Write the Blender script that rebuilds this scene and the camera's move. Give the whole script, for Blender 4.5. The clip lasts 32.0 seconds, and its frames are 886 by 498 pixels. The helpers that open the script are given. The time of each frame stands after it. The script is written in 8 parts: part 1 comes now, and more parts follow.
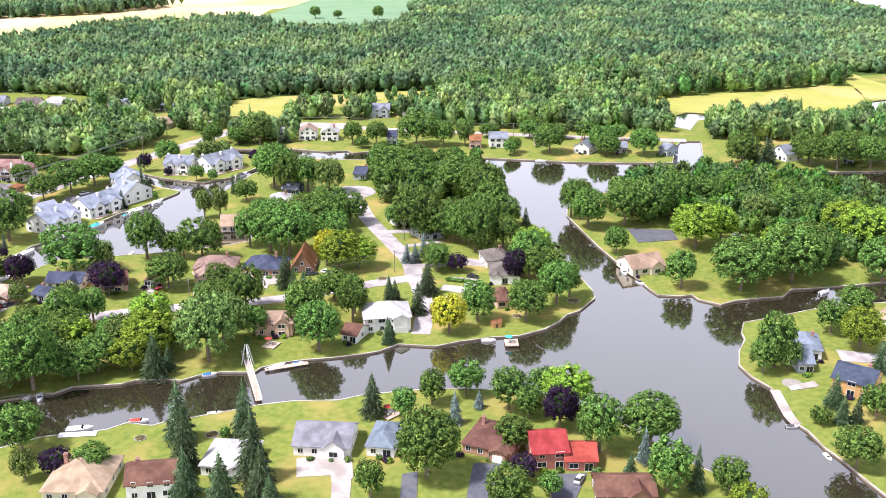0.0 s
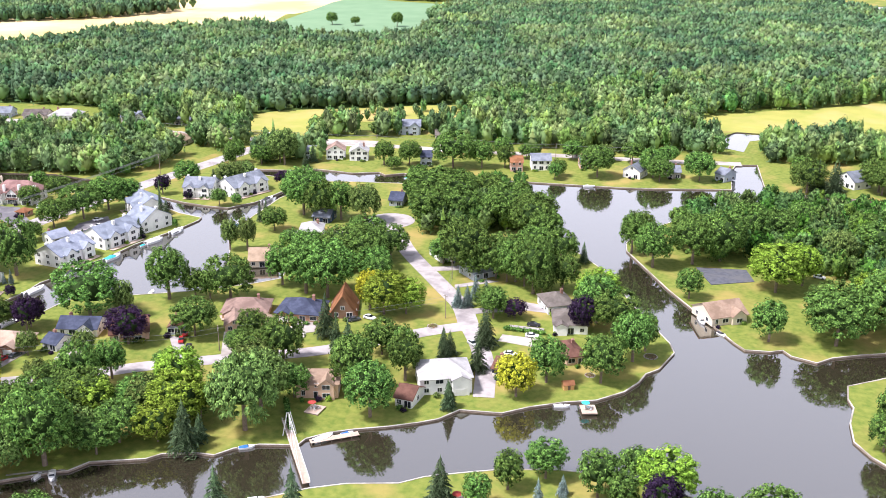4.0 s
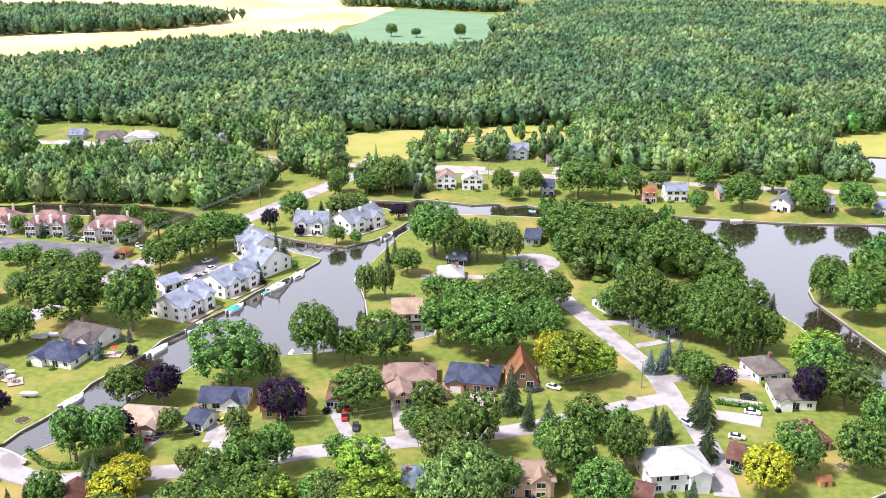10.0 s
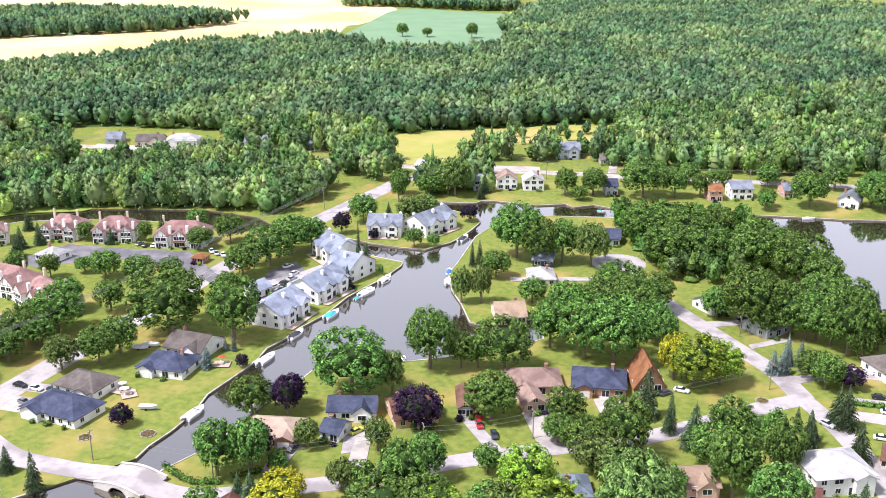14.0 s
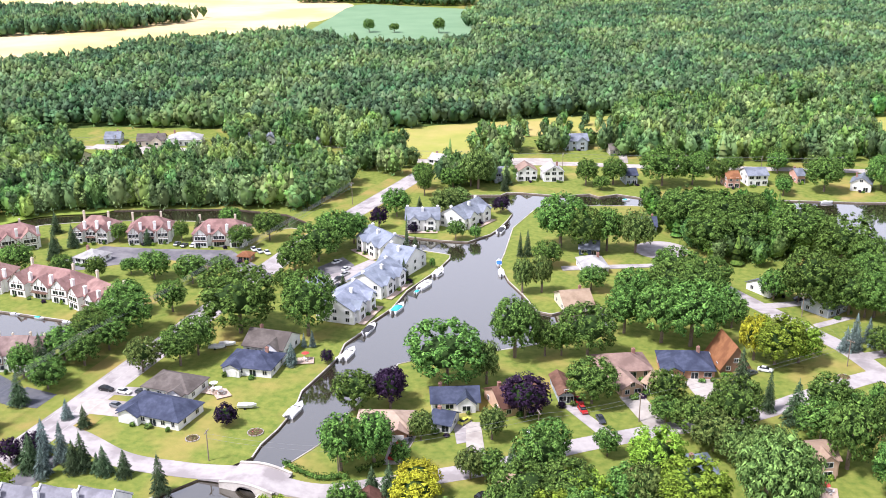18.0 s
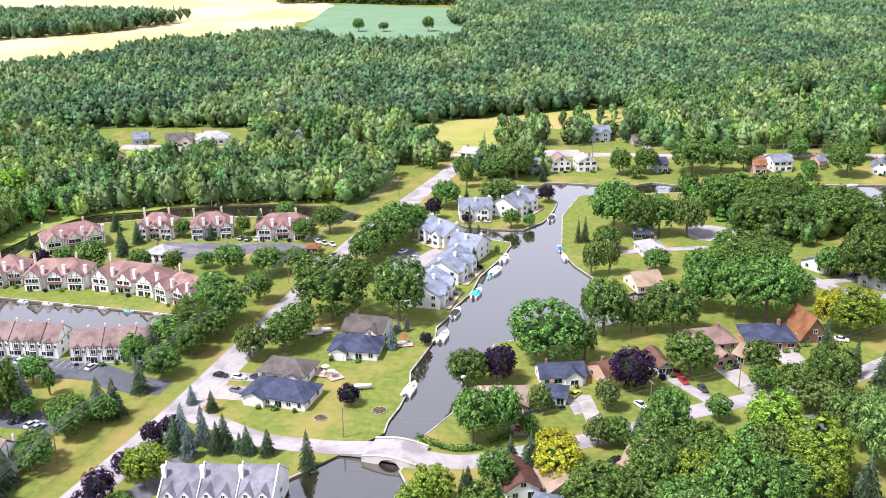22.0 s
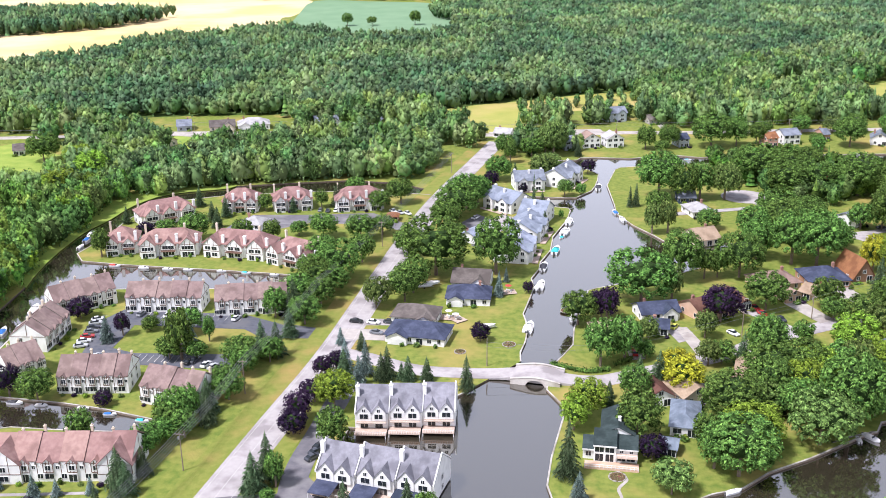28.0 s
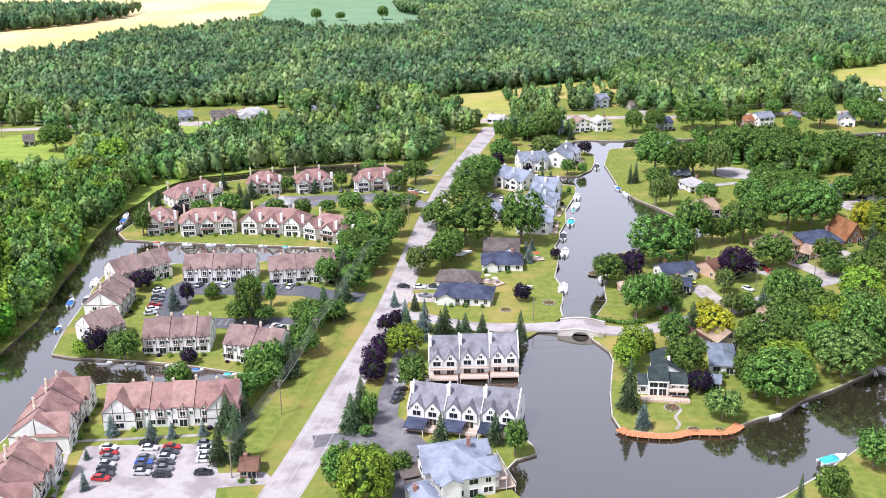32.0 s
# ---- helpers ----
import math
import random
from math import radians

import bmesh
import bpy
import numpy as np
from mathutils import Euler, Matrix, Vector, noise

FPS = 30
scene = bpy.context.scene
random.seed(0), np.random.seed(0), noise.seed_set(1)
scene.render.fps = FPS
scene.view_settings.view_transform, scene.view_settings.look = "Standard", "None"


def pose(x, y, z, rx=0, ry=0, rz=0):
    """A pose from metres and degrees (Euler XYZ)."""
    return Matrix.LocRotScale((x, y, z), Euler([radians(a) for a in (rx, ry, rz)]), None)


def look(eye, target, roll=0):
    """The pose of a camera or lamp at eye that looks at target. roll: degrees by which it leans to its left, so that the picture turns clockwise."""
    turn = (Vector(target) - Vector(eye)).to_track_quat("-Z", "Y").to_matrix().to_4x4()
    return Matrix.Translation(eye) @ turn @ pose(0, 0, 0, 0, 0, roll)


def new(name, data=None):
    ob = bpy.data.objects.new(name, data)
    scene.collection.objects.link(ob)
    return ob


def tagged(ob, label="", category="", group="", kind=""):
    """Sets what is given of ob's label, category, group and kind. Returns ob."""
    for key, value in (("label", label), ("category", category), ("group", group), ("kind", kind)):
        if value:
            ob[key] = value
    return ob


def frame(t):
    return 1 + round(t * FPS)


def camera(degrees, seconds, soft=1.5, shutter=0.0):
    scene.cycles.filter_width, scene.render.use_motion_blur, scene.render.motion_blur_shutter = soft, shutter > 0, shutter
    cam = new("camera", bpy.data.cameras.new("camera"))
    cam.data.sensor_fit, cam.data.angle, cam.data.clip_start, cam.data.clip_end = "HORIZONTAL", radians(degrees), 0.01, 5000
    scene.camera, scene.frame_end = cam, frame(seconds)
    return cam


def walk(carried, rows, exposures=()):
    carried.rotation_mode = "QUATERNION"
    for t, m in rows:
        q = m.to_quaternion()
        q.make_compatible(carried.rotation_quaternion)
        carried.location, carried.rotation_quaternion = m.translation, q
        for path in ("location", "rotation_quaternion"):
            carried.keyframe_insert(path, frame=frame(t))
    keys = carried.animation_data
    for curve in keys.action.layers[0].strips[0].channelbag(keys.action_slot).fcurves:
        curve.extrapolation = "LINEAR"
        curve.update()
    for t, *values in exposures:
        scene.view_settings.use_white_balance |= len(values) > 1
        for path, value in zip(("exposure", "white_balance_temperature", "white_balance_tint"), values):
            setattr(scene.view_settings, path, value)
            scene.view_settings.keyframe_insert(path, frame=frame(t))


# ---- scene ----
cam = camera(47.8, 32.0, soft=0.4)
METRES, EYE, TILT, LEAN, TURN = 381.5, 140.0, 0.62, -0.21, 23.3
ROWS = [
    (0.0, 0.0, 0.0, 0.0, -0.16, -20.31, 0.43),
    (0.5, -0.0023, 0.0131, -0.0002, -0.17, -20.33, 0.4),
    (1.0, -0.0058, 0.0273, -0.0006, -0.18, -20.33, 0.35),
    (1.5, -0.0103, 0.0417, -0.0007, -0.18, -20.34, 0.28),
    (2.0, -0.0167, 0.0581, -0.0007, -0.16, -20.32, 0.2),
    (2.5, -0.024, 0.0731, -0.0008, -0.11, -20.27, 0.1),
    (3.0, -0.032, 0.0865, -0.0005, -0.05, -20.24, 0.02),
    (3.5, -0.041, 0.0992, -0.0005, 0.04, -20.2, -0.04),
    (5.5, -0.0823, 0.1468, -0.002, 0.41, -20.02, -0.05),
    (6.0, -0.0942, 0.1586, -0.0024, 0.49, -19.98, -0.02),
    (6.5, -0.1053, 0.1695, -0.003, 0.57, -19.94, 0.04),
    (7.0, -0.1169, 0.1802, -0.0036, 0.63, -19.9, 0.07),
    (7.5, -0.1328, 0.1952, -0.0043, 0.72, -19.87, 0.15),
    (8.0, -0.1445, 0.2056, -0.0048, 0.77, -19.84, 0.19),
    (8.5, -0.1564, 0.2161, -0.0051, 0.81, -19.82, 0.19),
    (9.0, -0.1685, 0.2262, -0.0054, 0.86, -19.79, 0.18),
    (9.5, -0.1806, 0.2345, -0.0057, 0.88, -19.75, 0.14),
    (10.0, -0.195, 0.242, -0.0059, 0.88, -19.74, 0.1),
    (10.5, -0.209, 0.2473, -0.0061, 0.91, -19.71, 0.11),
    (11.0, -0.2235, 0.2512, -0.0062, 0.98, -19.69, 0.11),
    (11.5, -0.2381, 0.2541, -0.0065, 1.07, -19.68, 0.16),
    (12.0, -0.2539, 0.256, -0.0067, 1.04, -19.69, 0.2),
    (12.5, -0.2687, 0.2571, -0.0072, 0.9, -19.69, 0.21),
    (13.0, -0.2838, 0.2577, -0.0074, 0.51, -19.71, 0.23),
    (13.5, -0.2988, 0.258, -0.0079, 0.13, -19.73, 0.25),
    (14.0, -0.3135, 0.258, -0.0084, -0.86, -19.76, 0.25),
    (14.5, -0.327, 0.2579, -0.0088, -2.64, -19.8, 0.24),
    (16.5, -0.3924, 0.2585, -0.0101, -5.36, -19.98, 0.23),
    (17.0, -0.4079, 0.2586, -0.0101, -5.33, -20.0, 0.26),
    (17.5, -0.4234, 0.2586, -0.01, -5.3, -19.99, 0.28),
    (18.0, -0.4397, 0.2581, -0.01, -5.27, -19.99, 0.32),
    (18.5, -0.4544, 0.2571, -0.0098, -5.63, -20.0, 0.34),
    (19.0, -0.4681, 0.2558, -0.0098, -6.92, -19.99, 0.33),
    (19.5, -0.4846, 0.254, -0.0097, -8.35, -20.01, 0.33),
    (20.0, -0.5002, 0.2517, -0.0096, -8.36, -20.01, 0.38),
    (20.5, -0.5154, 0.2485, -0.0096, -8.32, -20.01, 0.45),
    (21.0, -0.5306, 0.2449, -0.0096, -8.29, -20.0, 0.5),
    (21.5, -0.5464, 0.2405, -0.0093, -8.25, -20.01, 0.57),
    (22.0, -0.5607, 0.2352, -0.0091, -8.28, -20.01, 0.66),
    (22.5, -0.5748, 0.2295, -0.0088, -8.64, -20.01, 0.7),
    (23.0, -0.589, 0.2231, -0.0086, -8.98, -20.0, 0.74),
    (23.5, -0.6019, 0.2169, -0.0083, -9.32, -20.02, 0.78),
    (24.0, -0.6156, 0.2099, -0.0083, -9.7, -20.02, 0.78),
    (24.5, -0.6287, 0.2028, -0.0081, -10.51, -20.05, 0.77),
    (26.5, -0.6849, 0.1731, -0.0067, -12.06, -20.11, 0.72),
    (27.0, -0.6988, 0.166, -0.0066, -12.02, -20.13, 0.73),
    (27.5, -0.7124, 0.1588, -0.0065, -11.99, -20.14, 0.73),
    (28.0, -0.7261, 0.1516, -0.0065, -11.96, -20.15, 0.74),
    (28.5, -0.7388, 0.1449, -0.0064, -12.02, -20.17, 0.75),
    (29.0, -0.7525, 0.1377, -0.0063, -12.23, -20.18, 0.73),
    (29.5, -0.7652, 0.1303, -0.0062, -12.9, -20.2, 0.72),
    (30.0, -0.7789, 0.1232, -0.0061, -14.96, -20.22, 0.62),
    (30.5, -0.7952, 0.116, -0.0058, -15.73, -20.24, 0.56),
    (31.0, -0.8091, 0.109, -0.0058, -15.69, -20.25, 0.56),
    (31.5, -0.8231, 0.1023, -0.0058, -15.65, -20.26, 0.55),
    (32.0, -0.8373, 0.0958, -0.0058, -15.6, -20.27, 0.55),
]
walk(cam, [(t, pose(0, 0, EYE, TILT, LEAN, TURN) @ pose(METRES * x, METRES * y, METRES * z, 90 + pitch, roll, yaw)) for t, x, y, z, yaw, pitch, roll in ROWS],
     exposures=[(0.0, 0.61, 6220, 18), (12.0, 0.50, 6150, 18), (20.0, 0.43, 6080, 18), (32.0, 0.26, 6020, 17)])

# ---- light ----
SUN_AZ, SUN_EL = 225.0, 58.0
world = bpy.data.worlds.new("sky")
scene.world = world
world.use_nodes = True
_n = world.node_tree.nodes
_bg = _n["Background"]
_sky = _n.new("ShaderNodeTexSky")
_sky.sky_type = "NISHITA"
_sky.sun_disc = False
_sky.sun_elevation = radians(SUN_EL)
_sky.sun_rotation = radians(SUN_AZ)
_sky.air_density, _sky.dust_density, _sky.ozone_density = 1.0, 6.0, 1.0
_bg.inputs["Strength"].default_value = 0.056
_cloud = _n.new("ShaderNodeMix")
_cloud.data_type = "RGBA"
_cloud.inputs["Factor"].default_value = 0.6
_co, _se, _cr = _n.new("ShaderNodeTexCoord"), _n.new("ShaderNodeSeparateXYZ"), _n.new("ShaderNodeValToRGB")
world.node_tree.links.new(_co.outputs["Generated"], _se.inputs[0])
world.node_tree.links.new(_se.outputs["Z"], _cr.inputs[0])
# thin high cloud, whitest towards the horizon all round
_cr.color_ramp.elements[0].position, _cr.color_ramp.elements[0].color = 0.0, (38.0, 38.8, 41.5, 1)
_cr.color_ramp.elements[1].position, _cr.color_ramp.elements[1].color = 0.9, (5.0, 5.8, 8.0, 1)
_mid = _cr.color_ramp.elements.new(0.3)
_mid.color = (27.0, 27.7, 30.0, 1)
_mid = _cr.color_ramp.elements.new(0.55)
_mid.color = (20.0, 20.8, 23.0, 1)
world.node_tree.links.new(_cr.outputs[0], _cloud.inputs["B"])
world.node_tree.links.new(_sky.outputs[0], _cloud.inputs["A"])
world.node_tree.links.new(_cloud.outputs["Result"], _bg.inputs["Color"])
sun = new("sun", bpy.data.lights.new("sun", "SUN"))
sun.data.energy, sun.data.angle, sun.data.color = 4.5, radians(8), (1.0, 0.97, 0.93)
_d = Vector((math.sin(radians(SUN_AZ)) * math.cos(radians(SUN_EL)), math.cos(radians(SUN_AZ)) * math.cos(radians(SUN_EL)), math.sin(radians(SUN_EL))))
sun.matrix_world = look(_d * 500, (0, 0, 0))


# ---- materials ----
def material(name, c1, c2, scale=1.0, rough=0.8, detail=6.0, bump=0.0, bump_scale=None, c3=None, scale3=0.05, island=0.0, metal=0.0, objvar=0.0, spec=0.12, translucent=0.0, c3_at=(0.46, 0.62), cell=0.0):
    """Two colours mixed by a fine noise, a third by a broad one, with relief and random change from piece to piece. cell: change from tree to tree in a wood."""
    m = bpy.data.materials.new(name)
    m.use_nodes = True
    nt = m.node_tree
    N, K = nt.nodes, nt.links.new
    b = N["Principled BSDF"]
    geo = N.new("ShaderNodeNewGeometry")
    no = N.new("ShaderNodeTexNoise")
    no.inputs["Scale"].default_value, no.inputs["Detail"].default_value = scale, detail
    K(geo.outputs["Position"], no.inputs["Vector"])
    ramp = N.new("ShaderNodeMapRange")
    ramp.inputs["From Min"].default_value, ramp.inputs["From Max"].default_value = 0.3, 0.7
    K(no.outputs[0], ramp.inputs["Value"])
    mix = N.new("ShaderNodeMix")
    mix.data_type = "RGBA"
    mix.inputs["A"].default_value, mix.inputs["B"].default_value = (*c1, 1), (*c2, 1)
    K(ramp.outputs[0], mix.inputs["Factor"])
    out = mix.outputs["Result"]
    if c3:
        n3 = N.new("ShaderNodeTexNoise")
        n3.inputs["Scale"].default_value, n3.inputs["Detail"].default_value = scale3, 4.0
        K(geo.outputs["Position"], n3.inputs["Vector"])
        r3 = N.new("ShaderNodeMapRange")
        r3.inputs["From Min"].default_value, r3.inputs["From Max"].default_value = c3_at
        K(n3.outputs[0], r3.inputs["Value"])
        m3 = N.new("ShaderNodeMix")
        m3.data_type = "RGBA"
        m3.inputs["B"].default_value = (*c3, 1)
        K(out, m3.inputs["A"])
        K(r3.outputs[0], m3.inputs["Factor"])
        out = m3.outputs["Result"]
    if cell:
        flat, vo, sep, hs = N.new("ShaderNodeVectorMath"), N.new("ShaderNodeTexVoronoi"), N.new("ShaderNodeSeparateColor"), N.new("ShaderNodeHueSaturation")
        flat.operation = "MULTIPLY"
        flat.inputs[1].default_value = (1, 1, 0)
        vo.inputs["Scale"].default_value = 0.115
        K(geo.outputs["Position"], flat.inputs[0])
        K(flat.outputs[0], vo.inputs["Vector"])
        K(vo.outputs["Color"], sep.inputs[0])
        for channel, socket, lo, hi in (("Red", "Value", 1 - cell, 1 + cell), ("Green", "Hue", 0.478, 0.530), ("Blue", "Saturation", 0.85, 1.12)):
            mc = N.new("ShaderNodeMapRange")
            mc.inputs["To Min"].default_value, mc.inputs["To Max"].default_value = lo, hi
            K(sep.outputs[channel], mc.inputs["Value"])
            K(mc.outputs[0], hs.inputs[socket])
        K(out, hs.inputs["Color"])
        out = hs.outputs["Color"]
    for amount, source in ((island, "i"), (objvar, "o")):
        if amount:
            src = geo.outputs["Random Per Island"] if source == "i" else N.new("ShaderNodeObjectInfo").outputs["Random"]
            h = N.new("ShaderNodeHueSaturation")
            mr = N.new("ShaderNodeMapRange")
            mr.inputs["To Min"].default_value, mr.inputs["To Max"].default_value = 1 - amount, 1 + amount * (1.5 if source == "i" else 1)
            K(src, mr.inputs["Value"])
            K(mr.outputs[0], h.inputs["Value"])
            if source == "o":
                mh = N.new("ShaderNodeMapRange")
                mh.inputs["To Min"].default_value, mh.inputs["To Max"].default_value = 0.5 - amount * 0.08, 0.5 + amount * 0.06
                K(src, mh.inputs["Value"])
                K(mh.outputs[0], h.inputs["Hue"])
            K(out, h.inputs["Color"])
            out = h.outputs["Color"]
    K(out, b.inputs["Base Color"])
    b.inputs["Roughness"].default_value, b.inputs["Metallic"].default_value = rough, metal
    b.inputs["Specular IOR Level"].default_value = spec
    if bump:
        nb = N.new("ShaderNodeTexNoise")
        nb.inputs["Scale"].default_value, nb.inputs["Detail"].default_value = bump_scale or scale, 5.0
        K(geo.outputs["Position"], nb.inputs["Vector"])
        bp = N.new("ShaderNodeBump")
        bp.inputs["Strength"].default_value, bp.inputs["Distance"].default_value = bump, 0.3
        K(nb.outputs[0], bp.inputs["Height"])
        K(bp.outputs[0], b.inputs["Normal"])
    if translucent:
        tr = N.new("ShaderNodeBsdfTranslucent")
        K(out, tr.inputs["Color"])
        ms = N.new("ShaderNodeMixShader")
        ms.inputs[0].default_value = translucent
        K(b.outputs[0], ms.inputs[1])
        K(tr.outputs[0], ms.inputs[2])
        K(ms.outputs[0], N["Material Output"].inputs["Surface"])
    return m


def shingles(name, c1, c2):
    """Roofing: courses a hand high, weathered streaks, shade that changes from tab to tab."""
    m = material(name, c1, c2, 0.9, 0.85, c3=tuple(v * 0.8 for v in c1), scale3=0.25, objvar=0.12)
    N, K = m.node_tree.nodes, m.node_tree.links.new
    b = N["Principled BSDF"]
    w = N.new("ShaderNodeTexWave")
    w.bands_direction = "Z"
    w.inputs["Scale"].default_value, w.inputs["Distortion"].default_value = 2.2, 0.6
    g = N.new("ShaderNodeNewGeometry")
    K(g.outputs["Position"], w.inputs["Vector"])
    bp = N.new("ShaderNodeBump")
    bp.inputs["Strength"].default_value, bp.inputs["Distance"].default_value = 0.5, 0.05
    K(w.outputs["Color"], bp.inputs["Height"])
    K(bp.outputs[0], b.inputs["Normal"])
    return m


GRASS = material("lawn_grass", (0.125, 0.180, 0.032), (0.240, 0.262, 0.058), 0.45, 0.9, 12, 0.4, 1.5, c3=(0.36, 0.28, 0.09), scale3=0.05, c3_at=(0.51, 0.71))
VERGE = material("dry_verge_grass", (0.17, 0.21, 0.04), (0.24, 0.25, 0.06), 0.5, 0.95, 10, 0.4, 1.5, c3=(0.36, 0.25, 0.09), scale3=0.06, c3_at=(0.48, 0.70))
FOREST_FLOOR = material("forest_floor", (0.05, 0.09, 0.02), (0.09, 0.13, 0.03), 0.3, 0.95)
MARSH = material("marsh_grass", (0.20, 0.30, 0.05), (0.32, 0.38, 0.08), 0.12, 0.95, 8, 0.6, 3.0)
MEADOW_MAT = material("meadow_grass", (0.40, 0.37, 0.10), (0.29, 0.32, 0.075), 0.06, 0.95, 8, 0.6, 2.0, c3=(0.46, 0.37, 0.14), scale3=0.02)
GOLD = material("ripe_grain", (0.72, 0.54, 0.29), (0.80, 0.63, 0.37), 0.02, 0.95, 6, c3=(0.68, 0.50, 0.20), scale3=0.008)
CROP = material("green_crop", (0.16, 0.27, 0.15), (0.20, 0.31, 0.18), 0.03, 0.95, 6)
ASPHALT = material("worn_asphalt", (0.40, 0.365, 0.362), (0.46, 0.425, 0.42), 0.7, 0.9, 10, c3=(0.30, 0.27, 0.27), scale3=0.15)
# real asphalt on lots and drives; painted shade on the bridge vault
DARK_ASPHALT_AND_SHADE = material("sealed_asphalt_and_vault_shade", (0.09, 0.095, 0.115), (0.135, 0.14, 0.165), 0.6, 0.8, 8, c3=(0.14, 0.14, 0.15), scale3=0.15)
ASPHALT_GREY = material("grey_patched_asphalt", (0.13, 0.125, 0.14), (0.18, 0.17, 0.185), 0.5, 0.85, 8, c3=(0.24, 0.23, 0.235), scale3=0.12)
CONCRETE = material("pale_concrete", (0.40, 0.36, 0.33), (0.50, 0.46, 0.42), 0.6, 0.9, 10, c3=(0.33, 0.29, 0.27), scale3=0.12)
PAINT_LINE = material("road_paint", (0.62, 0.60, 0.57), (0.45, 0.43, 0.41), 2.0, 0.8)
SEAWALL = material("seawall_timber", (0.42, 0.39, 0.35), (0.60, 0.57, 0.52), 0.8, 0.9, 8, c3=(0.3, 0.27, 0.23), scale3=0.15)
BRIDGE_STONE = material("pale_bridge_stone", (0.52, 0.48, 0.44), (0.62, 0.58, 0.53), 1.2, 0.9, 8, 0.3, 2.0, c3=(0.42, 0.38, 0.34), scale3=0.3)
BANK = material("bank_earth", (0.10, 0.08, 0.06), (0.16, 0.13, 0.1), 0.8, 0.95)
ROOFS = {
    "navy": shingles("navy_shingles", (0.052, 0.062, 0.100), (0.082, 0.095, 0.145)),
    "taupe": shingles("taupe_shingles", (0.136, 0.116, 0.105), (0.184, 0.160, 0.146)),
    "slate": shingles("slate_shingles", (0.177, 0.197, 0.238), (0.245, 0.265, 0.306)),
    "grey": shingles("grey_shingles", (0.215, 0.21, 0.24), (0.29, 0.285, 0.32)),
    "bluegrey": shingles("blue_grey_shingles", (0.163, 0.197, 0.245), (0.224, 0.258, 0.313)),
    "brown": shingles("brown_shingles", (0.136, 0.068, 0.051), (0.190, 0.102, 0.075)),
    "rose": shingles("rose_shingles", (0.286, 0.197, 0.163), (0.354, 0.252, 0.204)),
    "rust": shingles("rust_shingles", (0.245, 0.102, 0.054), (0.299, 0.136, 0.068)),
    "red": shingles("red_shingles", (0.340, 0.061, 0.048), (0.408, 0.088, 0.068)),
    "tan": shingles("tan_shingles", (0.340, 0.245, 0.170), (0.408, 0.306, 0.224)),
    "peach": shingles("peach_shingles", (0.408, 0.299, 0.231), (0.476, 0.360, 0.286)),
    "cream": shingles("pale_shingles", (0.422, 0.408, 0.408), (0.503, 0.490, 0.483)),
    "pine": shingles("dark_green_shingles", (0.041, 0.058, 0.058), (0.061, 0.082, 0.082)),
    "tudor": shingles("faded_red_shingles", (0.29, 0.172, 0.155), (0.37, 0.235, 0.21)),
    "mauve": shingles("red_brown_shingles", (0.235, 0.165, 0.15), (0.31, 0.225, 0.205)),
    "ice": shingles("pale_blue_shingles", (0.235, 0.265, 0.33), (0.30, 0.33, 0.40)),
}


def siding(name, c, k=0.9):
    return material(name, c, tuple(v * k for v in c), 0.7, 0.75, 6, 0.2, 3.0, c3=tuple(v * 0.85 for v in c), scale3=0.3)


WALLS = {
    "white": siding("white_siding", (0.86, 0.85, 0.83), 0.95), "cream": siding("cream_siding", (0.72, 0.63, 0.50)),
    "bluegrey": siding("blue_grey_siding", (0.42, 0.46, 0.52)), "taupe": siding("taupe_siding", (0.42, 0.38, 0.34)),
    "rose": siding("rose_siding", (0.62, 0.36, 0.30)), "peach": siding("peach_siding", (0.66, 0.45, 0.33)),
    "brick": siding("brick_wall", (0.48, 0.27, 0.18), 0.75), "orange": siding("orange_siding", (0.62, 0.36, 0.15)),
    "redwall": siding("red_brick_wall", (0.50, 0.20, 0.16), 0.8), "brown": siding("brown_siding", (0.26, 0.15, 0.10)),
    "navywall": siding("navy_siding", (0.06, 0.09, 0.14)),
}
TRIM = siding("white_trim", (0.82, 0.81, 0.79))
# real timber on row houses and hut; painted shade under the townhouses
TIMBER_AND_SHADE = material("dark_timber_and_shade", (0.13, 0.08, 0.06), (0.19, 0.12, 0.09), 1.5, 0.8)
DECK = material("weathered_deck", (0.48, 0.36, 0.29), (0.58, 0.46, 0.38), 1.2, 0.85)
RED_DECK = material("red_stained_deck", (0.55, 0.21, 0.10), (0.64, 0.28, 0.14), 1.2, 0.85)
BRICK_CH = siding("chimney_brick", (0.42, 0.24, 0.19), 0.7)
BARK = material("bark", (0.16, 0.12, 0.09), (0.24, 0.19, 0.15), 2.0, 0.95)
# dark green that paints the shade inside crowns, between the leaf heads
CROWN_SHADE = material("crown_inner_shade", (0.022, 0.046, 0.012), (0.04, 0.075, 0.02), 1.0, 0.95)
BIRCH = material("birch_bark", (0.7, 0.68, 0.64), (0.5, 0.48, 0.45), 2.0, 0.9)
POLE = material("weathered_pole", (0.22, 0.17, 0.13), (0.30, 0.24, 0.19), 1.0, 0.9)
WIRE = material("cable_black", (0.10, 0.10, 0.10), (0.14, 0.14, 0.14), 1.0, 0.6)
CABLE = material("bare_cable", (0.16, 0.165, 0.17), (0.24, 0.245, 0.25), 1.0, 0.5)


def leaf(name, c1, c2, tr=0.07):
    return material(name, c1, c2, 1.1, 0.8, 4, island=0.74, objvar=0.25, spec=0.04, translucent=tr)


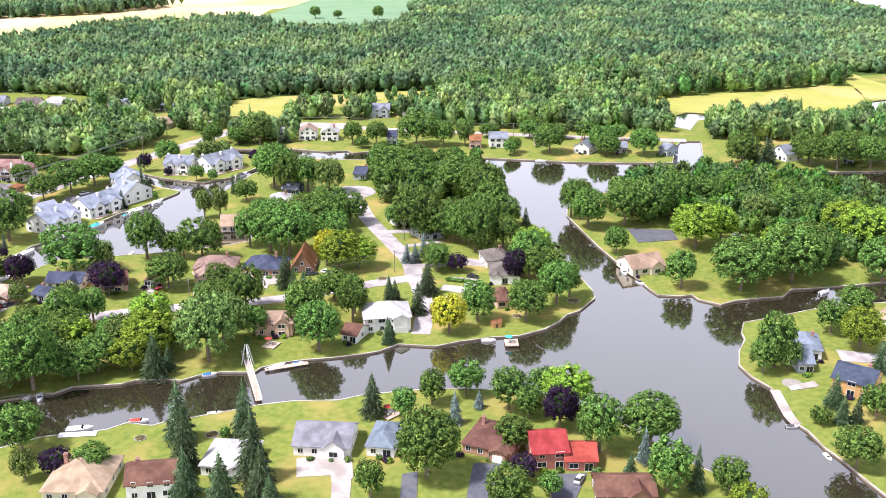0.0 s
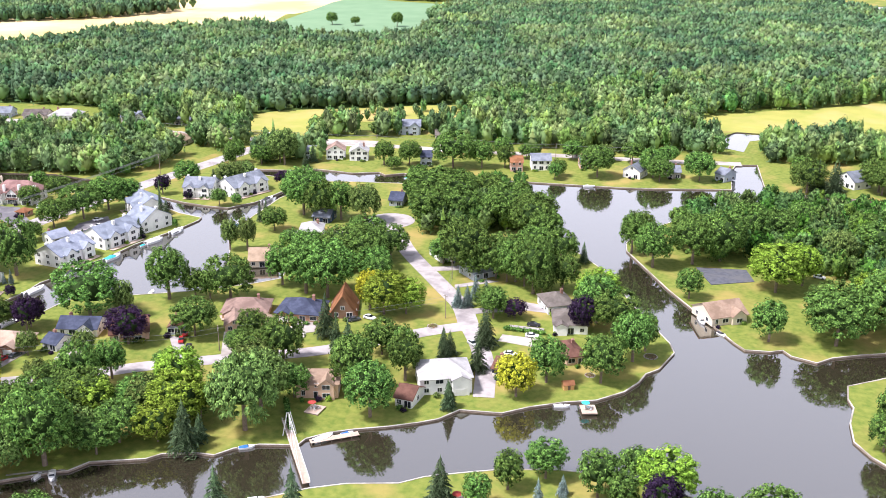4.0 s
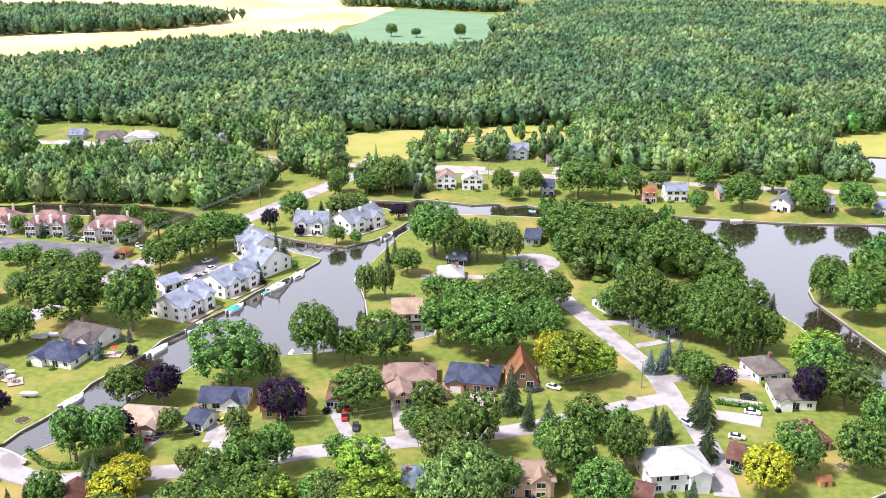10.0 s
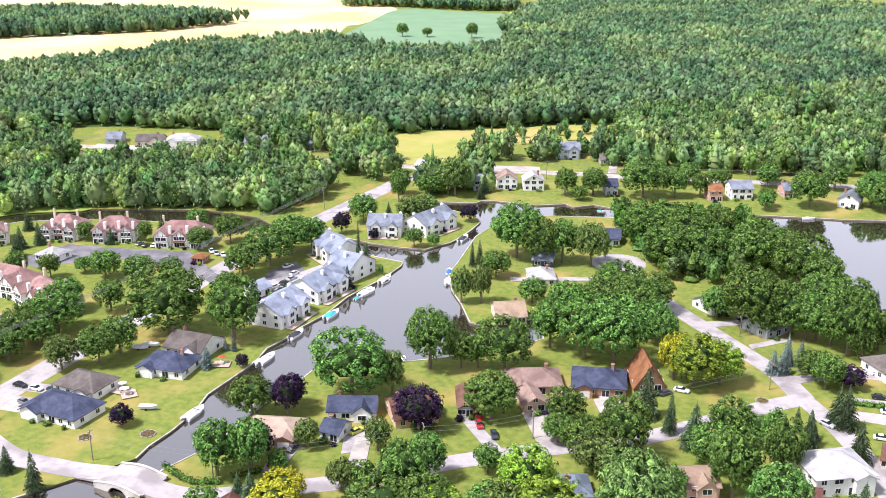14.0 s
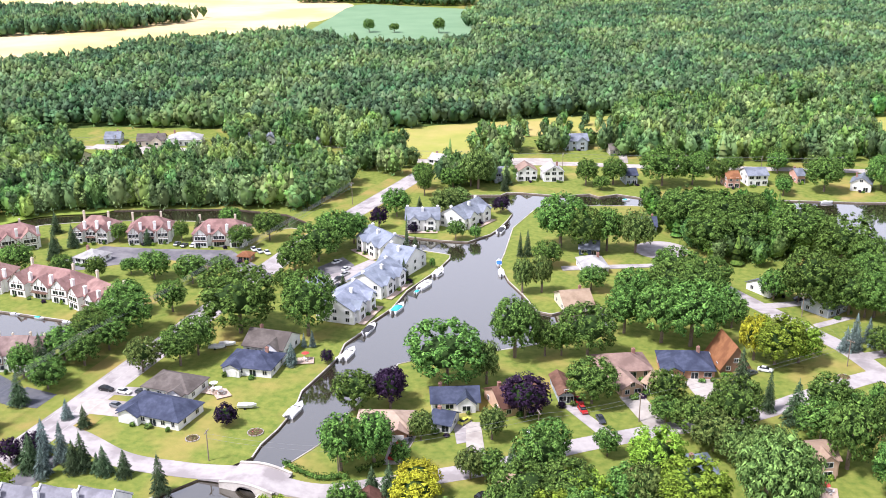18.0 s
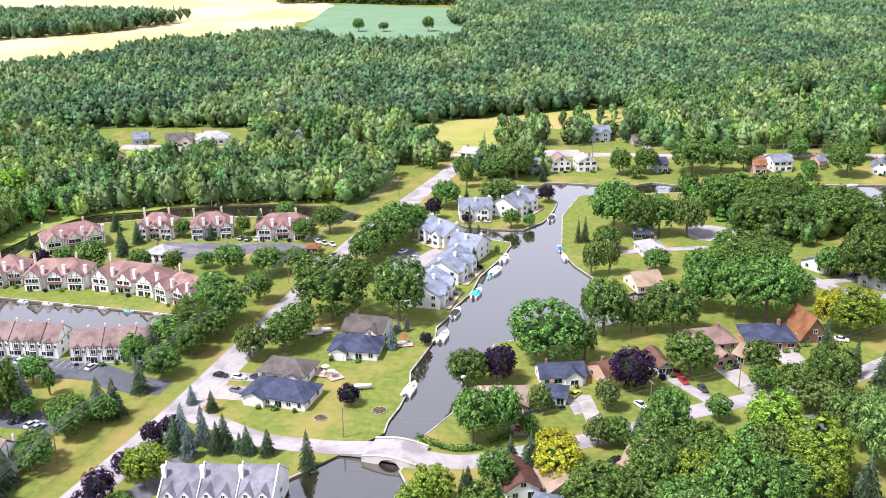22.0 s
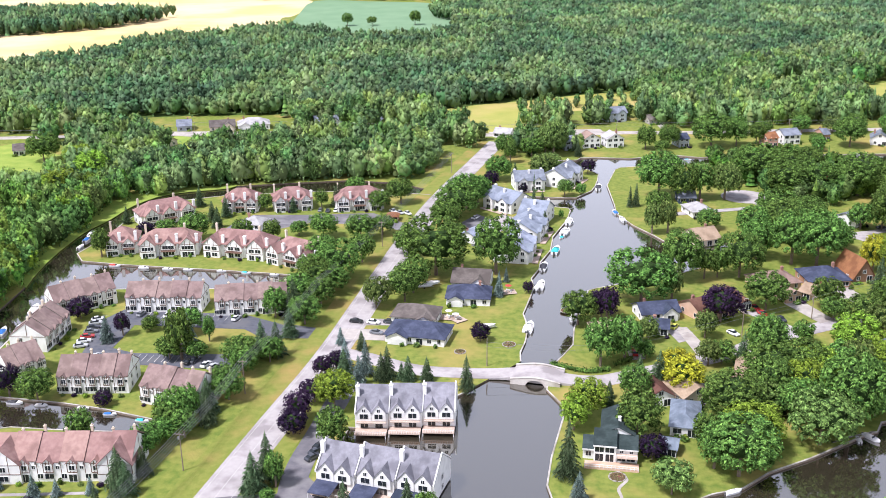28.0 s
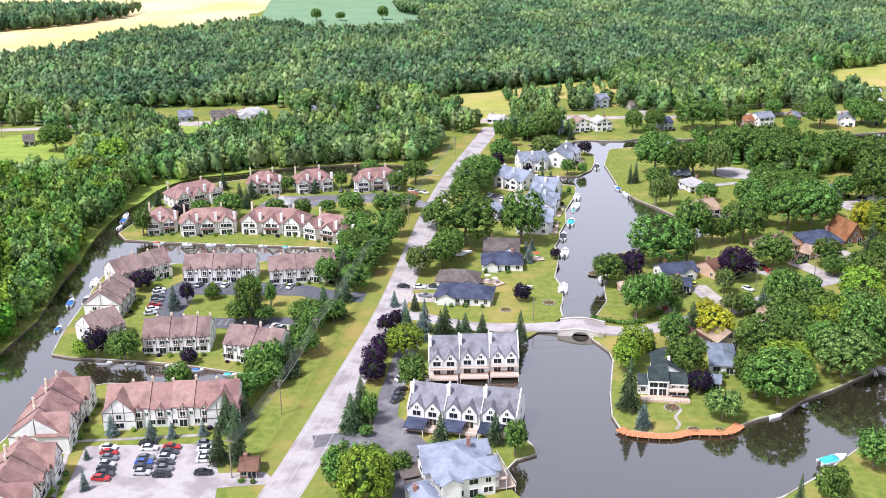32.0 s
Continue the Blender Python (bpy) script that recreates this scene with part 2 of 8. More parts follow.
LEAF = {
    "d": leaf("green_leaves", (0.015, 0.046, 0.013), (0.150, 0.258, 0.054)),
    "w": leaf("grey_green_leaves", (0.038, 0.076, 0.022), (0.178, 0.258, 0.068)),
    "l": leaf("lime_leaves", (0.080, 0.150, 0.016), (0.215, 0.320, 0.042)),
    "y": leaf("yellow_leaves", (0.190, 0.205, 0.018), (0.38, 0.37, 0.03)),
    "p": leaf("purple_leaves", (0.016, 0.010, 0.022), (0.036, 0.020, 0.046), 0.05),
    "r": leaf("dark_red_leaves", (0.146, 0.026, 0.021), (0.208, 0.042, 0.031), 0.15),
    "s": leaf("spruce_needles", (0.034, 0.066, 0.030), (0.110, 0.155, 0.078), 0.08),
    "b": leaf("blue_spruce_needles", (0.075, 0.118, 0.104), (0.210, 0.265, 0.245), 0.08),
}
FOREST_LEAF = material("forest_leaves", (0.034, 0.072, 0.038), (0.100, 0.168, 0.072), 0.03, 0.65, 8, island=0.58, c3=(0.122, 0.180, 0.068), scale3=0.012, translucent=0.05, spec=0.04, cell=0.28)
BELT_LEAF = material("belt_leaves", (0.025, 0.058, 0.024), (0.130, 0.212, 0.068), 0.35, 0.65, 8, island=0.6, c3=(0.165, 0.240, 0.072), scale3=0.04, translucent=0.05, spec=0.04, cell=0.26)

RIVER_LEAF = material("river_wood_leaves", (0.028, 0.068, 0.016), (0.160, 0.262, 0.050), 0.9, 0.8, 4, island=0.74, spec=0.04, translucent=0.07, cell=0.22)
GROVE_LEAF = material("grove_leaves", (0.013, 0.040, 0.012), (0.112, 0.200, 0.044), 0.9, 0.8, 4, island=0.74, spec=0.04, translucent=0.07, cell=0.2)

GLASS = bpy.data.materials.new("window_glass")
GLASS.use_nodes = True
_b = GLASS.node_tree.nodes["Principled BSDF"]
_b.inputs["Base Color"].default_value, _b.inputs["Roughness"].default_value = (0.02, 0.025, 0.03, 1), 0.05

WATER_MAT = bpy.data.materials.new("canal_water")
WATER_MAT.use_nodes = True
_nt = WATER_MAT.node_tree
_b = _nt.nodes["Principled BSDF"]
_b.inputs["Base Color"].default_value, _b.inputs["Roughness"].default_value, _b.inputs["IOR"].default_value = (0.036, 0.030, 0.019, 1), 0.05, 1.5
_b.inputs["Specular IOR Level"].default_value = 1.0
_b.inputs["Coat Weight"].default_value, _b.inputs["Coat IOR"].default_value, _b.inputs["Coat Roughness"].default_value = 1.0, 2.35, 0.03
_g = _nt.nodes.new("ShaderNodeNewGeometry")
_mp = _nt.nodes.new("ShaderNodeMapping")
_mp.inputs["Scale"].default_value = (1.0, 0.45, 1.0)
_no = _nt.nodes.new("ShaderNodeTexNoise")
_no.inputs["Scale"].default_value, _no.inputs["Detail"].default_value = 0.8, 4.0
_bp = _nt.nodes.new("ShaderNodeBump")
_bp.inputs["Strength"].default_value, _bp.inputs["Distance"].default_value = 0.12, 0.12
_nt.links.new(_g.outputs["Position"], _mp.inputs[0])
_nt.links.new(_mp.outputs[0], _no.inputs["Vector"])
_nt.links.new(_no.outputs[0], _bp.inputs["Height"])
_nt.links.new(_bp.outputs[0], _b.inputs["Normal"])
_nt.links.new(_bp.outputs[0], _b.inputs["Coat Normal"])


# ---- building blocks ----
class Geo:
    """Collects vertices and faces for one mesh."""

    def __init__(self):
        self.v, self.f, self.m, self.soft, self.n = [], [], [], False, []

    def add(self, verts, faces, mat=0):
        o = len(self.v)
        self.v += [tuple(p) for p in verts]
        self.f += [tuple(i + o for i in f) for f in faces]
        self.m += [mat] * len(faces)
        return self

    def box(self, x0, x1, y0, y1, z0, z1, mat=0):
        return self.add([(x0, y0, z0), (x1, y0, z0), (x1, y1, z0), (x0, y1, z0), (x0, y0, z1), (x1, y0, z1), (x1, y1, z1), (x0, y1, z1)],
                        [(3, 2, 1, 0), (4, 5, 6, 7), (0, 1, 5, 4), (1, 2, 6, 5), (2, 3, 7, 6), (3, 0, 4, 7)], mat)

    def slab(self, pts, t, mat=0):
        """A flat polygon thickened downwards by t."""
        n = len(pts)
        low = [(x, y, z - t) for x, y, z in pts]
        return self.add(list(pts) + low, [tuple(range(n)), tuple(range(2 * n - 1, n - 1, -1))] + [((i + 1) % n, i, n + i, n + (i + 1) % n) for i in range(n)], mat)

    def shell(self, polys, t, mat=0):
        """Faces that share corners, thickened downwards into one connected piece."""
        ids, vs, fs, seen = {}, [], [], {}
        for poly in polys:
            f = []
            for q in poly:
                key = tuple(round(c, 3) for c in q)
                if key not in ids:
                    ids[key] = len(vs)
                    vs.append(q)
                f.append(ids[key])
            fs.append(tuple(f))
            for a, b in zip(f, f[1:] + f[:1]):
                seen[(a, b)] = True
        n = len(vs)
        low = [(x, y, z - t) for x, y, z in vs]
        rim = [(b, a, n + a, n + b) for a, b in seen if (b, a) not in seen]
        return self.add(vs + low, fs + [tuple(n + i for i in f[::-1]) for f in fs] + rim, mat)

    def tube(self, a, b, r0, r1, n=6, mat=0):
        a, b = Vector(a), Vector(b)
        q = (b - a).to_track_quat("Z", "Y").to_matrix()
        vs = []
        for c, r in ((a, r0), (b, r1)):
            vs += [c + q @ Vector((r * math.cos(k * math.tau / n), r * math.sin(k * math.tau / n), 0)) for k in range(n)]
        return self.add(vs, [(k, (k + 1) % n, n + (k + 1) % n, n + k) for k in range(n)] + [tuple(range(n, 2 * n)), tuple(range(n - 1, -1, -1))], mat)

    def sweep(self, pts, r, n=4, mat=0):
        """One connected tube along a line of points."""
        vs, fs = [], []
        for i, c in enumerate(pts):
            q = (pts[min(i + 1, len(pts) - 1)] - pts[max(i - 1, 0)]).to_track_quat("Z", "Y").to_matrix()
            vs += [c + q @ Vector((r * math.cos(k * math.tau / n), r * math.sin(k * math.tau / n), 0)) for k in range(n)]
        for i in range(len(pts) - 1):
            fs += [(i * n + k, i * n + (k + 1) % n, (i + 1) * n + (k + 1) % n, (i + 1) * n + k) for k in range(n)]
        return self.add(vs, fs, mat)

    def mesh(self, name, *mats):
        me = bpy.data.meshes.new(name)
        me.from_pydata(self.v, [], self.f)
        for m in mats:
            me.materials.append(m)
        if len(mats) > 1:
            me.polygons.foreach_set("material_index", self.m)
        if self.soft:
            me.polygons.foreach_set("use_smooth", [True] * len(me.polygons))
        me.update()
        if self.n:  # leaves shade as the rounded clump that they belong to
            me.polygons.foreach_set("use_smooth", [True] * len(me.polygons))
            me.normals_split_custom_set_from_vertices(self.n)
        return me


def part(name, geo, mat, parent, label="", at=None):
    """One mesh under a thing or a part. geo: a Geo or a mesh that is shared."""
    me = geo.mesh(name, mat) if isinstance(geo, Geo) else geo
    ob = new(name, me)
    ob.parent = parent
    if at is not None:
        ob.matrix_basis = at
    return tagged(ob, label)


def thing(name, m, label, category, group="", kind=""):
    ob = new(name)
    ob.empty_display_size = 0.5
    ob.matrix_basis = m
    return tagged(ob, label, category, group, kind)


def inside(x, y, poly):
    c, j = False, len(poly) - 1
    for i in range(len(poly)):
        (xi, yi), (xj, yj) = poly[i], poly[j]
        if (yi > y) != (yj > y) and x < (xj - xi) * (y - yi) / (yj - yi) + xi:
            c = not c
        j = i
    return c


def smooth(pts, n=4):
    """A rounded open line through the points."""
    res = []
    for i in range(len(pts) - 1):
        p0, p1, p2, p3 = (Vector(pts[max(0, min(len(pts) - 1, k))]) for k in (i - 1, i, i + 1, i + 2))
        for k in range(n):
            t = k / n
            res.append(0.5 * (2 * p1 + (p2 - p0) * t + (2 * p0 - 5 * p1 + 4 * p2 - p3) * t * t + (3 * p1 - p0 - 3 * p2 + p3) * t ** 3))
    return res + [Vector(pts[-1])]


def ribbon(line, half, z, off=0.0, thick=0.3):
    """A strip along a line of plan points."""
    g = Geo()
    vs = []
    for i, p in enumerate(line):
        d = (line[min(i + 1, len(line) - 1)] - line[max(i - 1, 0)]).normalized()
        nrm = Vector((-d.y, d.x))
        for s in (half, -half):
            q = p + nrm * (off + s)
            vs += [(q.x, q.y, z), (q.x, q.y, z - thick)]
    fs = []
    for i in range(len(line) - 1):
        a, b = 4 * i, 4 * i + 4
        fs += [(a, a + 2, b + 2, b), (a + 2, a + 3, b + 3, b + 2), (a + 1, a, b, b + 1)]
    return g.add(vs, fs)


def sheet(name, outline, z, mat, label, category="ground", kind="structure", round_it=True):
    pts = outline
    if round_it:
        pts = [tuple(p) for p in smooth(list(outline) + [outline[0]], 3)[:-1]]
    ob = new(name, Geo().slab([(x, y, z) for x, y in pts][::1 if area(pts) > 0 else -1], 0.3).mesh(name, mat))
    return tagged(ob, label, category, kind=kind)


def area(p):
    return sum(p[i - 1][0] * p[i][1] - p[i][0] * p[i - 1][1] for i in range(len(p))) / 2


# ---- plan of the shores ----
LAKE_A = [(-223.9, 190), (-218.3, 194.3), (-211.1, 198), (-210, 200.8), (-209, 203.6), (-201.6, 207.9), (-196.6, 210.8), (-194.3, 214.5), (-186.8, 218.5), (-181.3, 219.6), (-178.6, 224.4), (-173.5, 229), (-163.8, 233), (-163.6, 236.5), (-159.3, 242.2), (-153.7, 246.7), (-146.2, 251.6), (-139, 257.3), (-134.9, 261.3), (-131.4, 268.7), (-119.6, 271.8), (-113.4, 278.6), (-105, 285.5), (-96.8, 290.4), (-90.6, 298.9), (-88, 306.7), (-87.3, 313.3), (-84.2, 318.4), (-82.2, 332.2), (-85.2, 339.3), (-91.6, 348.4), (-98.5, 358), (-108.3, 373.7), (-123.1, 397.3), (-139.3, 414.1), (-153.6, 437), (-170.6, 465.6), (-184.1, 486.4)]
LAKE_B = [(-192.6, 485), (-215.2, 485.8), (-235, 481.7), (-249.9, 478), (-264.7, 473.4), (-279.6, 468.7), (-288, 465), (-290.4, 460.2)]
CANAL_EAST = [(-293.2, 429.5), (-288.3, 396.4), (-286.9, 382.9), (-279, 366.7), (-270.6, 355.2), (-262, 341.2), (-256.7, 340.3), (-251.6, 345.7), (-242.4, 351.9), (-238.6, 348.8), (-234.3, 337.4), (-239.6, 330.2), (-249.5, 320.2), (-259.5, 311.2), (-269.9, 303.8), (-290.6, 290), (-293.7, 287), (-293.8, 275.3), (-295.4, 262.8), (-296.1, 251.4), (-295.5, 239.3), (-297.2, 233.3), (-298.9, 227.8), (-300.7, 222.1)]
CANAL_WEST = [(-310.6, 224), (-311.5, 230.6), (-310.9, 239.2), (-311.3, 247.1), (-312.7, 255.3), (-314.4, 261.5), (-313.7, 277.5), (-313.5, 286.4), (-315.5, 295.8), (-313.7, 306.4), (-314, 314), (-311.5, 328.6), (-312.1, 345.9), (-309.9, 359.4), (-308.1, 370.1), (-307.8, 384.2), (-308.9, 388), (-315.3, 388.9), (-322.1, 389.6), (-340.5, 396.3), (-352.1, 401)]
NORTH_BLOCK = [(-355.3, 405.5), (-346.5, 406.9), (-331.3, 404.4), (-317.6, 404), (-306.6, 405.7), (-303.2, 412.7), (-300.3, 418.1), (-298.9, 427), (-298.3, 438.4), (-298.6, 450), (-304, 457.9), (-316.7, 462.1), (-328.7, 462.8), (-334, 464.6)]
NORTH_SHORE = [(-336.4, 469.8), (-311.5, 477.6), (-309.9, 482.5), (-302.5, 484.7), (-282.5, 485.3), (-270.6, 492.5), (-265.3, 488.8), (-257.7, 496.2), (-245.9, 493.3), (-218, 499.7), (-193.3, 506.7), (-168.8, 511.8), (-144.9, 516.8), (-129.4, 521.8), (-93.5, 536.3), (-99, 572.7), (-98.5, 587.9), (-87.7, 592.3), (-78.9, 548.9), (-70.9, 536.6), (-63.9, 539.5), (-46.7, 542.8), (-21.1, 544.7), (13.9, 561.5), (44.6, 574.1), (103, 586.2)]
EAST_ARM = [(97.7, 545.7), (42.7, 528.2), (14.2, 523.9), (-16.9, 522), (-44.4, 522.1), (-72.3, 517.7), (-92.7, 502.2), (-109.3, 473), (-122.1, 447), (-122.5, 433.1), (-119.8, 423.1), (-95.1, 386.7), (-74.6, 360), (-65.5, 348.1), (-61.4, 343.8), (-53.6, 345.9), (-50, 348.6), (-47.1, 345.1), (-39, 343.3), (-34.9, 349), (-25.8, 355.7), (-19.2, 359.6), (-17, 368.2), (-5.5, 374.9), (15.4, 389.7), (61.7, 416.7)]
EAST_SHORE = [(59.4, 391.2), (15.6, 368.3), (-4.4, 355.5), (-13.2, 346.3), (-21.8, 337.4), (-29.3, 330.1), (-28.8, 321.2), (-27.1, 316.1), (-27.6, 306.1), (-26.2, 295.7), (-21.6, 289.2), (-15.3, 283.9), (-11, 272.6), (-7.3, 265.4), (-3.2, 261.4), (1.6, 253.8), (6, 249.3), (11.7, 241.9), (16.8, 235.9), (25.6, 225.1)]
SOUTH_SHORE = [(6.9, 203.7), (-3.5, 214), (-10.9, 223.4), (-18.5, 229.2), (-27.2, 231.2), (-36.9, 236.1), (-47, 243.7), (-60.8, 250.6), (-77, 253.5), (-95.2, 249.7), (-109.2, 243.8), (-117.8, 238.3), (-126.1, 232.5), (-130.8, 227.2), (-142.8, 221.7), (-150.6, 215.9), (-156.3, 209.9), (-160.9, 205.5), (-163.6, 202.6), (-169.1, 198.2), (-171.7, 194), (-179.3, 192.5), (-181.9, 187.4), (-187.1, 183.2), (-195.6, 177.4), (-201.7, 168.4)]
POND_WEST = [(-324.5, 200.5), (-327, 196.6), (-329.3, 192.7), (-330.9, 187.1), (-335.5, 179.9), (-343.4, 176.1), (-351.7, 175.2), (-351.4, 164.8), (-344.3, 143.9), (-328, 145.8), (-322.1, 146.5), (-316.1, 137.5), (-315.4, 134.1), (-320.5, 130.4), (-322.8, 125.1), (-320.5, 117)]
POND_SOUTH = [(-307.3, 98.4), (-288.1, 107.1), (-268, 115.2), (-256, 121.6), (-245.3, 132.3), (-230.4, 149.2), (-218.6, 161)]
POND_EAST = [(-212, 198.1), (-230.3, 181.1), (-241.6, 172.1), (-248.5, 163.7), (-256, 159.7), (-264.5, 152.5), (-273.6, 150.5), (-282.7, 148.2), (-293.2, 149.1), (-295.5, 156.5), (-295.7, 169.8), (-294.4, 192.4), (-295.5, 198.4), (-298.6, 203.5), (-300.7, 206.7)]
RIVER_OUT = [(-482.5, 119.1), (-487, 159.5), (-489.1, 200), (-498.1, 234.4), (-502, 256.2), (-507.3, 273.1), (-512.3, 297.4), (-514.7, 320.9), (-513.4, 338.3), (-514.7, 356.7), (-511.1, 371.8), (-499.3, 386.6), (-479.4, 398.3), (-452.2, 408.8), (-424.1, 418.5), (-396.6, 417.8), (-381.6, 409.2)]
RIVER_IN = [(-376.2, 399), (-386, 400.1), (-392.2, 394.2), (-419.5, 398.9), (-447.3, 391.8), (-474, 382.8), (-493, 370.6), (-502.3, 357.9), (-504.1, 337.5), (-500.9, 314.2), (-501.7, 304.7), (-502.2, 292.6), (-495.4, 284.7), (-478.2, 283.7), (-458.8, 283.8), (-435, 284.3), (-416, 284.3), (-401.8, 283.8), (-400, 274.9), (-411.8, 269.8), (-433, 265), (-454.6, 261.4), (-475.5, 256.7), (-485.9, 254.3), (-486.4, 247.1), (-484.2, 233.1), (-480.4, 217.8), (-477.3, 201.3), (-474.5, 188.4), (-470.8, 175.7), (-462.9, 174.2), (-453.6, 174.2), (-437.2, 174.1), (-424, 173), (-414.4, 171.2), (-403.5, 169.2), (-404.5, 164.4), (-414.1, 161.6), (-430.4, 159.7), (-443.9, 158.8), (-452.2, 154.7), (-457.1, 139.5), (-457.1, 114.1), (-458.2, 88.3)]
POND_FAR = [(-110.1, 625.4), (-114.8, 659.7), (-110.2, 671.2), (-88.8, 676.1), (-90.8, 658.3), (-99.1, 649.4), (-98.6, 619.9)]
POND_FAR_EAST = [(-4.5, 748.7), (12, 768.3), (61.4, 806.2), (72.1, 747.2), (12.5, 711.5), (-0.8, 717.6)]
FAR_LAKE = [(-87.7, 1518.3), (-51.9, 1392.3), (-16.5, 1313.2), (7.6, 1263.1), (79.2, 1167.8), (215.4, 1097), (396, 1292.4), (314, 1671.3)]
GOLD_FIELD = [(-1034.8, 560), (-960, 600), (-835, 690), (-812, 730), (-780, 765), (-777, 838), (-754, 888), (-714, 918), (-697, 955), (-668, 990), (-709.4, 1104.3), (-703, 1132.4), (-738.1, 1307.2), (-866.1, 1396.4), (-1049.2, 1467.3), (-1316.2, 1374.3), (-1660.2, 1176.7)]
GREEN_FIELD = [(-665, 990), (-697.9, 1128.3), (-734.5, 1308.7), (-657.5, 1309.9), (-559.9, 1291.4), (-520, 1214.9), (-480, 1077.7), (-480, 950), (-585.3, 930)]
MEADOW = [(-404.7, 557.2), (-412.5, 591.3), (-397.6, 613.7), (-360.7, 637.2), (-324, 664.5), (-292.1, 678.5), (-279.9, 637.8), (-308.7, 615.3), (-350.1, 590.7), (-348.8, 560.9), (-360, 538.9), (-378.1, 536.6)]
MEADOW_EAST = [(-145.8, 701.7), (-118.0, 730.6), (-65.1, 775.5), (-16.8, 814.9), (-2.5, 763.1), (-14.4, 722.2), (-57.9, 692.4), (-86, 676), (-116, 672), (-135.0, 676.4)]
MEADOW_VIEW = [(-135.0, 676.4), (-124.3, 645), (-108, 610), (-92, 610), (-87.1, 638), (-53.6, 655), (-14.2, 680), (10, 705), (20, 770), (-10, 760), (-60, 700)]
MEADOW_STRIP = [(-24, 870.8), (-17.9, 879), (11.4, 830.9), (61.1, 802.8), (59.5, 769.3), (11.9, 771.6), (-2.3, 772.6)]
MARSH_LAWN = [(-674.3, 403.4), (-645, 466.8), (-614.5, 451), (-586.5, 430.9), (-562.8, 391.1), (-566.8, 364.1), (-604, 365.4), (-625, 333.9)]
BACK_LAWN = [(-537.8, 435.6), (-557.1, 498), (-544.9, 502.3), (-524.5, 463.8), (-514.5, 425.3)]
MAIN_ROAD = [(-378.3, 82.7), (-376.2, 105.8), (-374.5, 128.1), (-372.6, 171.2), (-370.5, 217.7), (-371, 267.7), (-371.9, 340.4), (-370.5, 395.7), (-363.9, 473.9), (-360.7, 513)]
NORTH_ROAD = [(-779.8, 447.4), (-683.6, 472), (-620.6, 487.9), (-570, 500.3), (-527, 509.7), (-485.1, 518.8), (-434.2, 523.3), (-367.9, 530), (-323.2, 539), (-287.9, 548.1), (-252.5, 553.6), (-199.3, 566), (-148, 576.9), (-96, 590.8)]
ISLAND_ROAD = [(-151.4, 325.2), (-160, 339.7), (-170.4, 350.9), (-181.3, 362.3), (-191.8, 373.2), (-203.5, 386.1), (-215.8, 402.4), (-226, 416.3)]
SHORE_ROAD = [(-151.4, 325.2), (-160.6, 316.6), (-172.6, 303.5), (-189.1, 286), (-211.2, 270.5), (-233.3, 253.9), (-248.7, 239.5), (-275.6, 221.2), (-286.2, 215.1), (-297.9, 213.6), (-304.1, 214), (-313.6, 214.6), (-325.8, 213.3), (-341.9, 212.9), (-360, 218.8), (-374.1, 222)]
SPUR_ROAD = [(-151.4, 325.2), (-141.8, 310.9), (-133.8, 295.4), (-127.8, 278.5)]
TOWNHOUSE_DRIVE = [(-359.7, 208.8), (-359.3, 188.1), (-358.9, 169.6), (-358.6, 154.7), (-356.3, 141.4), (-350.2, 128.5), (-343.6, 109.9)]
TOWNHOUSE_LINK = [(-374.4, 133.1), (-366.7, 135.7), (-355.7, 138.7)]
CANAL_COURT = [(-353.8, 358.6), (-349.2, 372.2), (-341.5, 365.4), (-336.8, 351.1), (-336.9, 340.7), (-336.3, 325.3), (-344.2, 328.9), (-348, 344.9)]
TOWNHOUSE_YARD = [(-367.4, 135.8), (-360.1, 138.5), (-359.3, 147.9), (-355.3, 150), (-351.1, 146.3), (-346.3, 138.7), (-343.2, 134.7), (-343.9, 127.6), (-346.8, 120.6), (-345.1, 104.9), (-348.4, 104.5), (-349.2, 117.7), (-351.5, 127.5), (-359.6, 132.1), (-366.5, 130.7)]
LOT_SOUTH = [(-433.7, 123.8), (-400.5, 129.2), (-394.3, 115.4), (-382.6, 117.3), (-379.5, 114.1), (-380.9, 111.9), (-392.3, 109), (-390, 99.4), (-427, 94.9)]
LOT_LOOP = [(-448, 199.7), (-456.5, 232.1), (-453.3, 242.3), (-408.5, 243.9), (-389.7, 236.8), (-390.4, 228), (-399.9, 229), (-405, 232.5), (-443.6, 229.3), (-441.7, 211), (-433.1, 208.7), (-399.3, 213.4), (-394.1, 202.7), (-429.9, 200.9)]
LOT_ENTRY = [(-393.4, 239.1), (-381.6, 237.7), (-381.6, 229), (-391.4, 227.9)]
LOT_NORTH = [(-449.9, 354.4), (-425.8, 358.4), (-396.3, 365.9), (-367.4, 345.7), (-363.4, 337.4), (-391.8, 349), (-419.6, 347.9), (-441.7, 327), (-455.3, 328.4), (-453.2, 344.8)]
LOT_NORTH_ENTRY = [(-386.9, 351.3), (-378.1, 354), (-374.5, 343.8), (-382.7, 343)]
CUL_DE_SAC = [(-228, 419.7)]
DRIVEWAYS = []
DRIVEWAYS.append(('asphalt', [(-373.6, 246.7), (-357, 249.6), (-356.2, 244.3), (-373, 241.3)]))
DRIVEWAYS.append(('pale', [(-373.6, 238.6), (-354.6, 240.7), (-353.2, 232.2), (-369.8, 230.3)]))
DRIVEWAYS.append(('pale', [(-225.1, 286.4), (-218.5, 289.3), (-210, 274.2), (-215.1, 270.3)]))
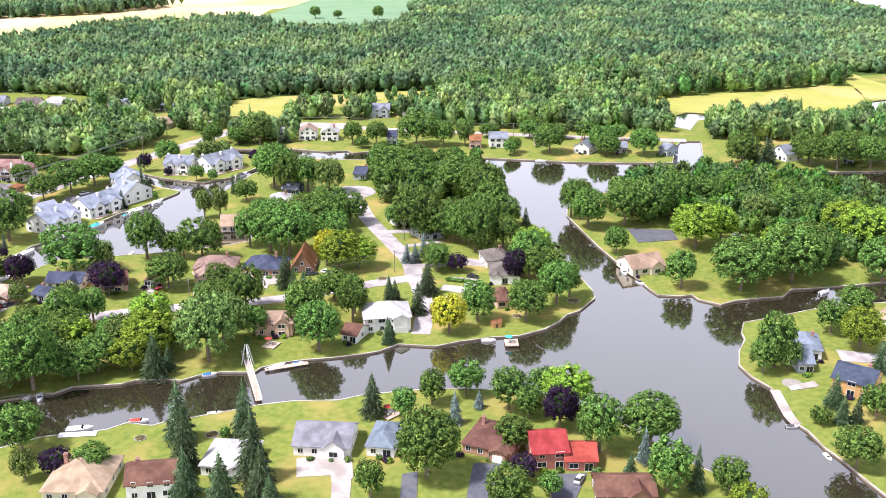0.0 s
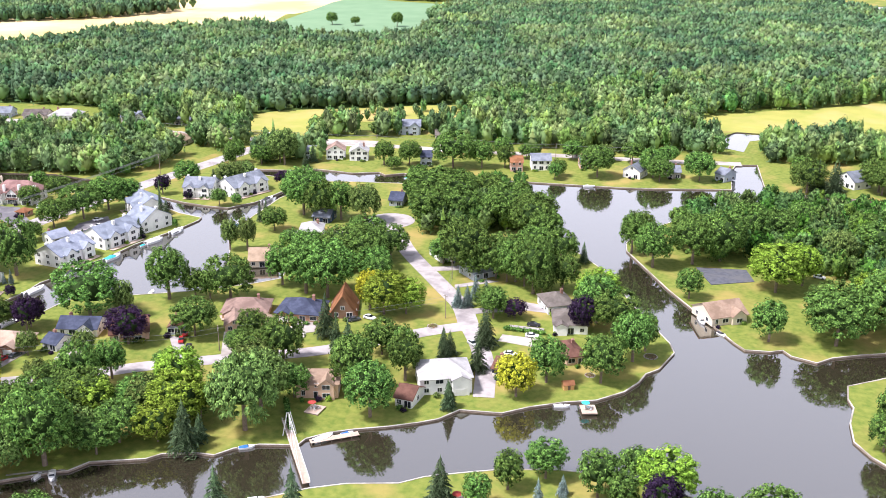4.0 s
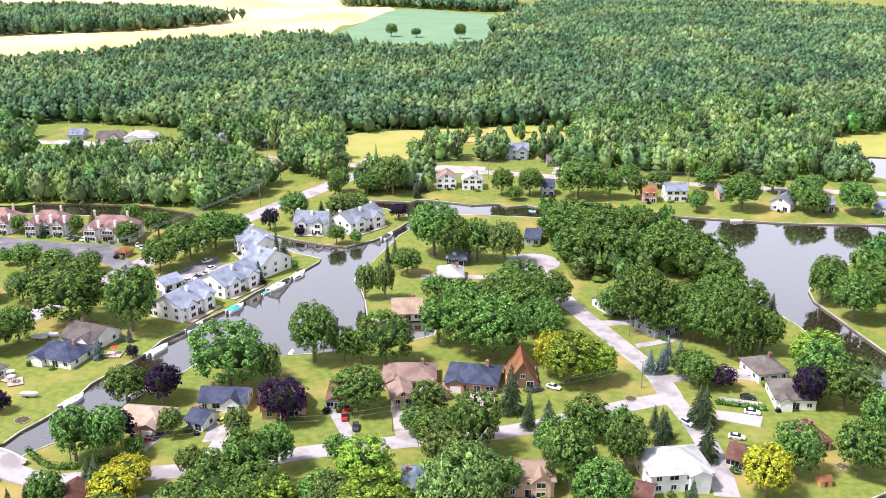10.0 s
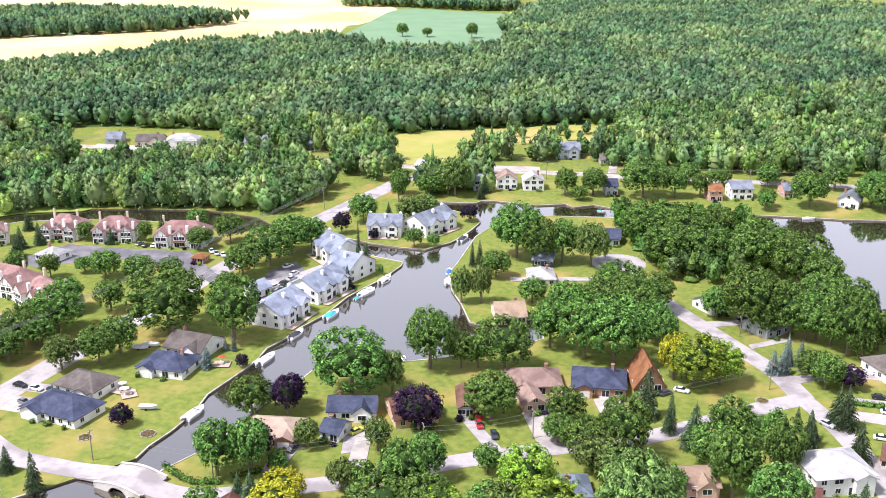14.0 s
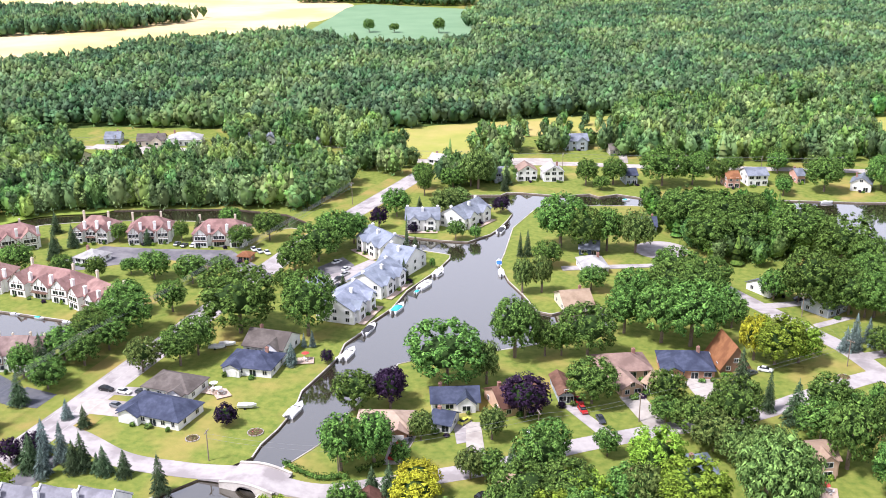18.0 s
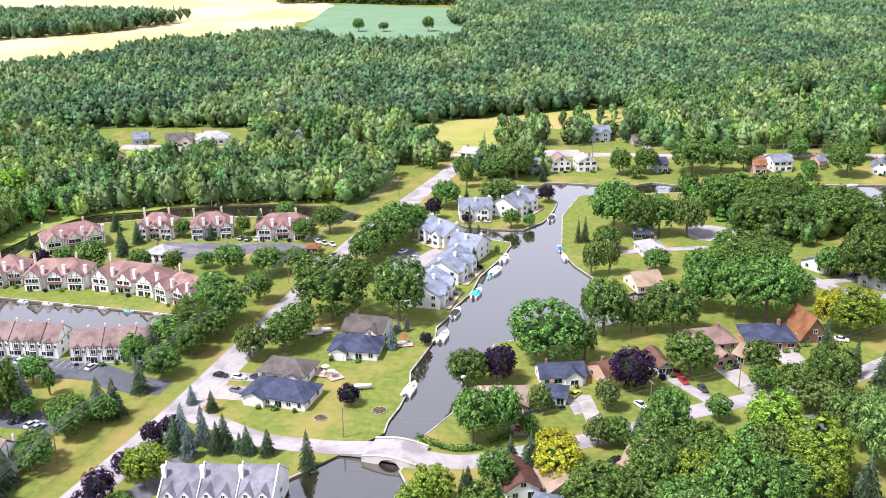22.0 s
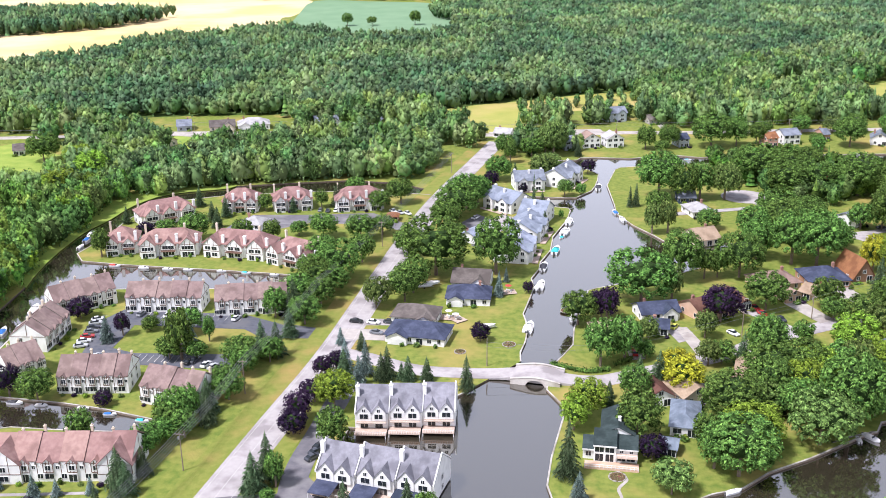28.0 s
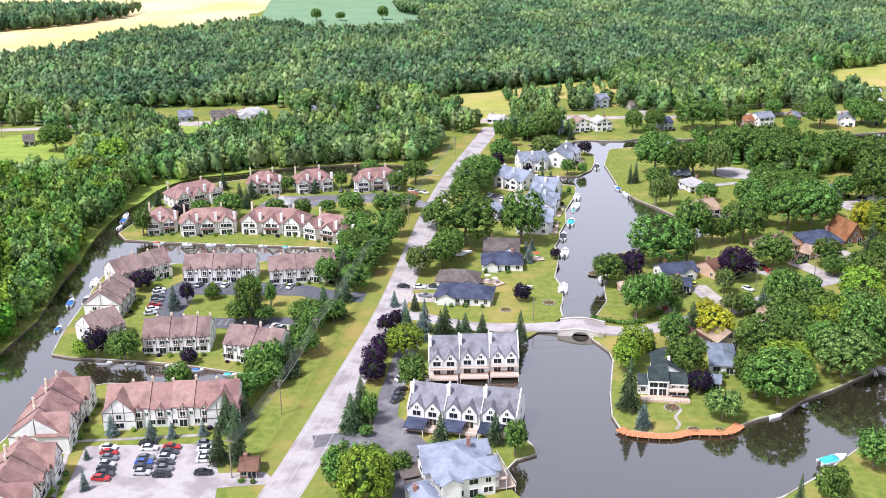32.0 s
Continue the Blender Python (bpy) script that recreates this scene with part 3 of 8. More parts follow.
DRIVEWAYS.append(('asphalt', [(-240, 276.2), (-236.4, 277.8), (-223.5, 265), (-226.4, 262.2)]))
DRIVEWAYS.append(('asphalt', [(-266.6, 257.5), (-261.7, 259.7), (-257.2, 250.2), (-262, 246.5)]))
DRIVEWAYS.append(('asphalt', [(-170.6, 358.3), (-160.2, 368.6), (-156.6, 368.3), (-169.2, 355.1)]))
DRIVEWAYS.append(('asphalt', [(-157.6, 338.2), (-146, 345.8), (-144.9, 341.4), (-154, 334.9)]))
DRIVEWAYS.append(('asphalt', [(-141.6, 352.9), (-127, 352.9), (-126.9, 346.9), (-141.1, 345.5)]))
DRIVEWAYS.append(('asphalt', [(-138.7, 331.5), (-126.6, 333.1), (-126.5, 329.5), (-138.5, 327.9)]))
DRIVEWAYS.append(('pale', [(-138.2, 322.9), (-125.2, 324.4), (-125.1, 317.6), (-137.8, 317.4)]))
DRIVEWAYS.append(('asphalt', [(-187.7, 371.8), (-169.2, 381.6), (-168.7, 377.6), (-185, 367.8)]))
DRIVEWAYS.append(('pale', [(-208, 301.4), (-201.8, 309.9), (-197.2, 298.7), (-204.1, 293.9)]))
DRIVEWAYS.append(('pale', [(-125.6, 194.7), (-113.9, 203.3), (-107.7, 192.6), (-108.1, 182.9), (-113.4, 191.1), (-121, 187)]))
DRIVEWAYS.append(('pale', [(-113.3, 191.7), (-108.7, 193.6), (-102.2, 180.2), (-106.4, 178.5)]))
DRIVEWAYS.append(('dark', [(-96.8, 198.6), (-93.6, 201.4), (-86.9, 185.4), (-90.8, 183.7)]))
DRIVEWAYS.append(('dark', [(-82, 210.6), (-75.3, 212.9), (-71.4, 191.9), (-76.4, 189.8)]))
DRIVEWAYS.append(('dark', [(-60.5, 213.9), (-53.4, 217.4), (-52.7, 199.8), (-57.7, 197.7)]))
DRIVEWAYS.append(('pale', [(-279.8, 245.5), (-273.6, 247.1), (-272.6, 232.7), (-276.9, 231)]))
DRIVEWAYS.append(('pale', [(-263.2, 258.4), (-259.2, 259.4), (-252.3, 240.9), (-256.4, 237.4)]))
DRIVEWAYS.append(('pale', [(-207.4, 303.9), (-203.9, 305.6), (-197.8, 293.7), (-201.3, 290.8)]))
DRIVEWAYS.append(('asphalt', [(-270.6, 214.4), (-266.7, 220.9), (-260.7, 210.3), (-263.9, 204.4)]))
DRIVEWAYS.append(('asphalt', [(-353, 342), (-343.1, 356.3), (-337.6, 372.8), (-330.2, 369), (-334.2, 350.3), (-343.1, 336.8)]))
DRIVEWAYS.append(('pale', [(-369.7, 537.4), (-303.2, 555.8), (-300.1, 546.6), (-362.4, 521.8)]))
DRIVEWAYS.append(('pale', [(-564, 500), (-566, 509), (-538, 514), (-510, 516), (-500, 507), (-520, 496)]))
DRIVEWAYS.append(('pale', [(-270.3, 581.2), (-266, 583.1), (-261.3, 558.5), (-265.5, 556.7)]))
DRIVEWAYS.append(('asphalt', [(-263.3, 388.1), (-228.9, 401.9), (-228, 398.4), (-261.6, 383.6)]))
DRIVEWAYS.append(('asphalt', [(-44, 451.5), (-26.6, 449.7), (-23.8, 444.9), (-42.6, 440.5)]))
DRIVEWAYS.append(('dark', [(-89.9, 415), (-71.1, 420.2), (-66.4, 408.3), (-81.1, 398.3)]))
DRIVEWAYS.append(('pale', [(-10.7, 286.5), (-4, 293.3), (-2.2, 290.1), (-9.7, 284.2)]))
DRIVEWAYS.append(('asphalt', [(1.1, 319.1), (15.9, 320.7), (16, 314.2), (3.2, 311)]))
DRIVEWAYS.append(('asphalt', [(-258.4, 220.3), (-252.6, 216.7), (-256.7, 212), (-261.5, 216.5)]))
FOREST = [(-903.6, 417.2), (-761.1, 472.2), (-654.8, 511.5), (-595.3, 549.0), (-513.0, 570.2), (-432.4, 587.8), (-413.0, 596.3), (-397.6, 613.7), (-355.2, 643.3), (-293.8, 677.8), (-230.5, 758.2), (-134.4, 809.2), (24.7, 892.6), (385.3, 1366.5), (68.3, 990.5), (7.0, 1116.8), (-14.2, 1160.1), (-44.9, 1216.6), (-81.3, 1306.8), (-176.9, 1376.8), (-400.5, 1360.9), (-500.0, 1502.2), (-547.9, 1384.4), (-549.4, 1281.5), (-513.2, 1153.7), (-496.2, 1076.3), (-490.9, 1082.1), (-479.5, 990.4), (-490.6, 932.7), (-531.8, 911.6), (-561.6, 905.1), (-648.0, 966.0), (-685.6, 939.0), (-701.9, 901.5), (-742.9, 873.8), (-762.0, 828.0), (-763.8, 751.3), (-798.8, 712.9), (-822.7, 673.3), (-1000.0, 610.0), (-1093.0, 520.4)]
OUTLOOK = [(-1409, 1145), (-456, 102), (-221, 131), (26, 245), (129, 1293), (37, 1559), (-14, 1690), (-101, 1743), (-1272, 1289)]
FOREST_NE = [(-531.6, 1123.3), (-553.7, 1315.5), (-509.7, 1494.5), (-163.4, 1524.4), (43.3, 1340.3), (95.7, 1180.8), (21.4, 933.8), (-324.4, 951.8)]
WOOD_ISLAND = [(-1186.5, 750.8), (-1010.2, 848.4), (-881.9, 969.4), (-846.8, 1050.3), (-856.1, 1139.8), (-854.6, 1086.7), (-978.4, 1093.5), (-1092.6, 1067.8), (-1391, 896.9)]
WOOD_TOP = [(-823.5, 1303.7), (-866.1, 1396.4), (-765.1, 1502.3), (-625.2, 1482.3), (-575.5, 1330.1), (-643.7, 1315.9), (-742.3, 1330.7)]
BELT_RIVER = [(-655.2, 411.8), (-588.1, 448.4), (-585, 474.8), (-551.9, 480.3), (-485, 486.7), (-463.4, 499), (-409.1, 493.5), (-382.8, 471.3), (-381.9, 447.6), (-410.1, 426.9), (-455.7, 408.8), (-511.8, 376.1), (-566.3, 344.2)]
BELT_ROAD = [(-402, 499.2), (-414.5, 527.6), (-411.2, 548.3), (-364.3, 522.3), (-359, 487.5), (-377.2, 497.5)]
BELT_HOUSES_NORTH = [(-514, 562.5), (-416.2, 594.9), (-404.1, 557.5), (-372.6, 525.3), (-393.8, 515.9), (-424.2, 519.1), (-457.9, 536.9), (-485.7, 531)]
BELT_MEADOW = [(-345.3, 482.1), (-355.1, 509.7), (-323.5, 531.2), (-307.8, 498.6)]
BELT_MEADOW_BACK = [(-345.7, 545.3), (-349.8, 563.4), (-328.5, 575.6), (-320.8, 559)]
BELT_MEADOW_MID = [(-314.1, 559.1), (-316.6, 580.9), (-307.3, 590.9), (-298.5, 571.6)]
BELT_MEADOW_EAST = [(-286.9, 576.7), (-290.7, 595.3), (-284.7, 603.9), (-267.9, 590.7), (-263.5, 573.3)]
MEADOW_TREES = [(-364.2, 607.4), (-350.6, 630.8), (-288.7, 672.6), (-277, 629.2), (-348, 585.3)]
REED_BANK = [(-501.1, 254.7), (-506.4, 271.5), (-511.4, 295.8), (-513.8, 319.2), (-511.9, 338.3), (-511.7, 359.8), (-503, 380.9), (-478.3, 395.1), (-481.6, 404.8), (-507.6, 392.2), (-521.8, 375.8), (-525.5, 358.4), (-524.9, 333.4), (-520.7, 303.9), (-515.7, 280.8), (-508.7, 261.4)]
BELT_EAST_BACK = [(-290.4, 679.3), (-228.8, 746.2), (-197, 760.2), (-187.6, 702.5), (-220.7, 691.5), (-276.9, 642.5)]
BELT_EAST = [(-260.3, 566.7), (-280.7, 658), (-223.3, 708.8), (-189.7, 723.6), (-180, 693.6), (-154.7, 710), (-155.1, 791.4), (-134.4, 804.8), (-15.1, 852.9), (-41.2, 639.2), (-148.7, 590.7), (-204, 578.7)]
BELT_ARM = [(-87, 632), (-1, 678), (60, 700), (60, 640), (-1, 625), (-82.4, 594)]
BELT_CLEARING = [(-230, 770), (-160, 815), (-140, 760), (-200, 730)]
BELT_WEST = [(-759.5, 383), (-621.3, 363.7), (-583.9, 362.4), (-555.2, 370.4), (-535.7, 364.2), (-522.5, 351.9), (-526.7, 331.4), (-521.5, 302.3), (-506.6, 254.1), (-493.5, 210.5), (-492.8, 147.2), (-531.2, 129.8)]
BELT_MARSH = [(-572.9, 411), (-560.5, 439.9), (-521.5, 451.7), (-463.1, 469.7), (-433.7, 445.7), (-427.7, 420.6), (-482, 405.9), (-515.8, 382.8), (-531.4, 370.7)]
BELT_HOUSES = [(-813, 487.4), (-652.5, 479.8), (-584.4, 453.9), (-549.5, 461.4), (-558.3, 494.8), (-577.5, 509.1), (-681.2, 528.9), (-843.2, 523.5)]
GROVE_EAST = [(-109.5, 473.9), (-71.5, 512.1), (-16.7, 517.7), (14.2, 514.3), (71.3, 522.7), (64.8, 451.1), (15.1, 409), (-12.7, 390.6), (-44.8, 421.3), (-70.8, 431.5), (-94.1, 421.9)]
GROVE_PENINSULA = [(-223.2, 423.3), (-240.6, 472.6), (-228.5, 487.2), (-190.3, 485.8), (-164.2, 464.2), (-151.4, 440.8), (-159.7, 417.6), (-180.8, 421.2), (-190.6, 404), (-203.4, 404.7)]
BANK_WOOD = [(-512, 371), (-500, 388), (-480, 400), (-452, 411), (-424, 421), (-398, 421), (-388, 432), (-410, 440), (-455, 424), (-505, 402), (-522, 380)]
LOT_VIEW = [(-538, 462), (-484, 488), (-490, 520), (-502, 534), (-584, 507.8), (-572, 488)]
BANK_WEST = [(-485, 120), (-489, 159), (-492, 200), (-500.5, 235), (-504.5, 257), (-510, 274), (-515, 298), (-517.5, 321), (-516.5, 338), (-518, 357), (-515, 373), (-535, 372), (-532, 320), (-516, 262), (-504, 215), (-503, 150)]
LONE_TREES = [(-608.0, 1040.4, 15.0, 12.0), (-581.4, 1046.9, 10.8, 12.0), (-534.4, 1057.2, 16.6, 12.0)]
CARS, BOATS = [], []
POLES_MAIN = [(-390.1, 113.7), (-387, 146.7), (-387.3, 188.8), (-385.7, 256.6), (-380.5, 321.9), (-374.3, 441.4)]
POLES_NORTH = [(-652.2, 457.7), (-598.4, 475.1), (-543, 496.4), (-492.1, 506.6), (-440.3, 509.2), (-392.6, 513.8), (-351.1, 519), (-292.3, 532.4), (-233.1, 546.4), (-192.2, 555.2), (-152.7, 565.8)]
POLES_SHORE = [(-320.4, 219.2), (-285.9, 223.3), (-241.9, 255), (-217.7, 273.4), (-161.2, 327.8), (-174.1, 364)]
HEDGE_A = [(-300.7, 223.2), (-290.4, 219.8), (-283.5, 222.4)]
HEDGE_A2 = [(-281.5, 225.9), (-276.9, 231)]
HEDGE_B = [(-138.7, 327), (-125.3, 328.6)]
HEDGE_C = [(-169.6, 238.7), (-179.8, 252.9)]
BOARDWALK = [(-293.7, 149.4), (-290.8, 147.2), (-281, 146.9), (-275, 149.6), (-265.5, 151), (-261.1, 155.6)]
FOOTBRIDGE = [(-173.5, 242.4), (-151.7, 217.2)]
FENCE_DECK = [(-142.3, 219.7), (-133.1, 224.6)]
LAWN_PATH = [(-278.9, 173.8), (-277.9, 171.6), (-279.1, 167.2), (-277.4, 164.3), (-276.4, 162.2), (-278.2, 158), (-277.4, 154.2), (-278.6, 151.2)]
GARDEN_PATH_A = [(-446.4, 154.4), (-441.9, 138), (-437.1, 120.6), (-431.2, 102.8), (-428.1, 93.7)]
GARDEN_PATH_B = [(-439.3, 125.5), (-420.8, 129.5), (-404, 133.3)]
DOCK_A = [(-191.6, 179.6), (-182.8, 184.5)]
DOCK_B = [(-161.4, 235.7), (-151.6, 244.9)]
DOCK_C = [(-14.1, 282.4), (-9.1, 268.6), (-6.5, 263.9)]
PATIO = [(-131.7, 267.2), (-119.1, 270.7)]
BRIDGE_LINE = [(-313.6, 214.6), (-308.7, 214.6), (-304.2, 214.3), (-298.7, 214), (-292.6, 213.8)]
FLOWER_BEDS = [(-170.3, 187.2), (-153.3, 196.3), (-88.6, 326.2), (-102.9, 305.3), (-273.8, 151.2), (-278.7, 163.2), (-266.9, 152), (-330.4, 227.7), (-315.8, 235.8), (-329.7, 278.8), (-162.5, 319.5), (-299.9, 266.7)]
ROUND_PATIO = [(-9.9, 289.3)]
BAY_ROWS = []
BAY_ROWS.append(([(-445.3, 238.7), (-409.7, 241)], 14))
BAY_ROWS.append(([(-443.4, 204.8), (-412.8, 206.9)], 14))
BAY_ROWS.append(([(-428, 125.1), (-422.1, 108.4)], 8))
BAY_ROWS.append(([(-418.3, 128.4), (-413.1, 111.9)], 8))
BAY_ROWS.append(([(-411.1, 127.4), (-407.7, 112.1)], 8))
BAY_ROWS.append(([(-403.1, 130.2), (-397.9, 114.7)], 7))
BAY_ROWS.append(([(-459, 234.5), (-452.4, 209.8)], 9))
PLAY_HUT = [(-106.7, 294.3)]
DECKS = [(-339.2, 253.3), (-321.9, 280), (-230.9, 297), (-113.2, 225), (-169.3, 251.5), (-97.3, 283.5), (-335.7, 252.4), (-332.3, 273)]
LAWN_BOATS = [(-324.6, 247.3), (-350.9, 282.7), (-334.9, 281.6), (-353, 279.7)]
CARS += [(-426.9, 123.1, 3, 'white'), (-425.6, 120.6, 3, 'red'), (-424.5, 118.3, 3, 'grey'), (-423.8, 115.3, 3, 'silver'), (-423.0, 113.2, 3, 'black'), (-422.2, 111.1, 3, 'dark'), (-422.3, 108.9, 3, 'red'), (-417.5, 126.3, 7, 'black'), (-416.1, 124.1, 7, 'white'), (-415.1, 119.4, 7, 'grey'), (-414.6, 117.2, 7, 'blue'), (-414.0, 115.0, 7, 'dark'), (-413.2, 112.6, 7, 'silver'), (-410.4, 125.3, 7, 'red'), (-410.1, 122.9, 7, 'dark'), (-409.9, 120.3, 7, 'silver'), (-409.2, 117.8, 7, 'dark'), (-408.4, 115.2, 7, 'grey'), (-407.8, 112.3, 7, 'black'), (-402.3, 128.2, 11, 'grey'), (-401.1, 125.3, 11, 'white'), (-399.9, 122.6, 11, 'silver'), (-399.5, 120.3, 11, 'white'), (-397.8, 114.5, 10, 'black'), (-458.0, 230.8, 29, 'white'), (-457.1, 227.7, 29, 'silver'), (-455.9, 224.2, 29, 'dark'), (-455.0, 220.8, 29, 'grey'), (-454.0, 216.9, 28, 'red'), (-453.3, 213.5, 28, 'white'), (-452.4, 209.8, 28, 'silver'), (-445.3, 237.6, 86, 'grey'), (-435.4, 238.2, 85, 'white'), (-411.0, 239.8, 82, 'white'), (-443.3, 203.4, 90, 'silver'), (-406.2, 204.0, 78, 'white'), (-403.5, 203.0, 78, 'silver'), (-411.0, 206.2, 79, 'dark'), (-412.3, 205.1, 79, 'black')]
CARS += [(-421.3, 365.2, 96, 'grey'), (-417.5, 364.6, 96, 'dark'), (-414.0, 366.0, 95, 'white'), (-410.7, 367.2, 95, 'silver'), (-387.4, 368.7, -44, 'white'), (-383.9, 367.1, -44, 'silver'), (-380.2, 366.6, -44, 'white'), (-369.4, 244.4, -1, 'black'), (-363.4, 244.5, -2, 'white'), (-357.9, 245.7, -4, 'dark'), (-360.2, 236.5, -9, 'grey'), (-357.3, 171.2, 56, 'white'), (-356.1, 163.8, 59, 'black'), (-356.3, 160.8, 58, 'dark'), (-356.3, 157.9, 58, 'dark')]
CARS += [(-276.2, 239.8, 93, 'red'), (-274.8, 243.4, 92, 'dark'), (-275.7, 235.4, 92, 'red'), (-263.3, 258.1, 68, 'yellow'), (-235.6, 279.2, -56, 'red'), (-233.5, 274.3, -59, 'red'), (-227.8, 270.5, -63, 'dark'), (-244.5, 256.0, -45, 'white'), (-248.5, 224.6, 54, 'black'), (-185.2, 316.4, -5, 'white'), (-204.5, 309.8, -48, 'silver')]
CARS += [(-189.3, 312.7, 52, 'dark'), (-131.1, 350.3, 5, 'white'), (-130.8, 333.9, 9, 'black'), (-128.4, 325.0, 9, 'white'), (-144.3, 311.1, -33, 'silver'), (-130.2, 308.7, 7, 'white'), (-174.7, 379.2, 24, 'dark'), (-341.5, 338.1, 78, 'grey'), (-341.7, 343.8, 79, 'white'), (-337.4, 341.8, 70, 'dark'), (-348.7, 365.1, 69, 'white'), (-340.5, 348.2, 78, 'dark'), (-340.1, 353.6, 79, 'silver'), (-342.1, 358.9, 79, 'white')]
CARS += [(-54.4, 213.1, 88, 'silver'), (-43.5, 448.1, -10, 'dark'), (-43.8, 422.5, -8, 'white')]
BOATS += [(-311.9, 307.2, 86, 6.3, 'white'), (-312.1, 287.5, 73, 7.7, 'white'), (-311.6, 249.5, 89, 8.9, 'white'), (-309.2, 327.5, 80, 6.1, 'teal'), (-307.1, 353.1, 78, 9.8, 'white'), (-308.4, 347.0, 84, 5.1, 'teal'), (-306.0, 366.4, 77, 6.0, 'dark'), (-284.0, 374.8, 108, 8.5, 'white'), (-286.7, 383.0, 107, 7.6, 'blue'), (-268.2, 298.9, 110, 5.6, 'white'), (-344.6, 402.6, -12, 5.2, 'white'), (-335.5, 415.1, -17, 4.8, 'dark'), (-252.3, 488.5, -4, 4.5, 'teal')]
BOATS += [(-301.5, 425.1, 88, 10.5, 'dark'), (-307.1, 367.8, 87, 10.5, 'white'), (-308.0, 352.8, 84, 10.5, 'white'), (-309.3, 329.0, 84, 10.5, 'teal'), (-312.2, 309.4, 87, 10.0, 'dark'), (-311.2, 289.2, 89, 10.5, 'white'), (-310.9, 250.4, 89, 10.5, 'white'), (-295.0, 260.9, 88, 10.5, 'white'), (-485.4, 216.8, 105, 8.1, 'blue'), (-478.7, 194.9, 100, 6.2, 'blue'), (-505.7, 301.2, 93, 6.1, 'white'), (-508.0, 310.3, 98, 7.9, 'blue'), (-510.0, 317.3, 105, 8.2, 'white'), (-478.2, 286.5, -1, 5.9, 'red'), (-467.3, 285.6, -8, 5.7, 'white'), (-456.3, 284.7, -1, 5.4, 'white'), (-447.0, 284.3, -2, 4.9, 'white'), (-435.4, 284.2, -2, 4.8, 'white'), (-425.1, 284.0, -2, 4.8, 'teal'), (-413.5, 283.9, -2, 4.7, 'white'), (-451.3, 172.1, 3, 6.1, 'dark'), (-443.0, 172.3, 7, 4.5, 'white'), (-430.0, 172.7, 2, 4.6, 'white'), (-419.3, 173.9, 7, 4.8, 'blue'), (-408.8, 171.1, -2, 5.0, 'teal'), (-485.5, 235.8, 106, 10.1, 'white'), (-480.2, 217.4, 107, 8.1, 'dark')]
BOATS += [(-105.1, 283.1, 23, 6.0, 'white'), (-159.4, 239.1, 61, 7.6, 'white'), (-154.8, 247.5, 48, 4.5, 'blue'), (-175.9, 226.7, 39, 5.5, 'blue'), (-159.9, 207.0, 33, 5.4, 'white'), (-176.9, 194.9, 23, 7.0, 'red'), (-189.0, 184.7, 31, 9.1, 'white'), (-218.3, 197.4, 95, 4.5, 'white'), (-78.5, 362.3, -63, 7.4, 'white'), (-70.4, 354.0, -38, 5.3, 'dark'), (-5.5, 370.7, 60, 7.2, 'white'), (-7.4, 263.0, 23, 4.5, 'dark'), (2.5, 249.9, -57, 4.5, 'white'), (-161.1, 512.5, 22, 7.5, 'white'), (6.8, 529.6, 22, 5.7, 'white')]
BOATS += [(-250.8, 162.0, 31, 5.7, 'white'), (-215.6, 200.5, -47, 6.5, 'white'), (-239.1, 137.1, 29, 10.4, 'teal')]
TREES = []
TREES += [(-387.4, 280.2, 16.5, 15.4, 'd'), (-366.1, 258.3, 12, 9.8, 'w'), (-356.3, 274, 13.9, 11, 'd'), (-351.8, 293.3, 23.5, 24.9, 'd'), (-329.4, 298.1, 23.2, 16.1, 'd'), (-324.4, 290.5, 6, 2.2, 'b'), (-326.9, 289.4, 5, 1.8, 'b'), (-325, 276.4, 7.8, 3.9, 'b'), (-314.9, 280.9, 4.9, 3.9, 'p'), (-325.3, 236.9, 6.7, 6.3, 'p'), (-295.1, 255.5, 12.5, 11.3, 'd'), (-285.8, 259.6, 13.3, 8, 'p'), (-286.1, 225.3, 16.2, 10.8, 'd'), (-278.9, 229.9, 15.5, 10.1, 'd'), (-263.7, 220, 10.2, 13.7, 'y'), (-274.6, 277.5, 20.5, 21.0, 'd')]
TREES += [(-263.9, 282.5, 14.7, 6.7, 'w'), (-260.4, 302.7, 21, 14.1, 'd'), (-251.6, 306.6, 12.5, 8.8, 'd'), (-246.7, 308.7, 11.6, 7.1, 'd'), (-238.7, 310.1, 18.1, 15.8, 'd'), (-248.1, 265.7, 13.8, 12.5, 'p'), (-232, 279.8, 14.1, 14.3, 'd'), (-253.8, 251.7, 10.1, 6.8, 'w'), (-211.5, 283.5, 12.2, 9.4, 'd'), (-191.9, 297.4, 15.8, 6.4, 's'), (-208.5, 327.8, 22.9, 19.5, 'd'), (-217.8, 328.1, 22.2, 16.2, 'd'), (-208.5, 357.5, 18.5, 17.0, 'd'), (-214.0, 367.0, 16.8, 12.0, 'd'), (-230.4, 331.9, 16.9, 12, 'd'), (-230.1, 352.1, 16.6, 13.6, 'd')]
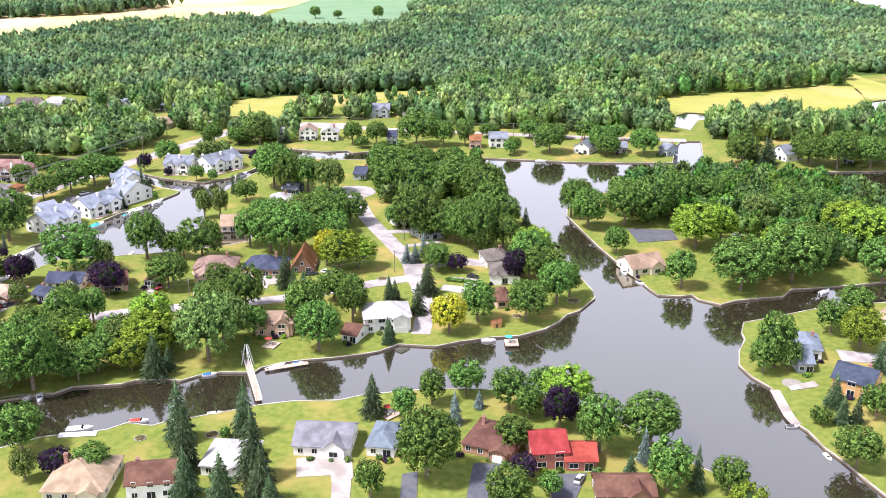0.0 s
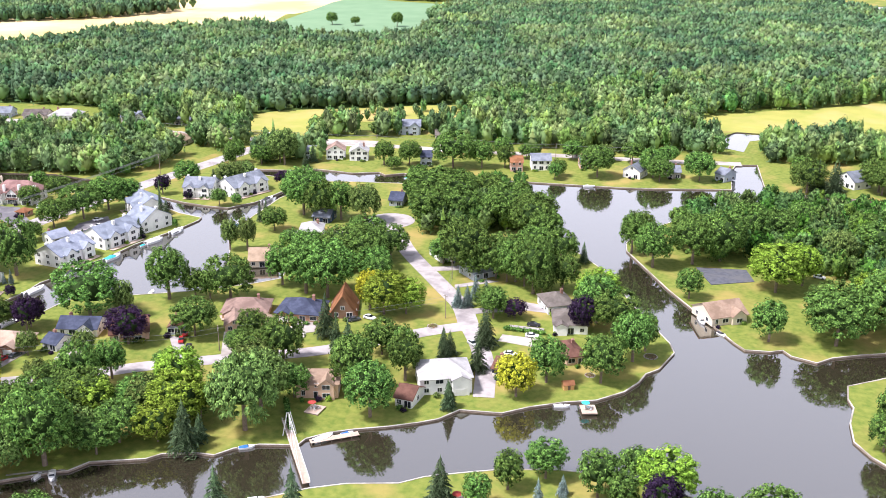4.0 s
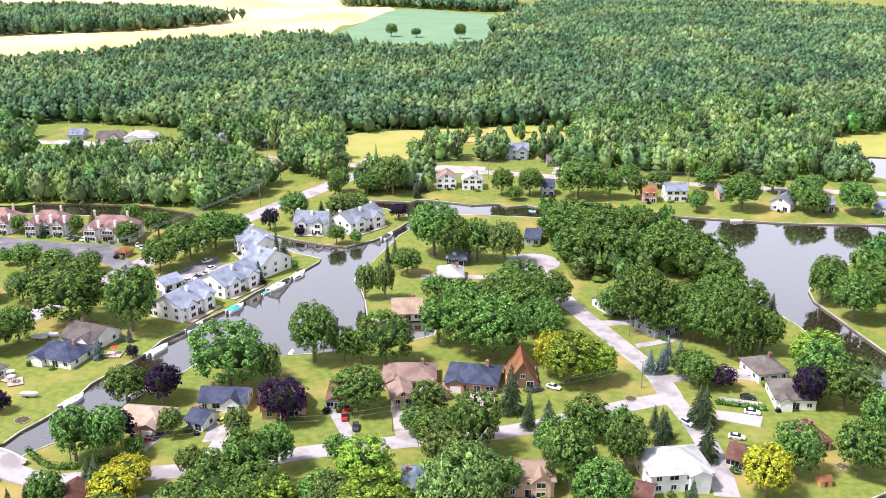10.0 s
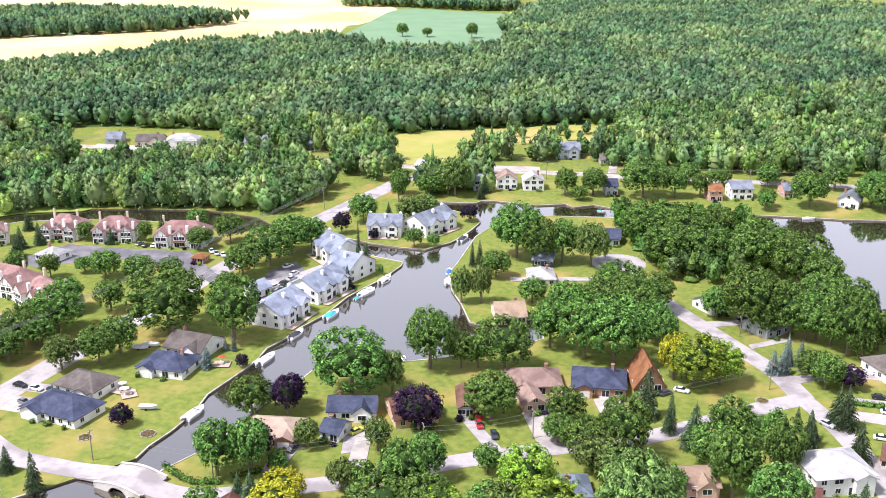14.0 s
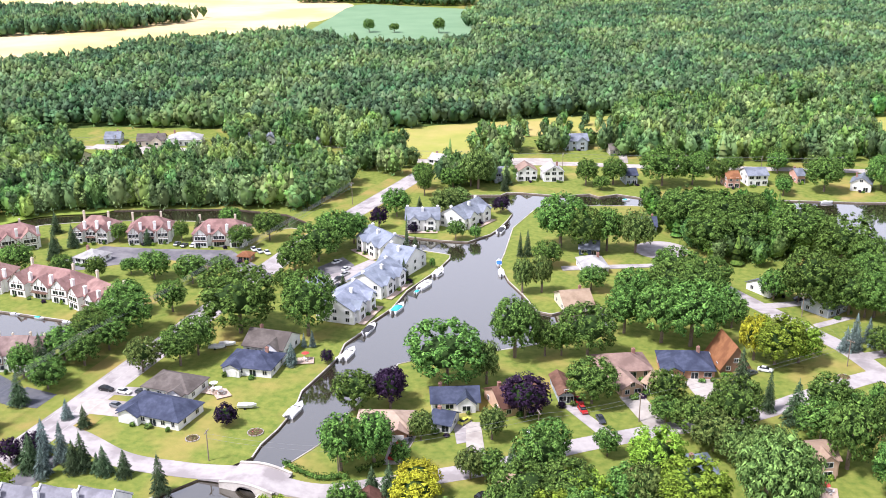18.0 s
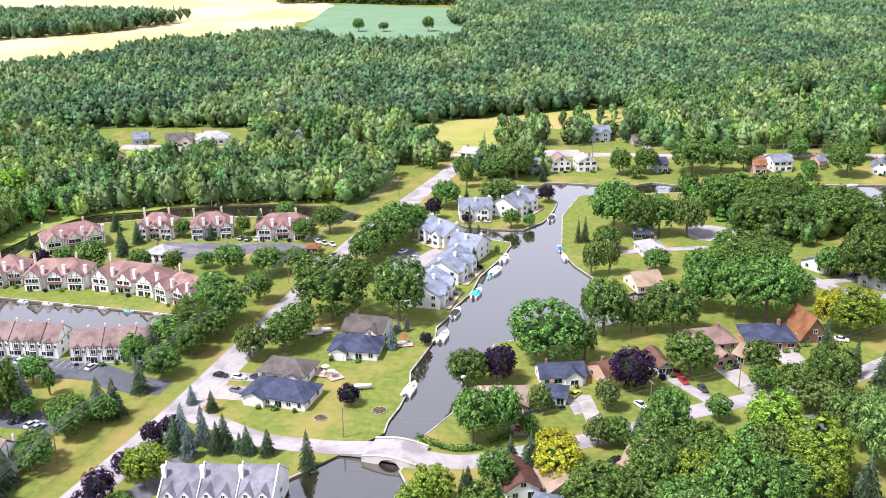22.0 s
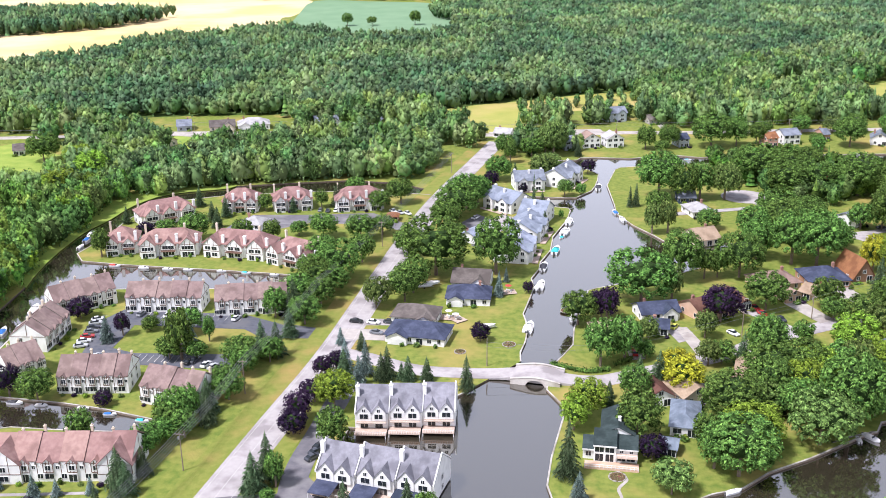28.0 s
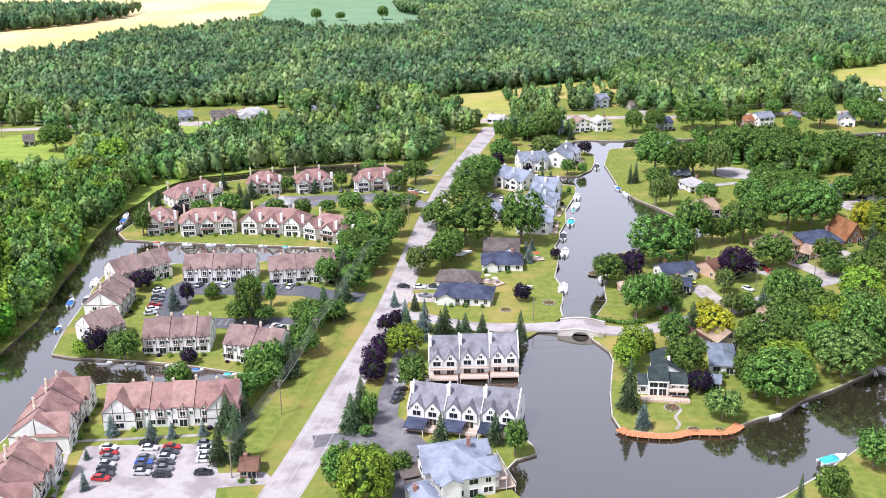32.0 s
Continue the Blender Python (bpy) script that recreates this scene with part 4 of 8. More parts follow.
TREES += [(-182.6, 322.3, 16.6, 16.9, 'l'), (-175.5, 325.6, 13.5, 15.0, 'l'), (-168.4, 292.5, 12.7, 11.4, 'd'), (-140.5, 362.2, 23.2, 14.4, 'd'), (-145.9, 334.5, 12, 8.4, 'd'), (-139, 337.5, 7.4, 8.4, 'p'), (-139.7, 311.8, 12.9, 7.7, 's'), (-148.3, 301.4, 8.5, 4.2, 's'), (-136.2, 359.6, 12.6, 7.1, 'd'), (-130.5, 406.9, 5.4, 4, 's'), (-164.4, 265.1, 20.2, 12.4, 'd'), (-156.4, 285.4, 16.3, 6.6, 'd'), (-184, 290.6, 12.9, 3.9, 's'), (-176.8, 285.6, 13.4, 9, 's'), (-161.7, 292.3, 9.3, 7.5, 'd'), (-347.7, 430, 13.4, 12.9, 'd')]
TREES += [(-349, 411.5, 10.4, 7.5, 'p'), (-325.9, 435, 14.6, 12.8, 'w'), (-312.3, 406.8, 8.8, 7.2, 'd'), (-304.7, 410.2, 6.3, 4.8, 'd'), (-303.9, 449.3, 8.1, 7.7, 'p'), (-332.9, 410.1, 4.4, 4.4, 'p'), (-341, 442.4, 6.8, 4.7, 's'), (-346.5, 465.3, 14.2, 6.9, 'd'), (-336.7, 480.3, 11.5, 11.2, 'd'), (-325.2, 485.4, 21.5, 15.4, 'w'), (-313.5, 496.1, 10.2, 5.1, 's'), (-281.2, 394.1, 10.7, 2.7, 's'), (-278.5, 395.3, 11.9, 3.4, 's'), (-268.3, 385.9, 11.1, 10.9, 'd'), (-271.1, 356.4, 14.2, 7.2, 'w'), (-264.5, 359.3, 15.3, 7.2, 'w')]
TREES += [(-268.2, 410.8, 24.1, 20.8, 'd'), (-257.5, 408.1, 19.1, 13.6, 'd'), (-249.2, 411.8, 19.1, 12.5, 'd'), (-237.8, 413.2, 18.9, 14.7, 'w'), (-247.6, 366.7, 9.9, 10.3, 'd'), (-221.7, 446.7, 19.9, 21.5, 'd'), (-207.2, 445.3, 19.6, 18.8, 'd'), (-194.4, 458.7, 17.4, 14.3, 'd'), (-209.3, 422.2, 18.8, 17.9, 'd'), (-197, 427.7, 17.6, 17.9, 'd'), (-175.6, 430.1, 22, 24.3, 'd'), (-159.7, 417.6, 22.2, 19, 'd'), (-151, 409.3, 18.5, 14.4, 'd'), (-206.0, 374.9, 14.9, 14, 'd'), (-275.3, 507.4, 14.4, 11.2, 'd'), (-262.5, 513, 14.4, 12.6, 'd')]
TREES += [(-238.8, 518, 19.9, 20.8, 'd'), (-224.4, 524.4, 15.7, 12.5, 'd'), (-212.9, 529.4, 12.9, 9.7, 'd'), (-180.9, 517.8, 9.6, 7.4, 'd'), (-161.9, 531.1, 17.9, 20, 'd'), (-184.4, 570.2, 12, 11.6, 'd'), (-135, 543, 16.5, 14.7, 'd'), (-208.7, 553.6, 8.9, 8.6, 'd'), (-172.9, 552.5, 5.8, 5.6, 'p'), (-356.4, 364.6, 16.7, 20.5, 'd'), (-355.4, 380, 17.2, 18.8, 'd'), (-351.6, 389.5, 13.7, 11.9, 'd'), (-359.3, 349.2, 14, 13.2, 'd'), (-354.7, 331.7, 9, 10.6, 'd'), (-394.8, 404.7, 8, 10.2, 'd'), (-394.2, 370.8, 10, 11.9, 'd')]
TREES += [(-442.9, 374.5, 7.9, 7.5, 'd'), (-415.7, 373.6, 11.5, 7.3, 's'), (-433.2, 361.7, 7.6, 4.9, 's'), (-422.4, 370.6, 9, 6.1, 'd'), (-461, 349.5, 10.2, 4.9, 's'), (-458.6, 334.5, 9.9, 7, 's'), (-407.8, 327.9, 11.7, 13.2, 'd'), (-391.5, 328.3, 11.5, 13, 'd'), (-366.8, 314.2, 12, 12.3, 'd'), (-419.4, 329.7, 7.1, 11.2, 'd'), (-210.7, 273.9, 8.5, 9.1, 'd'), (-178.9, 256, 10.9, 9.5, 'd'), (-253.7, 231.1, 8.8, 7, 'w'), (-117.4, 421.1, 18.7, 11.6, 'd'), (-105.9, 408.3, 19.4, 14.9, 'd'), (-86.5, 381, 12.2, 9.2, 'd')]
TREES += [(-92, 418.4, 20.8, 15, 'd'), (-82.4, 426.7, 22.2, 17.7, 'd'), (-73.1, 444, 21.4, 15.5, 'd'), (-57.9, 400.3, 19.6, 21.1, 'l'), (-49.3, 411.5, 17.4, 14.3, 'l'), (-55.1, 353.8, 15.7, 11.6, 'd'), (-34.3, 359.4, 21.1, 21, 'd'), (-17.7, 375.6, 24.8, 23.5, 'd'), (-7.5, 373.6, 22.3, 16.9, 'd'), (7, 419.7, 21.7, 20.7, 'l'), (13.8, 388.7, 18.1, 19.2, 'd'), (-2.2, 431, 19.8, 19, 'l'), (-24.9, 385.6, 18.6, 13.2, 'l'), (-24.7, 455, 15.9, 17.8, 'd'), (-13.5, 468.6, 13.4, 15.5, 'd'), (-37.8, 440.8, 15.6, 12.5, 'w')]
TREES += [(-63.8, 457.2, 16.4, 15.8, 'd'), (-55.6, 480.4, 14.1, 13.7, 'd'), (-16, 298.6, 19.1, 10.6, 'd'), (-18.8, 293.3, 12.4, 8.7, 'd'), (-11.8, 298.3, 10.6, 7, 'w'), (-1.3, 332.3, 12.3, 9.5, 'd'), (7.8, 321.9, 14.8, 13.7, 'l'), (5.1, 350.4, 11.7, 11.8, 'd'), (9.5, 246.2, 12.3, 11.6, 'd'), (5.1, 269.4, 8.8, 6.3, 's'), (8.7, 270.9, 8.8, 3.9, 's'), (-0.7, 267, 5.3, 6.3, 'd'), (13.7, 276.5, 10.6, 7.9, 'd'), (2.4, 278.8, 10.8, 5.7, 's'), (14, 307, 11.4, 5.2, 's'), (-117.6, 223.1, 13.4, 9.6, 's')]
TREES += [(-108.8, 225.1, 9.8, 6.4, 'd'), (-104.7, 235.7, 11.8, 7.4, 'd'), (-97.6, 244.4, 11.1, 10, 'd'), (-83.2, 241.1, 13.8, 9.7, 'd'), (-76.4, 238.7, 10.7, 7.2, 'd'), (-94.3, 227.7, 10.6, 3.9, 'b'), (-91.4, 238.8, 5.8, 3.3, 'b'), (-67.1, 246.1, 14.3, 14.5, 'l'), (-66.5, 236, 13.9, 9.4, 'p'), (-53.4, 228.7, 17.6, 10.5, 'd'), (-41.6, 236.7, 16.1, 15.1, 'd'), (-43, 219.8, 7.4, 3.6, 's'), (-41.2, 227.8, 10.8, 3.7, 'b'), (-33.2, 217.1, 15.1, 11.2, 'd'), (-26.5, 219.9, 13.6, 3.9, 's'), (-19, 223, 9.6, 9.1, 'd')]
TREES += [(-90.5, 199.8, 20.2, 15.8, 'd'), (-74.6, 221.3, 10.2, 9, 'd'), (-67.7, 208.1, 7.4, 7.1, 'p'), (-99.7, 186.4, 11.1, 6.9, 'd'), (-66, 192.9, 13.2, 10.8, 'd'), (-58.8, 203.6, 7.2, 5.5, 'd'), (-13.3, 210.2, 10.7, 9.3, 'l'), (-76.9, 253, 9.2, 8.3, 'd'), (-159.4, 190.5, 18.8, 7.7, 's'), (-149.3, 179.5, 18, 7.3, 's'), (-141.4, 168.9, 14.3, 6.9, 's'), (-144.8, 199.9, 17.2, 7, 's'), (-130.2, 181.8, 20.9, 8.6, 's'), (-122.8, 174.1, 15.7, 8.3, 's'), (-130.3, 168.4, 15.6, 8.2, 's'), (-118.3, 170.9, 10.9, 5.4, 's')]
TREES += [(-194.6, 169.4, 14.4, 12, 'd'), (-183.7, 159.3, 9, 5.7, 'w'), (-178.3, 164.4, 7.4, 7.2, 'p'), (-169.6, 168, 9.1, 8.7, 'd'), (-148.4, 195.7, 4, 2.8, 'd'), (-218.3, 197.7, 24.8, 16.9, 'd'), (-210.2, 197.2, 16.5, 13.4, 'd'), (-181.2, 233.9, 25.1, 17.9, 'w'), (-170, 230, 19, 10.5, 'w'), (-189, 224.1, 8.7, 6.2, 's'), (-153.1, 254.6, 17.8, 13.7, 'd'), (-153.6, 278.9, 16.8, 9.8, 'd'), (-170.5, 277.1, 12.8, 11.9, 'd'), (-141.8, 314.7, 11.2, 6.3, 's'), (-135.9, 294.2, 11.8, 7, 's'), (-152, 304.5, 7.8, 3.1, 's')]
TREES += [(-119.3, 283, 14.4, 11.4, 'y'), (-113.9, 295.4, 15.7, 11.7, 'd'), (-98.6, 301.8, 15.7, 11.7, 'd'), (-93.2, 320.3, 17.3, 12.2, 'd'), (-134.8, 269.3, 8.1, 3.7, 's'), (-287.7, 263.3, 10.3, 9.7, 'p'), (-104.6, 339.4, 15.9, 15, 'd'), (-114.4, 355.2, 16.5, 15.7, 'l'), (-131.5, 369.7, 14.8, 11.8, 'd'), (-114.5, 335.3, 13.7, 8.6, 'p'), (-142.4, 401.9, 11.9, 5.1, 's'), (-132.4, 401.6, 9.2, 3.8, 's'), (-149.6, 340.6, 9.5, 11.2, 'd'), (-161.3, 339.2, 8.4, 4.5, 'b'), (-158.2, 340.5, 8.4, 4.5, 'b'), (-189.5, 435.6, 8.7, 7, 'r')]
TREES += [(-151, 394, 15.7, 17.6, 'd'), (-219, 357.3, 18, 22.3, 'd'), (-219, 378.1, 15.9, 17.5, 'd'), (-214.3, 459.3, 15.2, 17.8, 'd'), (-167.6, 444.7, 14.4, 16.8, 'd'), (-351.3, 477.3, 13.6, 10, 'd'), (-111.4, 546.6, 16.1, 17.5, 'd'), (-97.8, 519.4, 10.8, 15.1, 'd'), (-181, 525.1, 9.8, 8, 'd'), (-68.7, 531.4, 16.9, 18.1, 'd'), (-60.8, 560.5, 16, 12.5, 'd'), (-45, 553.8, 15.7, 9.2, 's'), (-25.3, 561.9, 18.7, 24.5, 'd'), (-10.5, 555.2, 21.4, 18, 'd'), (6, 562.1, 18.4, 18, 'd'), (-95.8, 581.8, 10.1, 19.9, 'd')]
TREES += [(-266.4, 501.6, 7.4, 9.8, 'd'), (-446, 215.3, 9.4, 5.8, 'b'), (-443.1, 220.6, 8.5, 4.9, 'p'), (-415.7, 207, 18.2, 7.5, 'd'), (-419.5, 206.5, 8.2, 8.5, 'd'), (-416.2, 213.9, 13.4, 5.7, 'b'), (-412.8, 221.5, 9.5, 3.9, 'd'), (-394.8, 204.9, 11, 13.9, 'd'), (-436.1, 226.4, 5.4, 7, 'd'), (-459.3, 174.6, 6.7, 8.7, 'l'), (-454.9, 175.1, 10.5, 7, 'p'), (-445.3, 174.3, 10.4, 9.5, 'd'), (-434.4, 160.9, 9.1, 8.2, 'd'), (-424.7, 174.8, 4.7, 5.1, 'p'), (-429.1, 130, 6.7, 3.7, 'b'), (-417.5, 128.6, 6.7, 3.7, 'b')]
TREES += [(-412.5, 130.5, 5, 3.2, 'b'), (-404.7, 132.9, 5, 3, 'b'), (-430.3, 117.6, 3.3, 2.1, 'b'), (-399.4, 168.5, 11, 10, 'd'), (-393.4, 176.5, 11.2, 8.5, 's'), (-399.1, 158.1, 7.2, 9.7, 'd'), (-399.1, 136.4, 11.8, 9, 's'), (-390.9, 121, 14.4, 5.6, 's'), (-395.8, 120.5, 11.2, 4.9, 's'), (-391.7, 214.3, 12.3, 6.6, 's'), (-387, 214.8, 12.3, 5.7, 's'), (-390.5, 184.5, 9.5, 8.7, 'd'), (-393.8, 162.1, 9, 6.5, 'd'), (-366.2, 203.7, 6, 5.5, 's'), (-362.5, 208.5, 11, 4.6, 'b'), (-355.7, 207.1, 11.9, 4.6, 'b')]
TREES += [(-348.6, 205.7, 10.9, 5.1, 's'), (-342.1, 205.6, 8.3, 4.5, 's'), (-336.5, 206.2, 7.9, 4, 's'), (-322.7, 198.2, 12.5, 4.9, 's'), (-317.4, 196.8, 12.4, 5.3, 's'), (-319.9, 185, 5.6, 5.9, 'd'), (-365.4, 187.4, 7.6, 7.8, 'p'), (-366.3, 175.9, 9.3, 6.7, 'p'), (-365.5, 168.9, 7.3, 7.4, 'p'), (-365.3, 208.2, 7, 5.5, 'p'), (-358.6, 184.3, 12.2, 10.3, 'l'), (-352.7, 163.5, 12.4, 8, 'd'), (-364.1, 146.4, 13.6, 6.1, 's'), (-365.6, 140.3, 11.7, 6, 's'), (-361.1, 143.8, 10.2, 4.5, 'd'), (-361.2, 138, 3.4, 5.2, 'd')]
TREES += [(-340.1, 132.3, 11.4, 5.7, 's'), (-326.4, 138, 9.9, 4.3, 's'), (-320.7, 132, 11.2, 5.7, 'd'), (-362.4, 114.6, 9.3, 8.1, 'p'), (-355.7, 115.4, 10.9, 10.8, 'd'), (-348.6, 121.1, 6.3, 5.5, 'd'), (-288, 192.4, 12.2, 9.5, 'l'), (-290.9, 161.1, 16.3, 6.2, 's'), (-287.4, 151, 8.4, 5.2, 'b'), (-282.5, 204.9, 5.8, 2.7, 's'), (-265.6, 158, 9.3, 12.1, 'w'), (-256.8, 181.5, 10.8, 6.5, 'd'), (-249.2, 169.1, 17.2, 18.7, 'd'), (-238.5, 170.4, 17.2, 15.6, 'd'), (-227.2, 188.4, 16.2, 18.1, 'w'), (-270.3, 173.2, 7.1, 6.4, 'p')]
TREES += [(-255, 171.7, 12.2, 7.9, 'd'), (-243.3, 168.2, 7.8, 9.3, 'd'), (-464.6, 231.1, 7.7, 8.2, 'p'), (-490, 290.7, 12.4, 7.1, 'd'), (-482.5, 314.3, 7.8, 10, 'p'), (-475.3, 319.1, 7.9, 10.1, 'd'), (-461.2, 316.6, 13, 12.4, 'd'), (-479.9, 363, 9.9, 8.2, 's'), (-501.3, 333.2, 8.1, 6.5, 's'), (-425.7, 270.5, 11.7, 11.1, 'd'), (-391, 268, 13.8, 13.1, 'd'), (-391.7, 244.7, 15.3, 12.4, 's'), (-387.2, 382.4, 12.9, 11.1, 'd'), (-412.8, 395.3, 8.9, 8.6, 'd'), (-357.5, 265.6, 13.6, 11.8, 'd'), (-323.6, 444, 12.5, 12.2, 'w')]
TREES += [(-305.8, 464.5, 9.7, 5.7, 'p'), (-446.9, 361.6, 8.4, 6.8, 'd'), (-427.7, 320.1, 10.4, 7.5, 'd'), (-602.6, 429.3, 16.2, 15.9, 'd'), (-573.1, 452.2, 13.4, 19.7, 'd'), (-571, 413.6, 15.7, 18.5, 'l'), (-545.8, 381.9, 20.7, 17.4, 'l'), (-550.2, 360.8, 17.2, 16.7, 'l'), (-231.2, 137.6, 11, 8.3, 'd'), (-223.1, 138.5, 15.6, 12.4, 'd'), (-253.4, 116.4, 10.4, 2.6, 's'), (-245.4, 119.5, 10.5, 7.8, 'd'), (-400, 151.5, 8.8, 7.9, 'd'), (-399, 165, 9.1, 8.2, 'd'), (-395.3, 169, 12.8, 6.7, 'd'), (-390.3, 169.5, 9.2, 6.6, 's')]
TREES += [(-393.4, 188.1, 9.6, 8.8, 'd'), (-392.6, 200.7, 9.9, 9.1, 'd'), (-395.8, 133.9, 10, 5.9, 's'), (-396, 142.6, 8.6, 6.1, 's'), (-387.6, 210.2, 9.1, 7.5, 'd'), (-386.3, 239.9, 10.9, 10.2, 'd'), (-386.1, 256.6, 11.3, 10.6, 'd'), (-385.6, 268.6, 11.6, 10.9, 'd'), (-383.5, 302.1, 12.4, 9.4, 'd'), (-387.8, 229.3, 10.6, 9.9, 's'), (-384.2, 336.9, 9.3, 10.2, 'd'), (-369.5, 226.6, 6.3, 3.6, 'b'), (-361.8, 224, 6.8, 3.5, 's'), (-360.8, 201.5, 10.9, 6.7, 's'), (-368.1, 202.6, 7.6, 5.3, 'p'), (-355.8, 199.9, 10, 4.4, 'b')]
TREES += [(-350, 204.2, 9.2, 5.2, 's'), (-344.2, 205.7, 5.9, 3.7, 's'), (-323.8, 202.3, 11.4, 4.3, 's'), (-421.9, 226.3, 9.3, 10.2, 'd'), (-388.9, 216.6, 5.4, 5.6, 's'), (-398.3, 244, 11.5, 8.8, 'd'), (-394.3, 257.7, 11.9, 12.7, 'd'), (-397.4, 280.3, 10.5, 11.6, 'd'), (-397.9, 295.8, 13, 12.1, 'd'), (-411, 207.7, 7.1, 6.3, 'd'), (-464.6, 342.6, 9.9, 5.9, 's'), (-438.8, 315, 11.5, 8.7, 'd'), (-281.2, 236.9, 10.4, 7.8, 'p'), (-261.8, 212.6, 11.2, 11.2, 'y'), (-272.6, 232.7, 6.8, 4.6, 'd'), (-282.4, 199.7, 7.8, 3, 's')]
TREES += [(-271.8, 245.8, 8.8, 6.4, 'w'), (-189.6, 218.3, 15.2, 8, 's'), (-243.4, 233, 11.3, 7, 's'), (-249.6, 233.2, 7.9, 7.8, 'd'), (-236.6, 231.3, 17.9, 11.6, 'd'), (-223.1, 252.7, 8.1, 6.5, 'd'), (-210.1, 241.9, 16.4, 14.1, 'l'), (-210.5, 229.3, 13.4, 10.5, 'w'), (-227.3, 222.7, 14.9, 15.6, 'd'), (-232.7, 202.3, 11.8, 12.5, 'd'), (-249.4, 196, 16.3, 17.2, 'd'), (-245, 181.7, 14.9, 20.7, 'l'), (-200, 228.7, 16.5, 17, 'l'), (-191.5, 259.6, 10.8, 9.8, 'w'), (-197.1, 263.7, 11.8, 12.4, 'w'), (-202.1, 269, 12.6, 11, 'd')]
TREES += [(-197.2, 210.2, 14.9, 9.7, 'w'), (-209.9, 207.4, 11, 11.1, 'd'), (-275.5, 204.8, 11.5, 8.7, 'd'), (-268.6, 214.1, 12.2, 7.2, 's'), (-274.3, 182, 16, 12, 'd'), (-217.3, 189, 12, 7.8, 's'), (-171.6, 371.6, 23.8, 19.1, 'd'), (-158.7, 371.3, 17, 15, 'd'), (-150.6, 370.9, 17.4, 14.9, 'd'), (-157.9, 347.9, 10.2, 4.2, 'b'), (-154, 348.3, 8.9, 3.9, 'b'), (-152.2, 344.8, 7.3, 4.2, 'b'), (-188.9, 323.6, 15.9, 8.6, 'y'), (-183.7, 245.7, 19.3, 15.8, 'w'), (-193.2, 273.2, 17.5, 12.7, 'd'), (-236.1, 243.8, 13.7, 9.2, 'd')]
TREES += [(-236.9, 219.1, 14.5, 14.2, 'd'), (-238.5, 207.5, 15.6, 12.3, 'd'), (-274.3, 217.1, 8.4, 6, 's'), (-148.5, 296.8, 11.6, 4.5, 's'), (-134.6, 267.7, 9.8, 4, 's'), (-99.3, 311.8, 12.2, 7.9, 'd'), (-91.2, 329.8, 14.5, 7.4, 'd'), (-111.8, 344.8, 19.1, 14.1, 'd'), (-130.1, 536.3, 12.9, 14.5, 'd'), (-58.3, 545.8, 17.2, 15.9, 'd'), (-46.4, 544.4, 17.6, 8.8, 's'), (4.6, 575.5, 15.4, 19.3, 'd'), (-15.8, 504.1, 9.7, 11.1, 'd'), (-30, 478, 13.3, 15.2, 'd'), (-96.3, 436.4, 15.6, 16.4, 'd'), (-115.5, 428.4, 17, 12, 'd')]
TREES += [(-1.7, 450.7, 16.2, 18.6, 'd'), (-15.1, 396.5, 19, 20.6, 'd'), (-37.4, 375.9, 15.9, 16.4, 'd'), (-353.4, 103.9, 17.9, 13.3, 'l'), (-360, 109, 14.8, 10.2, 'd'), (-424.2, 104.1, 6.1, 2.2, 'b'), (-291.2, 184.7, 11.1, 8.4, 'l'), (-311.8, 192.3, 6.2, 6.2, 'd'), (-320.6, 191.3, 8.1, 7.1, 'd'), (-419.4, 154.1, 10.9, 6.6, 'd'), (-316.6, 354.8, 9.1, 3.9, 's'), (-320.1, 377.7, 10.5, 5, 's'), (-335.6, 341.3, 5.7, 3, 's'), (-311, 371.9, 4.2, 2.2, 'd'), (-324.1, 378.8, 19.1, 2.3, 's')]
TREES += [(-71.8, 534.1, 15, 14, 'd'), (-53.8, 548.9, 17, 8, 's'), (-23.6, 556.8, 17, 16, 'd'), (-10.4, 569.5, 16, 15, 'd'), (-2.4, 585.6, 16, 15, 'd'), (12, 577, 15, 15, 'd'), (22, 590, 16, 16, 'd')]
TREES += [(-240, 547, 10, 9, 'd'), (-222, 552, 12, 11, 'd'), (-206, 556, 9, 9, 'd'), (-184, 561, 12, 11, 'd'), (-166, 566, 10, 10, 'w'), (-152, 569, 12, 11, 'd'), (-133, 573, 11, 11, 'd'), (-116, 571, 10, 9, 'd')]
TREES += [(-224.1, 222.7, 13, 12, 'l'), (-214.9, 230.0, 12, 12, 'd'), (-203.4, 230.4, 12, 11, 'w'), (-208.5, 214.7, 13, 13, 'd'), (-216.2, 207.8, 12, 12, 'w'), (-199.4, 219.3, 12, 12, 'l'), (-228.2, 210.2, 14, 12, 'l'), (-229.5, 199.6, 13, 12, 'd'), (-196.7, 235.0, 10, 9, 'd'), (-241.8, 202.6, 12, 12, 'w')]
TREES += [(-196.7, 347.1, 12, 10, 'd'), (-201.5, 350.9, 14, 12, 'd'), (-207.8, 353.3, 14, 12, 'd')]
TREES += [(-183.6, 377.4, 12, 10, 'd'), (-175.1, 377.1, 14, 12, 'd'), (-166.8, 369.2, 13, 11, 'd'), (-153.7, 369.6, 14, 12, 'd'), (-146.0, 367.9, 15, 12, 'd'), (-140.3, 395.8, 15, 13, 'd'), (-161.0, 388.3, 14, 12, 'd')]
TREES += [(-330.0, 488.5, 16, 14, 'w'), (-311.7, 485.2, 9, 4, 's'), (-337.0, 484.5, 13, 6, 's')]
